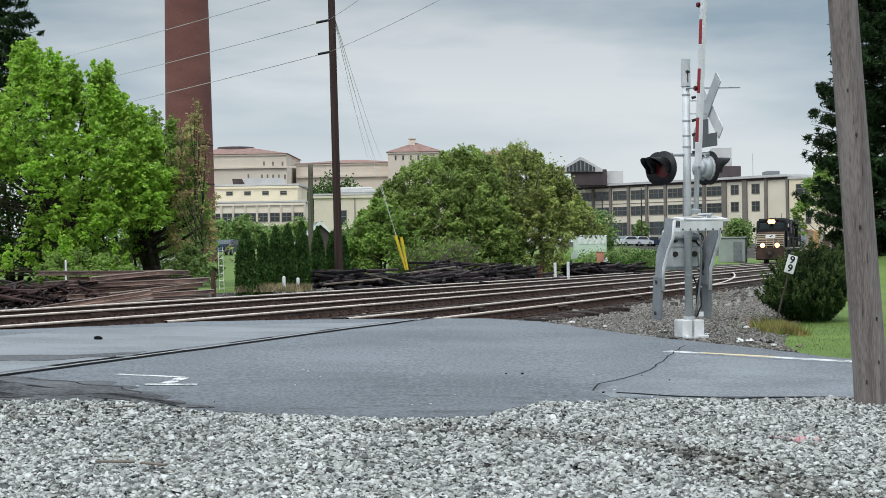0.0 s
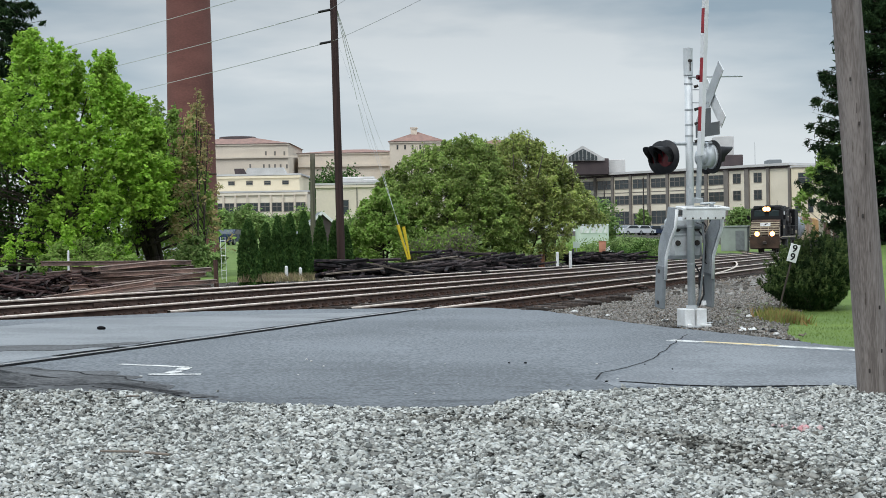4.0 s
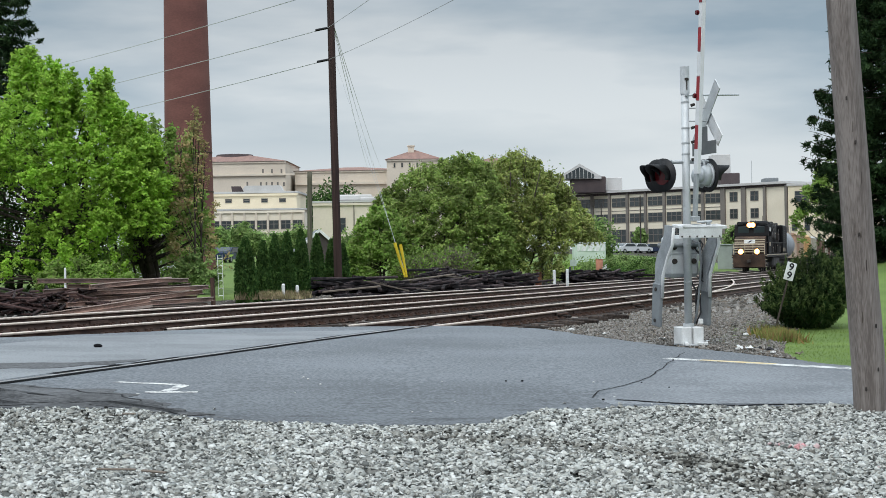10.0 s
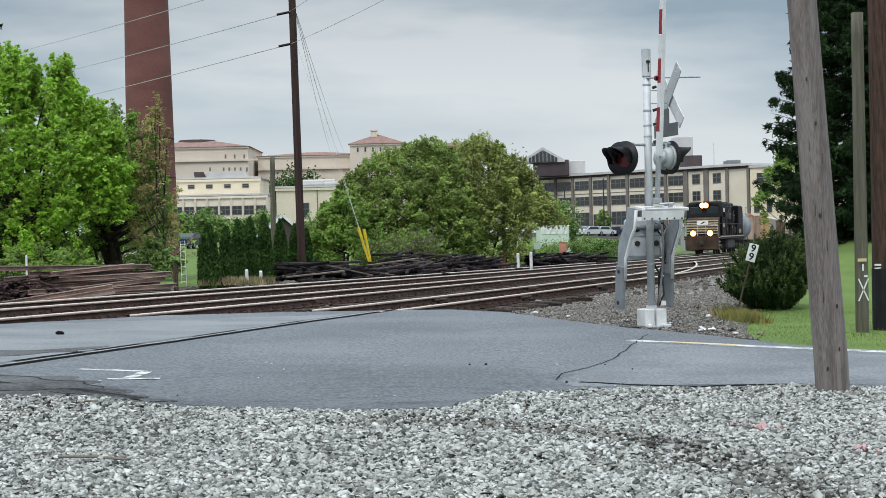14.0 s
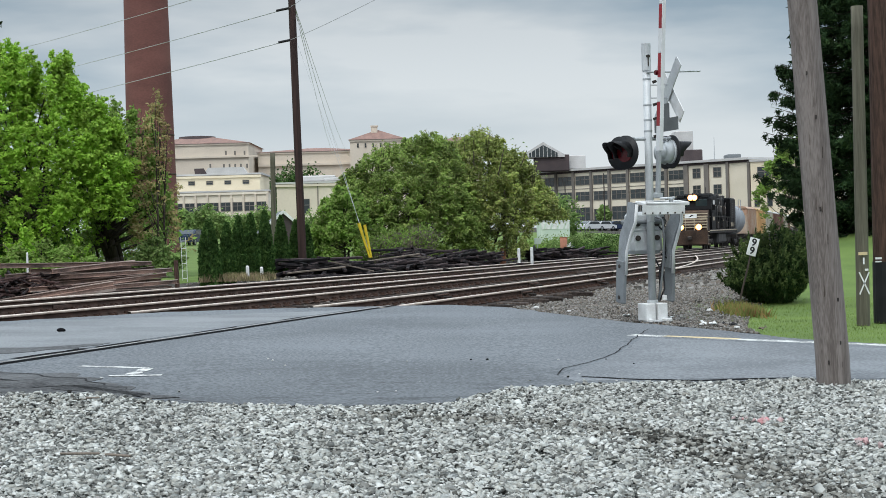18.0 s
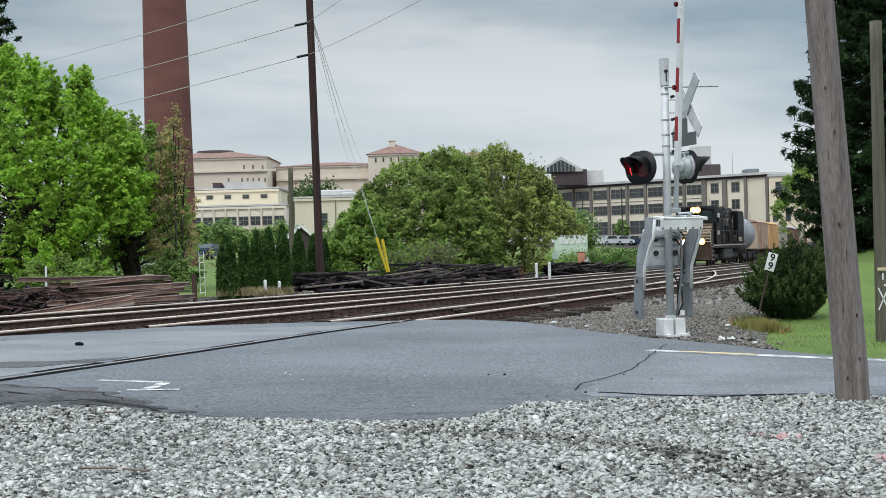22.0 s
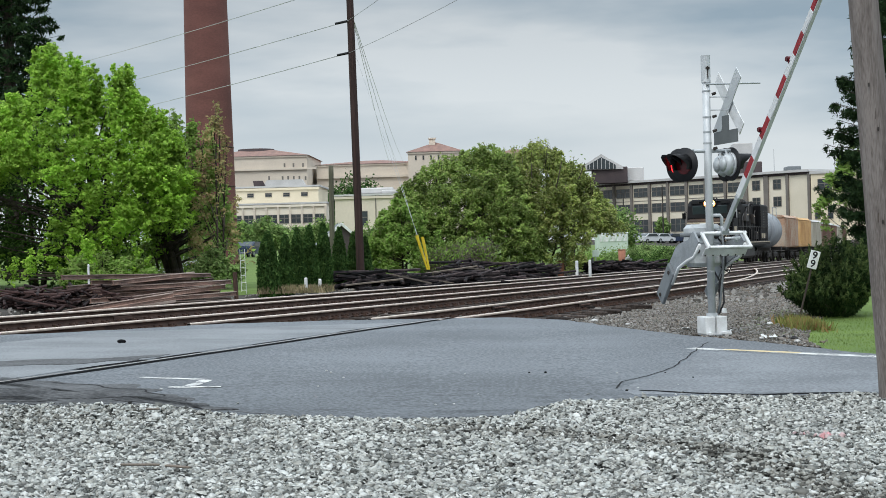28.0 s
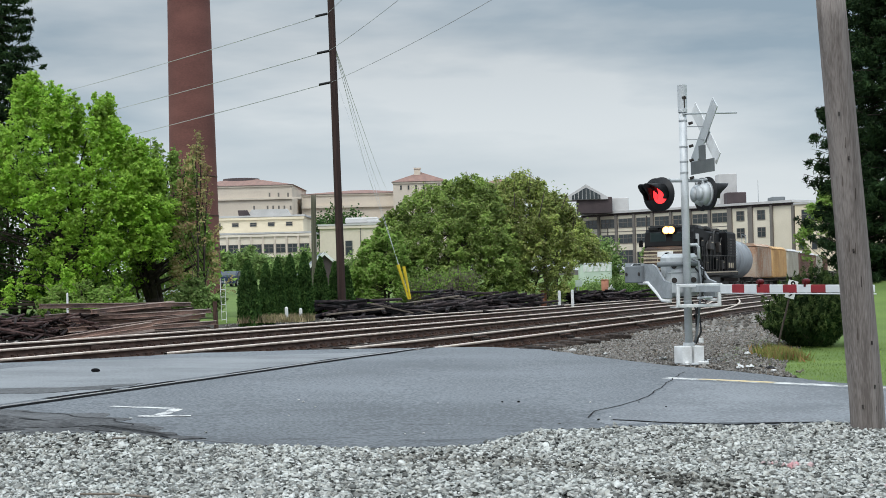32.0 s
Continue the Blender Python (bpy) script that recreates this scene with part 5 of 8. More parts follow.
def broadleaf(name, foot, height, width, crown_low, n_clump, per, leaf, material, label, stems=1, spread=0.35, shoots=0, category="tree"):
    foot = Vector(foot)
    t = thing(name, Matrix.Translation(foot), label, category)
    bm = bmesh.new()
    tops = []
    for s in range(stems):
        a = 2 * math.pi * s / stems + 0.6
        sx, sy = (0.18 * math.cos(a), 0.18 * math.sin(a)) if stems > 1 else (0, 0)
        top = Vector((width * 0.18 * math.cos(a) * (stems > 1), width * 0.18 * math.sin(a) * (stems > 1), height * 0.72))
        mid = Vector((sx * 2.4, sy * 2.4, height * 0.32))
        trunk(bm, [(sx, sy, -0.2), mid, top], height * 0.024, height * 0.008)
        tops.append((mid, top))
    cz, hz_ = (crown_low + height) / 2, (height - crown_low) / 2
    cs = []
    while len(cs) < n_clump:
        v = rng.normal(size=3)
        v /= np.linalg.norm(v)
        r = rng.uniform(0.35, 1.0) ** 0.45
        bulge = 1 + 0.26 * noise.noise(Vector(v) * 2.3 + foot)
        if cz + v[2] * r * hz_ * bulge < 0.1:
            continue
        cs.append(np.array([v[0] * r * width / 2 * bulge, v[1] * r * width / 2 * bulge, cz + v[2] * r * hz_ * bulge]))
    for i in range(shoots):
        a, rr = rng.uniform(0, 6.28), rng.uniform(0, 0.40) * width
        base = cz + hz_ * math.sqrt(max(0.05, 1 - (rr / (width / 2)) ** 2)) * 0.8
        for k in range(5):
            cs.append(np.array([rr * math.cos(a), rr * math.sin(a), base + k * 0.27]))
    cs = np.array(cs)
    for c in cs[:: max(1, n_clump // 26)]:
        mid, top = tops[random.randrange(len(tops))]
        st = mid.lerp(top, random.uniform(0.1, 0.9))
        cyl(bm, st, Vector(c), height * 0.006, height * 0.002, 5)
    part("trunk", bm, M_BARK, t, "dark bark trunk and limbs", True)
    pts = np.repeat(cs, per, 0) + rng.normal(0, 1, (len(cs) * per, 3)) * np.array([spread, spread, spread * 0.85])
    pts = pts[pts[:, 2] > 0.05]
    leaves("crown", pts, leaf, material, t, face=0.8)
    return t


def conifer(name, foot, height, width, n_br, per, leaf, material, label, low=0.5, droop=0.25, twigs=16, tall=9.8, category="tree"):
    foot = Vector(foot)
    t = thing(name, Matrix.Translation(foot), label, category)
    bm = bmesh.new()
    cyl(bm, (0, 0, -0.2), (0, 0, height), height * 0.022, 0.02, 10)
    pts = []
    for i in range(n_br):
        z = low + (height - low) * (i / n_br) ** 1.1
        if z > tall:
            break
        r = width / 2 * (1 - z / height) ** 0.95 * min(1.0, 0.68 + 0.09 * z) * rng.uniform(0.62, 1.08) + 0.15
        a = i * 2.399 + rng.uniform(-0.3, 0.3)
        flat = np.array([math.cos(a), math.sin(a), 0.0])
        across = np.array([-math.sin(a), math.cos(a), 0.0])

        def limb(u):
            return np.array([0, 0, z]) + flat * r * u + np.array([0, 0, 1.0]) * r * (-droop * 1.5 * u + droop * 1.1 * u ** 3)

        trunk(bm, [tuple(limb(k / 4)) for k in range(5)], 0.032, 0.006, 4)
        # side twigs with hanging needles
        for k in range(twigs):
            u = rng.uniform(0.22, 1.0)
            st = limb(u)
            sgn = 1 if k % 2 else -1
            ln = (0.16 + 0.36 * r * (1.05 - u)) * rng.uniform(0.5, 1.1)
            dirn = flat * 0.75 + across * sgn * 0.8
            e = st + dirn * ln + np.array([0, 0, -0.22 * ln - 0.02])
            v = rng.uniform(0, 1, per)
            q = st + (e - st) * v[:, None] + rng.normal(0, 0.016, (per, 3))
            q[:, 2] -= rng.exponential(0.06, per) * (1.1 - 0.4 * v)
            pts.append(q)
    part("trunk", bm, M_BARK, t, "dark bark trunk and limbs", True)
    leaves("crown", np.concatenate(pts), leaf, material, t, long=3.0)
    return t


def bough_tree(name, foot, tops, low, depth, boughs, size, tufts, per, spread, leaf, material, label, rise=0.5, hollow=(), stems=((0, 0),), girth=0.10, plumes=0.0, bare=0, category="tree", steep=0.5, notch=0.12):
    """A crown of boughs inside an outline; tops: (x, height) along its skyline, low: height of its lowest leaves.
    size: length and half-width of a bough; each carries tufts of leaves on its outer side.
    hollow: open spaces (x, z, half-width, half-height) under the crown; plumes: share of boughs that stand up to the skyline."""
    foot = Vector(foot)
    t = thing(name, Matrix.Translation(foot), label, category)
    tx, tz = np.array([a for a, b in tops]), np.array([b for a, b in tops])
    mid_x, half = (tx[0] + tx[-1]) / 2, (tx[-1] - tx[0]) / 2
    peaks = [k for k in range(1, len(tx) - 1) if tz[k] > tz[k - 1] and tz[k] >= tz[k + 1]]
    grid_x = np.linspace(tx[0], tx[-1], 60)
    body = np.array([min(np.interp(g_ + e_, tx, tz) for e_ in (-notch, 0, notch)) for g_ in grid_x])
    wood, tips, pts, made = bmesh.new(), [], [], 0
    while made < boughs:
        x = rng.uniform(tx[0], tx[-1])
        top = float(np.interp(x, grid_x, body))
        slim = 1.0
        if made < plumes * boughs:
            k = peaks[made % len(peaks)] if len(peaks) > 3 else int(rng.integers(1, len(tx) - 1))
            x = float(tx[k] + rng.normal(0, 0.06 + 0.18 * notch + (0.3 if len(peaks) < 4 else 0)))
            top, slim = float(np.interp(x, tx, tz)), 0.72
        deep = depth * math.sqrt(max(0.12, 1 - ((x - mid_x) / half) ** 2))
        if made < plumes * boughs:
            a, r = rng.normal(math.pi / 2, 0.22), rng.uniform(0.84, 1.0)
            length = size[0] * rng.uniform(0.7, 1.2)
            lift = length * 0.62
        else:
            a, r = math.pi * rng.uniform() ** 1.7, rng.uniform(0.3, 1.0) ** 0.4
            length = size[0] * rng.uniform(0.5, 1.0)
            lift = length * 0.62
        z = low + max(0.1, top - low - lift) * r * max(0.0, math.sin(a)) ** steep
        if made < plumes * boughs:
            z = top - lift - abs(rng.normal(0, 0.45))
        y = -deep * math.cos(a) * r
        made += 1
        if any(((x - hx) / hw) ** 2 + ((z - hz_) / hh_) ** 2 < 1 for hx, hz_, hw, hh_ in hollow):
            continue
        way = np.array([(x - mid_x) / half * 0.55, y / depth * 0.55, rise]) + rng.normal(0, 0.22, 3)
        if made < plumes * boughs:
            way = np.array([(x - mid_x) / half * 0.12, y / depth * 0.12, 1.0]) + rng.normal(0, 0.06, 3)
        way /= np.linalg.norm(way)
        c = np.array([x, y, z])
        tips.append((c, way, length))
        u = rng.uniform(0, 1, tufts) ** 0.7
        ang = rng.uniform(0, 6.283, tufts)
        wid = slim * size[1] * (0.06 + 1.05 * np.sin(np.pi * np.clip(0.30 + 0.68 * u, 0, 1)) ** 1.1) * rng.uniform(0.4, 1.0, tufts)
        side = np.cross(way, [0.31, 0.95, 0.1])
        side /= np.linalg.norm(side)
        up = np.cross(side, way)
        tc = c + way * ((u - 0.35) * length)[:, None] + side * (wid * np.cos(ang))[:, None] + up * (wid * np.sin(ang))[:, None]
        q = np.repeat(tc, per, 0) + rng.normal(0, 1, (tufts * per, 3)) * np.array([spread, spread, spread * 0.7]) * np.repeat(1.2 - 0.75 * u, per)[:, None]
        pts.append(q)
    for sx, sy in stems:
        trunk(wood, [(sx * 0.5, sy * 0.5, -0.2), (sx * 0.8, sy * 0.8, low * 0.4 + 0.5), (sx * 1.5, sy * 1.5, tz.max() * 0.45), (sx * 2.4, sy * 2.4, tz.max() * 0.8)], girth, girth * 0.25, 9)
    for c, way, length in tips[:: max(3, len(tips) // 60)]:
        sx, sy = stems[rng.integers(len(stems))]
        zb = max(0.3, c[2] * 0.55)
        trunk(wood, [(sx * (1 + zb / 5), sy * (1 + zb / 5), zb), tuple((c * 0.55 + np.array([sx, sy, zb]) * 0.45)), tuple(c + way * length * 0.4)], girth * 0.34, 0.008, 5)
    for k in range(bare):
        x = rng.uniform(tx[0] + 0.3 * half, tx[-1] - 0.3 * half)
        top = float(np.interp(x, tx, tz))
        y = rng.uniform(-0.5, 0.3) * depth
        h_ = rng.uniform(0.1, 0.42)
        cyl(wood, (x - 0.1, y, top - 1.2), (x + rng.normal(0, 0.08), y, top - 0.1 + h_), 0.016, 0.004, 4)
        zz = rng.uniform(top - 0.5, top - 0.1 + h_, 16)
        pts.append(np.stack([x + rng.normal(0, 0.06, 16), y + rng.normal(0, 0.06, 16), zz], 1))
    pts = np.concatenate(pts)
    part("trunk", wood, M_BARK, t, "dark bark stems and limbs", True)
    leaves("crown", pts[pts[:, 2] > 0.03], leaf, material, t, face=0.8)
    return t


# young maple with upright plumes over a hollow that shows its dark inside
MAPLE_TOP = [(-5.6, 3.9), (-5.2, 5.2), (-4.8, 4.9), (-4.4, 5.8), (-3.94, 5.3), (-3.6, 6.2), (-3.29, 5.7), (-2.95, 6.6), (-2.7, 6.1), (-2.43, 6.81), (-2.2, 6.4), (-1.9, 7.23), (-1.7, 7.5), (-1.47, 8.2), (-1.25, 7.7), (-1.03, 8.3), (-0.82, 7.6), (-0.64, 7.3), (-0.45, 7.91), (-0.36, 7.5), (-0.24, 7.81), (-0.18, 6.9), (-0.12, 6.2), (0.04, 6.7), (0.27, 7.6), (0.44, 6.7), (0.56, 6.2), (0.77, 6.9), (0.98, 7.65), (1.1, 7.1), (1.27, 7.6), (1.36, 6.7), (1.44, 6), (1.62, 6.7), (1.75, 5.9), (2.02, 6.1), (2.16, 5.6), (2.3, 6.2), (2.52, 5.3), (2.8, 5.5), (3.05, 4.4)]
bough_tree("maple_tree", on(-13.04, 50.0), [(a, b - 0.2) for a, b in MAPLE_TOP], 0.4, 2.4, 1500, (1.05, 0.20), 9, 10, 0.075, 0.06, M_LEAF_MAPLE, "bright green young maple with upright shoots behind the rail pile", 0.85, ((-2.2, 2.2, 1.5, 1.5), (2.6, 1.0, 0.7, 1.0)), ((0, 0), (0.3, 0.2), (-0.25, 0.15)), 0.11, 0.36, notch=0.22)
# Thicket that fills the maple's gaps, with shade put into its leaf colour.
broadleaf("maple_tree", on(-15.88, 53.5), 4.7, 6.6, 0.3, 230, 80, 0.07, M_LEAF_SHADE, "green leafy thicket behind the maple, its leaf colour darkened for shade", 3, 0.36, 4)
bough_tree("low_maple", on(-11.9, 46.8), [(-1.2, 0.8), (-0.8, 1.4), (-0.4, 1.1), (0.1, 1.5), (0.6, 1.1), (1.0, 1.4), (1.4, 0.9), (1.7, 0.6)], 0.1, 0.8, 60, (0.65, 0.24), 9, 10, 0.08, 0.055, M_LEAF_SPRING, "low green maple suckers behind the scrap heap", 0.5, (), ((0, 0), (-0.5, 0.1)), 0.04, 0.2, 0, "shrub")
# spring tree: dark twisted stems, thin leaves, bare shoots over its top
SPRING_TOP = [(-1.67, 4.9), (-1.36, 5.7), (-1.0, 6.1), (-0.78, 5.6), (-0.4, 6.0), (-0.1, 5.5), (0.15, 5.8), (0.44, 5.2), (0.7, 5.5), (1.0, 4.6), (1.3, 3.2)]
bough_tree("spring_tree", on(-10.24, 52.0), SPRING_TOP, 0.5, 1.5, 230, (0.8, 0.20), 8, 9, 0.09, 0.056, M_LEAF_SPRING, "thin-leaved spring tree with several thick dark stems", 0.75, ((-0.55, 1.2, 0.45, 0.8),), ((-0.75, 0), (-1.0, 0.15), (-0.5, 0.1), (-0.62, -0.2)), 0.15, 0.25, 9)
bough_tree("spring_tree", on(-9.15, 51.0), [(-0.8, 2.0), (-0.55, 4.4), (-0.4, 5.0), (-0.2, 6.0), (-0.06, 5.6), (0.08, 6.3), (0.25, 5.0), (0.38, 5.3), (0.5, 4.0), (0.65, 1.8)], 0.3, 0.7, 74, (0.7, 0.2), 6, 8, 0.08, 0.05, M_LEAF_RUSSET, "slender young tree with sparse reddish spring leaves", 0.9, (), ((0, 0), (0.15, 0.1)), 0.05, 0.3, 4)
broadleaf("spring_tree", on(-12.79, 56.0), 3.4, 6.5, 0.2, 190, 60, 0.08, M_LEAF_SPRING, "green undergrowth behind the rail pile", 3, 0.4, 0, category="shrub")
# the thicket beyond the tie heap
ROUND_TOP = [(-3.92, 2.4), (-3.48, 3.7), (-2.78, 4.5), (-1.94, 5.1), (-0.96, 5.6), (-0.12, 5.8), (0.57, 6.0), (1.27, 6.1), (1.95, 5.8), (2.64, 5.1), (3.31, 4.0), (3.7, 2.4)]
bough_tree("round_tree", on(-1.57, 77.0), [(a, b + 0.3) for a, b in ROUND_TOP], 0.2, 3.0, 1050, (0.75, 0.20), 10, 12, 0.10, 0.058, M_LEAF_ROUND, "wide round green tree leafed down to the ground", 0.6, (), ((0, 0), (0.5, -0.4), (-0.6, -0.3), (0.9, 0.2), (-1.0, 0.2)), 0.09, 0.15, 8, notch=0.25)
YELLOW_TOP = [(-3.53, 2.4), (-3.07, 4.3), (-2.63, 5.4), (-2.34, 6.1), (-1.63, 6.0), (-1.06, 6.0), (-0.49, 6.0), (0.08, 6.3), (0.42, 6.5), (0.93, 6.0), (1.44, 6.0), (1.91, 5.4), (2.62, 5.0), (3.03, 4.4), (3.45, 3.8), (4.0, 3.0), (4.33, 2.3)]
bough_tree("round_tree", on(1.74, 79.0), [(a, b + 0.3) for a, b in YELLOW_TOP], 0.2, 3.0, 1050, (0.8, 0.20), 10, 12, 0.10, 0.058, M_LEAF_YELLOW, "wide yellow-green tree with pale slender stems", 0.85, ((3.9, 0.8, 1.5, 1.3),), ((0, -1.0), (0.6, -1.2), (-0.7, -0.9), (1.1, -0.6), (-1.2, -0.4)), 0.08, 0.2, 26, notch=0.25)
bough_tree("young_tree", on(-4.27, 70.0), [(-1.54, 1.7), (-1.17, 2.4), (-0.83, 3.2), (-0.32, 3.7), (0.31, 3.8), (0.81, 3.1), (1.09, 2.1)], 0.2, 1.0, 110, (0.75, 0.28), 11, 13, 0.10, 0.075, M_LEAF_SPRING, "light green young tree beside the round tree", 0.6, (), ((0, 0), (0.2, 0.1)), 0.06, 0.2)
broadleaf("round_tree", on(3.73, 84.0), 4.5, 2.9, 2.2, 100, 90, 0.06, M_LEAF_DULL, "dull green leafy tree at the edge of the thicket", 4, 0.45, 6)
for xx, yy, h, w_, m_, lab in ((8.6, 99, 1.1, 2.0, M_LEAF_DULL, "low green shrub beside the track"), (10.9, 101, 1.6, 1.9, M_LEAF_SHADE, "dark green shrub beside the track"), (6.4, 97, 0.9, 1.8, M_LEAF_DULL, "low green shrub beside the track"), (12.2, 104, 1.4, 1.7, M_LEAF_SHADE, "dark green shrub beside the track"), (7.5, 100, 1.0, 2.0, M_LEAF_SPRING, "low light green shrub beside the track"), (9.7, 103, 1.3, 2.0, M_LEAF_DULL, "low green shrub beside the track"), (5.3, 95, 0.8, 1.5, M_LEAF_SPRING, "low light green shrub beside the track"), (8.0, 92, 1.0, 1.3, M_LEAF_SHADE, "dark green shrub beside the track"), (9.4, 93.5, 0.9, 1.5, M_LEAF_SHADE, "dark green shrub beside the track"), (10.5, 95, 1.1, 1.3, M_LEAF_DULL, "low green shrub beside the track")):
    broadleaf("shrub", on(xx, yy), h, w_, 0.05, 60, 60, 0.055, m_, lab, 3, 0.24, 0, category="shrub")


def twig_bush(foot, h, w_, n, label):
    t = thing("bare_bush", Matrix.Translation(foot), label, "bush")
    bm = bmesh.new()
    tips = []
    for i in range(n):
        a, rr = random.uniform(0, 6.28), random.uniform(0.1, 1) * w_ / 2
        tip = Vector((rr * math.cos(a), rr * math.sin(a), h * random.uniform(0.5, 1.0) * (1.1 - 0.5 * rr / w_)))
        cyl(bm, (tip.x * 0.15, tip.y * 0.15, -0.1), tip, 0.022, 0.006, 4, False)
        for k in range(3):
            st = tip * random.uniform(0.4, 0.9)
            e = st + Vector((random.gauss(0, 0.25), random.gauss(0, 0.25), random.uniform(0.1, 0.4)))
            cyl(bm, st, e, 0.01, 0.004, 3, False)
            tips.append(e)
    part("twig_mass", bm, M_TWIG, t, "grey-brown bare twigs")
    p_ = np.repeat(np.array([v[:] for v in tips]), 3, 0) + rng.normal(0, 0.12, (len(tips) * 3, 3))
    leaves("crown", p_, 0.06, M_LEAF_SPRING, t)


for bearing, dd, h, w_ in ((700, 70, 1.5, 2.0), (745, 71, 1.9, 2.2), (672, 69, 1.3, 1.6)):
    twig_bush(on((bearing - 784) / 2780 * dd, dd), h, w_, 110, "sparse bush of bare grey twigs before the trees")


def arborvitae(foot, h, w_, label):
    t = thing("arborvitae", Matrix.Translation(foot), label, "hedge tree", "row of cedars along the lawn")
    bm = bmesh.new()
    cyl(bm, (0, 0, -0.1), (0, 0, h * 0.8), 0.05, 0.02, 8)
    part("trunk", bm, M_BARK, t)
    n = 4600
    z = rng.uniform(0, 1, n) ** 1.25
    a = rng.uniform(0, 6.28, n)
    r = w_ / 2 * np.clip(1.02 - z, 0, 1) ** 0.75 * (0.72 + 0.75 * z) * (0.78 + 0.26 * rng.uniform(0, 1, n)) * (1 + 0.16 * np.sin(a * 5 + z * 5))
    p_ = np.stack([r * np.cos(a), r * np.sin(a), 0.05 + z * h], 1)
    leaves("crown", p_, 0.042, M_LEAF_ARBOR, t, long=1.7, up=0.5)


for bearing, dd, h, w_ in ((374, 47.0, 1.95, 0.85), (406, 48.6, 1.80, 0.60), (427, 50.0, 1.95, 0.55), (449, 51.2, 2.05, 0.62), (474, 52.6, 2.15, 0.66), (502, 54.0, 2.0, 0.64), (528, 55.6, 1.85, 0.62), (548, 57.5, 1.7, 0.6)):
    arborvitae(on((bearing - 784) / 2780 * dd, dd), h, w_, "dark green columnar cedar in a clipped row")
bough_tree("shrub", on(-9.15, 50.0), [(-0.7, 0.8), (-0.3, 1.7), (0.1, 1.5), (0.45, 2.0), (0.75, 0.9)], 0.1, 0.6, 60, (0.55, 0.2), 8, 10, 0.08, 0.055, M_LEAF_DULL, "green shrub beside the chimney", 0.6, (), ((0, 0), (0.2, 0.1)), 0.03, 0.1, 0, "shrub")

# yew beside the sign
c = (6.10, 28.90, -0.14)
t = thing("yew_bush", Matrix.Translation(c), "dense dark green yew bush on the grass verge", "bush")
bm = bmesh.new()
# feathery shoots that fan out and up from a narrow foot
inner, outer = [], []
for i in range(620):
    a, e = rng.uniform(0, 6.283), math.asin(rng.uniform(0.17, 1))
    reach = 0.95 + 0.33 * max(0.0, math.sin(e)) ** 1.6 + 0.16 * noise.noise(Vector((math.cos(a) * 1.6, math.sin(a) * 1.6, e * 2)))
    if math.cos(a) < -0.2:
        reach *= 1.08 - 0.20 * max(0.0, math.sin(e))
    if math.cos(a) > 0.1 and e < 0.6:
        reach *= 0.58 + 0.7 * e
    reach *= rng.uniform(0.72, 1.06)
    way = np.array([math.cos(a) * math.cos(e), math.sin(a) * math.cos(e), math.sin(e) + 0.16])
    root = np.array([0.02, 0.0, 0.04])
    if i % 12 == 0:
        cyl(bm, tuple(root), tuple(root + way * reach * 0.8), 0.018, 0.005, 5)
    u = rng.uniform(0.12, 1, 105) ** 0.8
    bow = np.array([0, 0, 0.14]) * (u ** 3)[:, None]
    q = root + way * (u * reach)[:, None] + bow + rng.normal(0, 1, (105, 3)) * (0.055 * (1.12 - u))[:, None]
    inner.append(q[u < 0.91])
    outer.append(q[u >= 0.91])
part("stem", bm, M_BARK, t)
for nm, q, m_ in (("crown", np.concatenate(inner), M_LEAF_YEW), ("new_growth", np.concatenate(outer), M_LEAF_YEWTIP)):
    leaves(nm, q[q[:, 2] > 0.0], 0.0165, m_, t, long=3.0, up=0.35)
n = 1300
wx, wy = rng.normal(5.06, 0.13, n), rng.normal(26.6, 0.55, n)
tagged(blades("weeds", n, lambda n: wx, lambda n: wy, 0.15, M_WEED, 0.016), "yellow-green and reddish weeds at the ballast's edge", "weeds", kind="stuff")
n = 1500
wx = rng.uniform(-7.1, -5.2, n)
wy = 47 + rng.normal(0, 0.5, n) + (wx + 7.1) * 1.0
tagged(blades("dry_grass", n, lambda n: wx, lambda n: wy, 0.22, M_DRYGRASS, 0.02), "dry tan grass at the foot of the hedge", "grass", kind="stuff")

# dark spruces: one beside the road, one at the far side
conifer("spruce_tree", on(11.48, 42.00), 14, 6.9, 400, 40, 0.028, M_LEAF_SPRUCE, "tall dark spruce with drooping branches behind the poles", 0.1, 0.32, 24)
conifer("spruce_tree", on(14.15, 46.00), 14, 6.4, 200, 22, 0.036, M_LEAF_SPRUCE, "tall dark spruce with drooping branches behind the poles", 0.6, 0.25, 14)
conifer("spruce_tree", on(-20.52, 66.00), 19.5, 9.2, 260, 13, 0.058, M_LEAF_SPRUCE, "dark spruce rising behind the maple", 5, 0.22, 13, 15.5)
bough_tree("light_tree", on(13.75, 62.0), [(-0.95, 3.4), (-0.75, 4.5), (-0.55, 4.2), (-0.3, 5.2), (-0.1, 4.9), (0.15, 5.6), (0.5, 5.0), (0.9, 3.6)], 2.9, 0.8, 75, (0.5, 0.17), 9, 10, 0.09, 0.065, M_LEAF_SPRING, "light green tree behind the spruce", 0.6, (), ((0.3, 0), (0.4, 0.1)), 0.05, 0.25, 3)

# ---------------------------------------------------------------- piles of ties and beams
def piece(name, L, w_, h, material):
    bm = bmesh.new()
    box(bm, 0, 0, 0, L, w_, h, 0.012)
    me = bpy.data.meshes.new(name)
    bm.to_mesh(me)
    bm.free()
    me.materials.append(material)
    return me


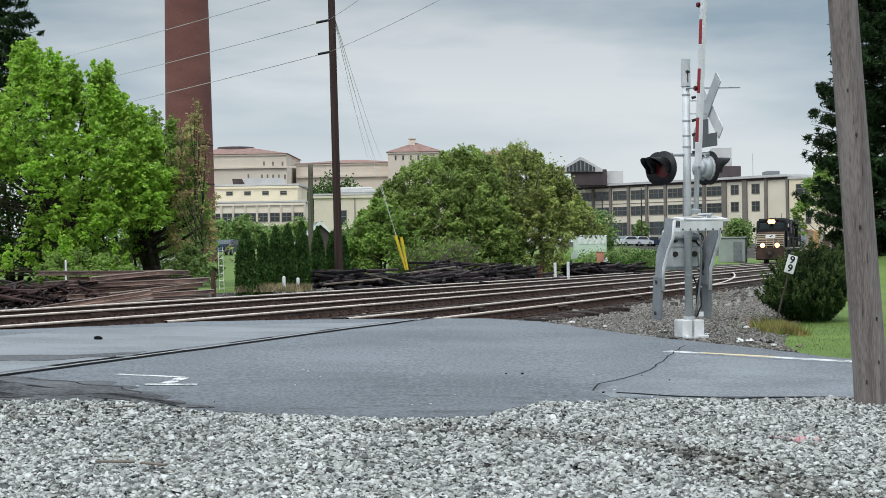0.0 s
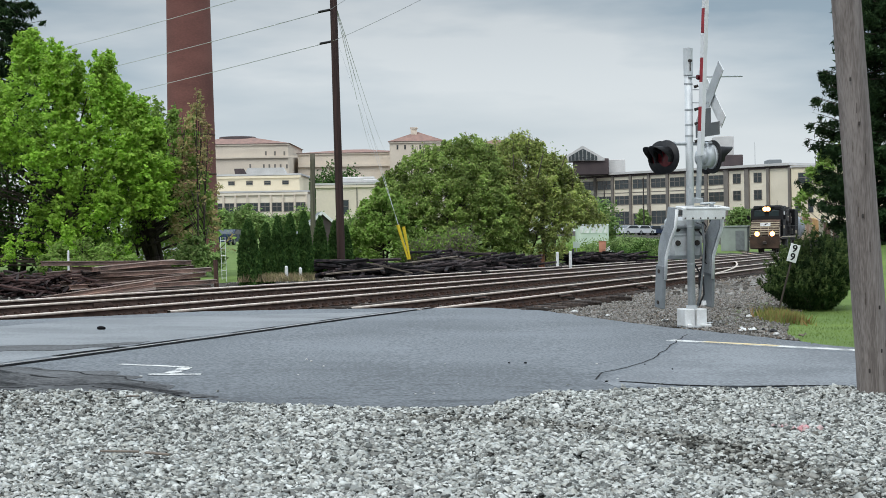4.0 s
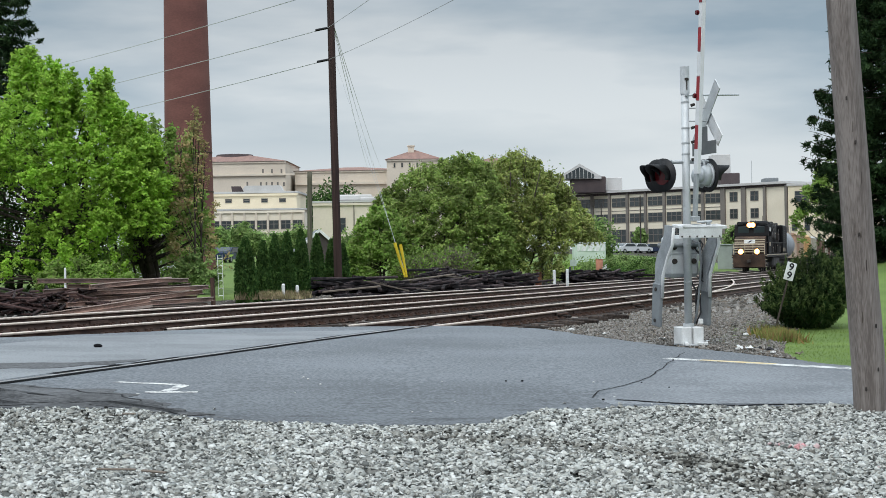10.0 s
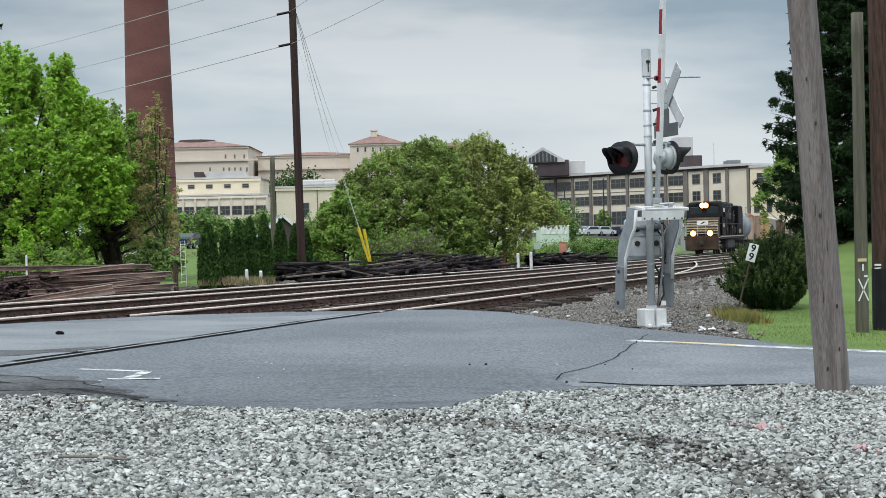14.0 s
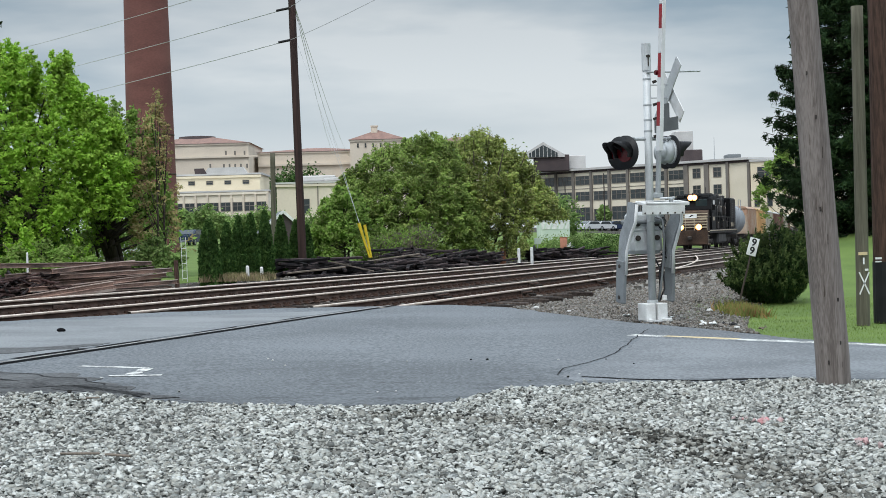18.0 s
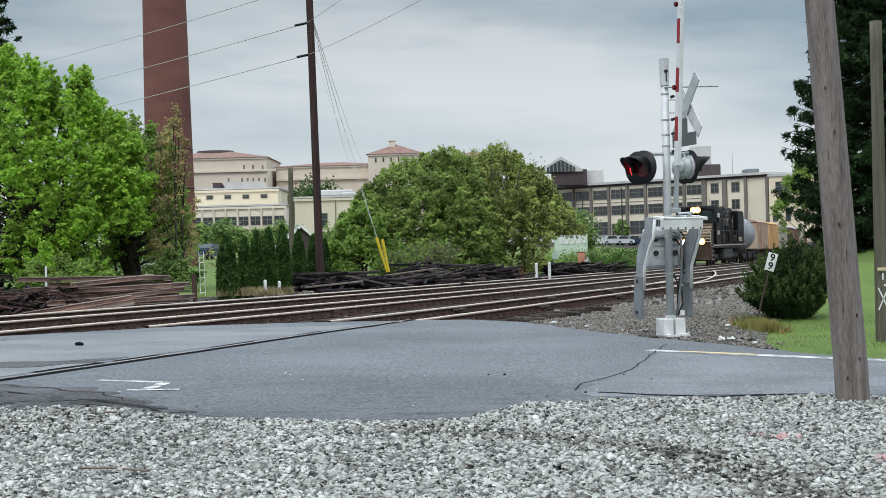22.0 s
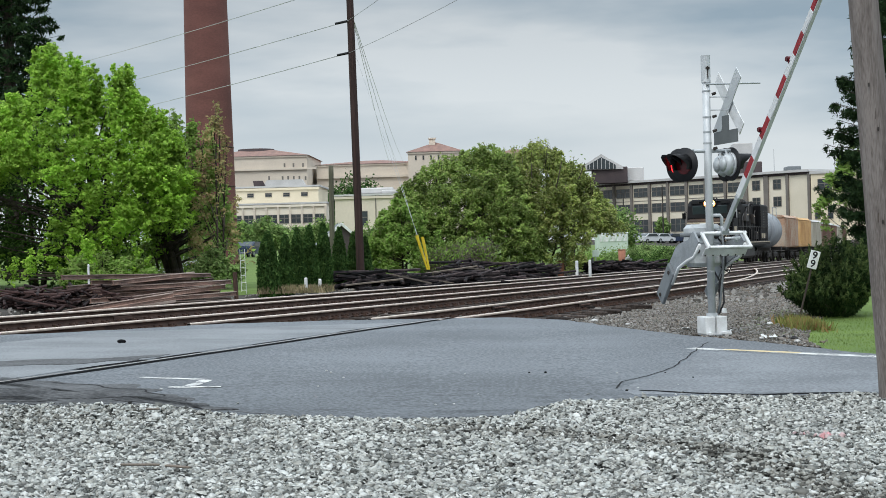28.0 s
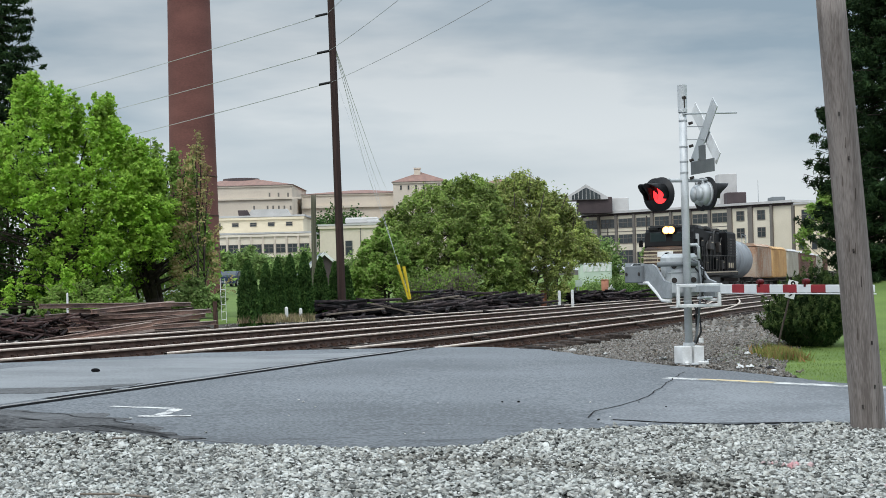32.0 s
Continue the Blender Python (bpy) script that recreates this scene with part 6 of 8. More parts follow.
def pile(name, label, a, b, count, layers, half, lengths, material, piece_name, messy, thick=0.15):
    p = thing(name, pose(0, 0, 0), label, "pile of timber")
    meshes = [piece(piece_name, L, thick, thick * 0.8, material) for L in lengths]
    a, b = Vector(a), Vector(b)
    head = math.degrees(math.atan2(b.y - a.y, b.x - a.x))
    for i in range(count):
        t = random.random()
        lay = int(layers * random.random() ** 1.4)
        c = a.lerp(b, 0.06 + 0.88 * t)
        side = random.uniform(-half, half) * (1 - 0.6 * lay / layers)
        x = c.x - math.sin(radians(head)) * side
        y = c.y + math.cos(radians(head)) * side
        o = new(piece_name, meshes[i % len(meshes)])
        o.parent = p
        z = on(x, y)[2] + thick * 0.45 + lay * thick * 0.85
        o.matrix_basis = pose(x, y, z, random.uniform(-6, 6), random.uniform(-messy, messy) * 0.42, head + random.gauss(0, messy * (3.0 if i % 5 == 0 else 1.0)))
    return p


def rail_piece(L):
    """A length of old rail lying along x."""
    bm = bmesh.new()
    a = [bm.verts.new((-L / 2, y_ * 0.85, z_ * 0.66 + 0.06)) for y_, z_ in RAIL]
    b = [bm.verts.new((L / 2, y_ * 0.85, z_ * 0.66 + 0.06)) for y_, z_ in RAIL]
    n = len(RAIL)
    for k in range(n):
        bm.faces.new((a[k], b[k], b[(k + 1) % n], a[(k + 1) % n]))
    bm.faces.new(a)
    bm.faces.new(b[::-1])
    bmesh.ops.recalc_face_normals(bm, faces=bm.faces)
    me = bpy.data.meshes.new("old_rail")
    bm.to_mesh(me)
    bm.free()
    me.materials.append(M_OLDRAIL)
    me.materials.append(M_OLDHEAD)
    for f in me.polygons:
        if f.center.z > 0.035:
            f.material_index = 1
    return me


def rail_stack():
    """Old rails piled along the track, upright, on their sides and askew."""
    p = thing("rail_pile", pose(0, 0, 0), "stack of long rusty brown rails beside the track", "pile of rails")
    meshes = {L: rail_piece(L) for L in (7.4, 6.6, 5.2, 3.4, 1.9)}
    mid, head = Vector((-9.36, 41.3, 0)), 72.4
    along, across = Vector((math.cos(radians(head)), math.sin(radians(head)), 0)), Vector((-math.sin(radians(head)), math.cos(radians(head)), 0))

    def lay(L, f, g, h, yaw=0.0, pitch=0.0, roll=0.0):
        q = mid + along * f + across * g
        o = new("old_rail", meshes[L])
        o.parent = p
        o.matrix_basis = pose(q.x, q.y, on(q.x, q.y)[2] + h, roll, pitch, head + yaw)

    for layer in range(4):
        n = 8 - layer
        for k in range(n):
            if layer > 1 and k % 3 == 1:
                continue
            L = (7.4, 6.6, 5.2, 6.6)[(k + layer * 3) % 4]
            g = (k - (n - 1) / 2) * 0.22 + random.uniform(-0.07, 0.07)
            lay(L, (7.2 - L) / 2 + random.uniform(-0.22, 0.22), g, 0.09 + 0.128 * layer + random.uniform(0, 0.035), random.gauss(0, 1.1 + 0.8 * layer), random.gauss(0, 0.5 + 0.15 * layer), random.choice((0, 0, 0, 180, 100)))
    # loose ones: leaning over the near side and lying across the top
    for L, f, g, h, yaw, pitch, roll in ((3.4, -3.1, -1.05, 0.34, -21, -5, 0), (3.4, -3.3, -1.25, 0.22, -19, -4, 90), (5.2, 0.2, -0.2, 0.63, 6, -1.2, 0), (6.6, 0.1, 0.1, 0.65, -4, 1.0, 0), (3.4, -2.2, 0.3, 0.67, 9, 1, 0), (1.9, -1.2, -1.2, 0.12, -30, 0, 0), (5.2, -0.4, -1.1, 0.14, 3, 0, 0), (3.4, 0.6, -1.0, 0.22, -6, 1, 0)):
        lay(L, f, g, h, yaw, pitch, roll)


rail_stack()
pile("scrap_heap", "tangled heap of short dark rusted track scrap", (-11.5, 35.6, 0), (-9.6, 39.4, 0), 230, 9, 0.7, (0.3, 0.6, 1.2), M_TANGLE, "scrap_iron", 34, 0.062)
pile("tie_pile", "untidy heap of dark discarded railway ties", (-5.63, 53, 0), (-0.58, 63, 0), 185, 6, 1.1, (2.5, 2.6, 2.2, 1.4), M_OLDTIE, "old_tie", 15, 0.118)
pile("tie_pile", "untidy heap of dark discarded railway ties", (-2.12, 63, 0), (2.66, 74, 0), 215, 8, 1.3, (2.5, 2.6, 2.2, 1.4), M_OLDTIE, "old_tie", 15, 0.118)
pile("tie_pile", "low heap of dark discarded railway ties", (4.84, 84, 0), (9.71, 93, 0), 140, 7, 1.0, (2.5, 2.6, 2.2), M_OLDTIE, "old_tie", 21, 0.13)

for bearing, dd, zz, L, yaw, tl_ in ((655, 58, 0.50, 2.4, 35, 9), (628, 56, 0.55, 1.8, 40, 12), (700, 62, 0.72, 2.2, 22, -6), (742, 63, 0.80, 1.6, 60, 4), (560, 53, 0.50, 2.2, 25, -4)):
    x_ = (bearing - 784) / 2780 * dd
    bm = bmesh.new()
    box(bm, 0, 0, 0, L, 0.16, 0.05, 0.006)
    o = part("plank", bm, M_TWIG)
    o.matrix_basis = pose(x_, dd, on(x_, dd)[2] + zz, 3, tl_, yaw)
    tagged(o, "weathered pale plank lying on the dark ties", "plank", "planks on the heap")
# small marker posts along the far track
for bearing, rise, top, dd in ((922, 487, 461, 74), (945, 487, 460, 75), (441, 515, 489, 48), (466, 515, 493, 49), (52, 505, 462, 42), (1013, 478, 453, 92)):
    f_ = on((bearing - 784) / 2780 * dd, dd)
    h = (rise - top) / 2780 * dd + 0.29
    bm = bmesh.new()
    r_ = 0.075 if dd > 60 else 0.03 if bearing < 100 else 0.055
    cyl(bm, (0, 0, -0.05), (0, 0, h), r_, r_ * 0.94, 12)
    cyl(bm, (0, 0, h), (0, 0, h + 0.03), r_ * 0.94, r_ * 0.4, 12)
    o = part("marker_post", bm, M_WHITE)
    o.location = f_
    tagged(o, "short white marker post beside the track", "post", "white marker posts")
for bearing, dd, h, r in ((894, 77, 0.92, 0.17), (1002, 92, 1.27, 0.22)):
    bm = bmesh.new()
    cyl(bm, (0, 0, 0), (0, 0, h), r * 0.85, r, 16)
    cyl(bm, (0, 0, h), (0, 0, h + 0.05), r * 1.06, r * 1.06, 16)
    o = part("orange_drum", bm, M_ORANGE, None, "", True)
    o.location = on((bearing - 784) / 2780 * dd, dd)
    tagged(o, "faded orange drum beside the track", "drum")
# white lattice stand beside the chimney foot
st = thing("lattice_stand", Matrix.Translation(on(-7.67, 47.00)), "narrow white metal lattice stand", "stand")
hh = 1.49 - on(-7.67, 47.00)[2]
for a, b in (((-0.07, 0), (-0.10, hh)), ((0.07, 0), (0.04, hh)), *[((-0.07 - 0.03 * k / 9, hh * (k + 0.5) / 6), (0.07 - 0.03 * k / 9, hh * (k + 0.5) / 6)) for k in range(6)]):
    bm = bmesh.new()
    cyl(bm, (a[0], 0, a[1]), (b[0], 0, b[1]), 0.008, 0.008, 6)
    part("bar", bm, M_WHITE, st)
bm = bmesh.new()
cyl(bm, (0, 0, -0.1), (-0.03, 0, 0.85), 0.07, 0.065, 10)
o = part("wooden_post", bm, M_POLE_BROWN)
o.location = on(-7.57, 45.00)
tagged(o, "short brown wooden post beside the timber pile", "post")

# ---------------------------------------------------------------- chimney
def chimney():
    f = (-20.04, 110.00, 0.49)
    base = on(f[0], f[1])
    top = Vector((-20.22, 110.00, 32.14)) - Vector(base)
    ch = thing("factory_chimney", Matrix.Translation(base), "tall tapering red-brown brick factory chimney", "chimney")
    bm = bmesh.new()
    prev = None
    for i in range(17):
        t = i / 16
        ring = [bm.verts.new((top.x * t + (1.76 - 0.42 * t) * math.cos(a), top.y * t + (1.76 - 0.42 * t) * math.sin(a), top.z * t)) for a in [2 * math.pi * k / 40 for k in range(40)]]
        if prev:
            for k in range(40):
                bm.faces.new((prev[k], prev[(k + 1) % 40], ring[(k + 1) % 40], ring[k]))
        prev = ring
    part("shaft", bm, M_BRICK, ch, "", True)
    for h in (3.3, 5.6, 8.35):
        t = h / top.z
        r = 1.78 - 0.42 * t
        bm = bmesh.new()
        cyl(bm, (top.x * t, top.y * t, h - 0.05), (top.x * t, top.y * t, h + 0.05), r, r, 40)
        part("iron_band", bm, M_RUST, ch, "rusted iron band", True)
    bm = bmesh.new()
    t = 0.98
    cyl(bm, (top.x * t, 0, top.z * t), (top.x, 0, top.z), 1.4, 1.45, 40)
    part("rim", bm, M_BRICK, ch)


chimney()


# ---------------------------------------------------------------- buildings
def windows_row(parent, xs_, z, w_, h, y, mullions=1, name="window"):
    for x in xs_:
        bm = bmesh.new()
        box(bm, x, y - 0.02, z, w_, 0.10, h)
        fr = part(name, bm, M_GLASS_DARK, parent)
        bm = bmesh.new()
        for k in range(mullions + 2):
            xx = x - w_ / 2 + w_ * k / (mullions + 1)
            box(bm, xx, y - 0.09, z, min(0.14, w_ * 0.12), 0.08, h + 0.1)
        for zz in (z - h / 2, z + h / 2, z + h * 0.08):
            box(bm, x, y - 0.09, zz, w_ + 0.1, 0.08, 0.12)
        part("window_frame", bm, M_PILASTER, fr)


def office():
    L, R_ = Vector((26.28, 410, 0)), Vector((71.24, 360, 0))
    ln = (R_ - L).length
    ang = math.degrees(math.atan2(R_.y - L.y, R_.x - L.x))
    z0 = 2.0
    top = 16.6
    b = thing("office_building", pose(L.x, L.y, z0, 0, 0, ang), "three-storey cream office block with dark window bands", "building")
    H_ = top - z0
    bm = bmesh.new()
    box(bm, ln / 2, 9, H_ / 2 - 1, ln, 18, H_ + 2)
    part("wall", bm, M_STUCCO, b)
    bm = bmesh.new()
    box(bm, ln / 2, 8.8, H_ + 0.15, ln + 0.8, 19.4, 0.55)
    part("roof", bm, M_ROOFPALE, b, "pale flat roof edge")
    bm = bmesh.new()
    box(bm, ln / 2, -0.1, H_ - 0.45, ln + 0.3, 0.3, 0.5)
    part("cornice", bm, M_DARKROOF, b, "dark band under the roof")
    bays = 11
    bw = ln / bays
    for i in range(bays + 1):
        bm = bmesh.new()
        box(bm, i * bw, -0.2, H_ / 2 - 1, 0.75 if i not in (8, 9) else 1.3, 0.5, H_ + 1.0)
        part("pilaster", bm, M_PILASTER, b)
    for i in range(bays):
        x = (i + 0.5) * bw
        for k, z in enumerate((H_ - 2.7, H_ - 6.7, H_ - 11.2)):
            hh_ = (2.2, 2.2, 3.2)[k]
            if i >= 8:
                if i < 10 and k < 2:
                    windows_row(b, [x], z + 0.1, 2.2, 2.2, 0)
                continue
            if k == 2 and i in (0, 3, 6):
                windows_row(b, [x], z - 1, 4.6, 4.2, 0, 3)
            else:
                windows_row(b, [x], z, 4.7, hh_, 0, 2)
            if k == 0:
                bm = bmesh.new()
                box(bm, x, -0.02, z - 2.1, bw - 1.0, 0.12, 0.14)
                part("string_course", bm, M_PILASTER, b)
    # plain wing
    w = thing("office_wing", pose(69.91, 352, 2.0, 0, 0, -12), "plain cream side wing with small windows", "building")
    Hw = 15.70 - 2.0
    bm = bmesh.new()
    box(bm, 10, 8, Hw / 2 - 1, 20, 16, Hw + 2)
    part("wall", bm, M_YELLOW_WALL, w)
    bm = bmesh.new()
    box(bm, 10, 8, Hw + 0.1, 20.6, 16.6, 0.4)
    part("roof", bm, M_ROOFPALE, w)
    windows_row(w, [1.3, 4.1, 6.9], 6.72 - 2.0, 1.1, 2.3, 0, 0)
    windows_row(w, [3.0], 13.17 - 2.0, 3.0, 2.4, 0, 1)
    # roof structures
    for nm, left_b, right_b, py0, py1, dd, m_, lab in (("roof_plant", 955, 1016, 297, 326, 400, M_DARKROOF, "dark brown rooftop plant room"), ("penthouse", 1204, 1236, 256, 310, 385, M_ROOFPALE, "pale grey stair tower on the roof"), ("roof_plant", 1218, 1252, 289, 312, 380, M_DARKROOF, "dark brown rooftop plant room"), ("roof_plant", 1297, 1320, 297, 308, 372, M_GREY, "grey rooftop ventilation unit"), ("roof_plant", 1012, 1045, 298, 322, 402, M_ROOFPALE, "pale rooftop unit with a dark window")):
        x0, x1 = (left_b - 784) / 2780 * dd, (right_b - 784) / 2780 * dd
        hz0 = 1.38 + (436 - 0.0227 * ((left_b + right_b) / 2 - 784) - py1) / 2780 * dd
        hz1 = 1.38 + (436 - 0.0227 * ((left_b + right_b) / 2 - 784) - py0) / 2780 * dd
        bm = bmesh.new()
        box(bm, 0, 0, 0, x1 - x0, 6, hz1 - hz0, 0.15)
        o = part(nm, bm, m_, b)
        o.parent = None
        o.matrix_basis = pose((x0 + x1) / 2, dd + 3, (hz0 + hz1) / 2)
        tagged(o, lab, "rooftop unit")
    gb = thing("glass_gable", pose(26.76, 404, 20.10), "white-framed glass gable on the roof", "skylight")
    bm = bmesh.new()
    prism(bm, [(-5.5, 0), (5.5, 0), (5.5, 0.6), (0, 3.9), (-5.5, 0.6)], 9)
    part("gable", bm, M_ROOFPALE, gb)
    bm = bmesh.new()
    prism(bm, [(-3.6, 0.1), (3.6, 0.1), (3.6, 1.1), (0, 3.1), (-3.6, 1.1)], 0.2, Matrix.Translation((0, -4.6, 0)))
    part("pane", bm, M_GLASS_DARK, gb)
    for k in range(-3, 4):
        bm = bmesh.new()
        box(bm, k * 1.0, -4.75, 1.5 - abs(k) * 0.25, 0.12, 0.1, 2.8 - abs(k) * 0.5)
        part("glazing_bar", bm, M_ROOFPALE, gb)
    bm = bmesh.new()
    cyl(bm, (0, 0, 0), (0, 0, 5.5), 0.10, 0.05, 6)
    o = part("flagpole", bm, M_GALV)
    o.location = (65.42, 372.00, 17.03)
    tagged(o, "thin bare pole standing on the roof", "pole")


office()


def hip(bm, w_, dp, h, over=0.6, ridge=0.4):
    a, b = w_ / 2 + over, dp / 2 + over
    r = max(0.2, a - b) if a > b else 0.2
    v = [bm.verts.new(p_) for p_ in ((-a, -b, 0), (a, -b, 0), (a, b, 0), (-a, b, 0), (-r, 0, h), (r, 0, h))]
    for f in ((0, 1, 5, 4), (1, 2, 5), (2, 3, 4, 5), (3, 0, 4), (3, 2, 1, 0)):
        bm.faces.new([v[i] for i in f])
    return bm


def block(name, left_b, right_b, eave, ridge, ground_z, dd, wall, roof_m, label, depth=18, rows=(), cat="building"):
    """A block seen face on at distance dd; rows: (height above ground, count, width, height)."""
    x0, x1 = (left_b - 784) / 2780 * dd, (right_b - 784) / 2780 * dd
    mid = (left_b + right_b) / 2
    hor = 436 - 0.0227 * (mid - 784)
    ze = 1.38 + (hor - eave) / 2780 * dd
    zr = 1.38 + (hor - ridge) / 2780 * (dd + (depth / 2 if roof_m is M_TERRACOTTA else 0))
    w_ = x1 - x0
    b = thing(name, pose((x0 + x1) / 2, dd, ground_z), label, cat)
    h = ze - ground_z
    bm = bmesh.new()
    box(bm, 0, depth / 2, h / 2 - 1, w_, depth, h + 2)
    part("wall", bm, wall, b)
    bm = bmesh.new()
    if roof_m is M_TERRACOTTA:
        hip(bm, w_, depth, zr - ze)
        bmesh.ops.translate(bm, vec=(0, depth / 2, h), verts=bm.verts)
    else:
        box(bm, 0, depth / 2, h + (zr - ze) / 2, w_ + 0.8, depth + 0.8, max(0.3, zr - ze))
    part("roof", bm, roof_m, b)
    bm = bmesh.new()
    box(bm, 0, -0.15, h - 0.35, w_ + 0.6, 0.4, 0.5)
    part("cornice", bm, wall, b)
    for z, cnt, ww, hh_, span in rows:
        windows_row(b, [(-span / 2 + span * (i + 0.5) / cnt) * w_ for i in range(cnt)], z - ground_z, ww, hh_, 0, 0 if ww < 1.6 else 1)
    return b, w_, h


def height_at(bearing, rise, dd):
    return 1.38 + (436 - 0.0227 * (bearing - 784) - rise) / 2780 * dd


G2 = 2.4
b, w_, h = block("stone_hall", 250, 449, 275, 261, G2, 500, M_STUCCO_PALE, M_TERRACOTTA, "large pale stone hall with a low clay tile roof", 40, ())
for py_, pxs in ((291, (409, 425, 442)), (314, (381, 405, 415, 425, 435, 446))):
    for px_ in pxs:
        bm = bmesh.new()
        box(bm, (px_ - 349.5) / 2780 * 500, -0.02, height_at(px_, py_, 500) - G2, 0.55, 0.12, 1.3)
        part("window", bm, M_PILASTER, b)
bm = bmesh.new()
box(bm, 3, -0.3, height_at(400, 298, 500) - G2, w_, 0.7, 0.6)
part("string_course", bm, M_STUCCO_PALE, b)
bm = bmesh.new()
cyl(bm, (-1, 18, h + 1.5), (-1, 18, h + 3.3), 6.5, 6, 20)
part("lantern", bm, M_DARKROOF, b)
b, w_, h = block("stone_hall", 466, 660, 289, 283.5, G2, 515, M_STUCCO_PALE, M_TERRACOTTA, "long pale stone wing with a tiled parapet roof", 30)
bm = bmesh.new()
box(bm, 0, -0.4, h - 4.2, w_, 0.9, 0.8)
part("string_course", bm, M_STUCCO_PALE, b)
b, w_, h = block("stone_tower", 629, 724, 268, 252, G2, 500, M_STUCCO_PALE, M_TERRACOTTA, "square pale stone tower with a clay tile hip roof", 17, ((height_at(650, 279, 500), 6, 0.5, 1.3, 0.85),))
bm = bmesh.new()
box(bm, -1.0, 7, h + 2.9, 2.0, 2.0, 3.6)
box(bm, -1.0, 7, h + 4.6, 2.4, 2.4, 0.4)
part("chimney", bm, M_STUCCO_PALE, b)
block("stone_hall", 772, 862, 277, 264, G2, 520, M_STUCCO_PALE, M_TERRACOTTA, "pale stone hall with a tiled roof behind the trees", 30)
low_b, low_w, low_h = block("low_building", 290, 468, 331, 328, G2, 360, M_YELLOW_WALL, M_ROOFPALE, "low pale yellow building with small clerestory openings", 20, ((height_at(380, 344, 360), 5, 1.4, 0.8, 0.9),))
bm = bmesh.new()
prism(bm, [(-0.5, 0), (9.5, 0), (8.6, 1.5), (0.6, 1.5)], 3.0, Matrix.Translation((-1.0, 2.2, low_h + 0.3)))
part("roof_monitor", bm, M_ROOFPALE, low_b, "pale sloping roof monitor")
bm = bmesh.new()
prism(bm, [(-3.4, 0), (-0.6, 0), (-1.4, 1.4), (-3.6, 1.4)], 0.4, Matrix.Translation((0.0, 0.8, low_h + 0.3)))
part("hatch", bm, M_DARKROOF, low_b, "dark open roof hatch")
b, w_, h = block("low_building", 290, 480, 361, 358, G2, 352, M_CREAM, M_ROOFPALE, "long low cream building with a dark window band", 14, ((height_at(390, 387, 352), 9, 2.1, 1.9, 1.0), (height_at(390, 408, 352), 9, 2.1, 1.4, 1.0)))
for i in range(10):
    bm = bmesh.new()
    box(bm, -w_ / 2 + w_ * i / 9, -0.2, h / 2 - 0.5, 0.4, 0.4, h)
    part("pilaster", bm, M_STUCCO_PALE, b)
b, w_, h = block("low_building", 497, 600, 346, 343, G2, 330, M_STUCCO_PALE, M_ROOFPALE, "plain cream building with a pale flat roof", 22, ((height_at(592, 385, 330), 1, 1.4, 3.0, 0.1),))
bm = bmesh.new()
box(bm, 2.5, -0.1, h / 2, 0.2, 0.2, h)
part("downpipe", bm, M_PILASTER, b)
bm = bmesh.new()
box(bm, 2.6, 4.0, h + 1.1, 7.0, 3.0, 1.3, 0.25)
box(bm, 5.5, 2.4, h + 0.8, 3.5, 1.2, 0.8, 0.2)
part("roof_duct", bm, M_ROOFPALE, b, "white roof ducts")


def shed():
    f = (-9.60, 95.00, 1.46)
    g0 = on(f[0], f[1])
    top = 2.96 - g0[2]
    h = thing("garden_shed", pose(*g0, 0, 0, 12), "small dark gabled shed with white roof edges", "shed")
    eave = top - 1.15
    bm = bmesh.new()
    prism(bm, [(-1.3, 0), (1.3, 0), (1.3, eave), (0, top - 0.08), (-1.3, eave)], 2.2)
    part("wall", bm, M_DARKROOF, h)
    for sx in (-1, 1):
        bm = bmesh.new()
        ang = math.atan2(top - eave, 1.3)
        box(bm, 0, 0, 0, 1.95, 2.5, 0.06, 0.01, Matrix.Translation((sx * 0.72, 0, (top + eave) / 2 - 0.04)) @ Matrix.Rotation(sx * ang, 4, "Y"))
        part("roof", bm, M_GREY, h)
        bm = bmesh.new()
        box(bm, 0, 0, 0, 1.95, 0.05, 0.16, 0.01, Matrix.Translation((sx * 0.72, -1.27, (top + eave) / 2 - 0.06)) @ Matrix.Rotation(sx * ang, 4, "Y"))
        part("fascia", bm, M_WHITE, h, "white fascia board")


shed()
for bearing, top, dd, w_ in ((520, 314, 420, 10), (548, 318, 420, 8)):
    broadleaf("distant_tree", ((bearing - 784) / 2780 * dd, dd, 2.6), height_at(bearing, top, dd) - 2.6, w_, 1, 90, 60, 0.36, M_LEAF_ARBOR, "dark green tree in front of the stone hall", 1, 1.0, 0)
for bearing, top, dd, w_ in ((370, 388, 190, 3.2), (395, 398, 170, 2.4), (440, 405, 150, 3.5), (480, 392, 150, 3.2), (330, 395, 210, 2.5), (1246, 383, 290, 5.0), (1000, 372, 160, 3.6), (1075, 388, 300, 2.2), (560, 400, 120, 3.2)):
    f_ = on((bearing - 784) / 2780 * dd, dd)
    broadleaf("distant_tree", f_, height_at(bearing, top, dd) - f_[2], w_, 0.4, 70, 40, 0.16 * dd / 160, M_LEAF_DULL, "small green tree on the far lawn", 1, w_ * 0.11, 0)

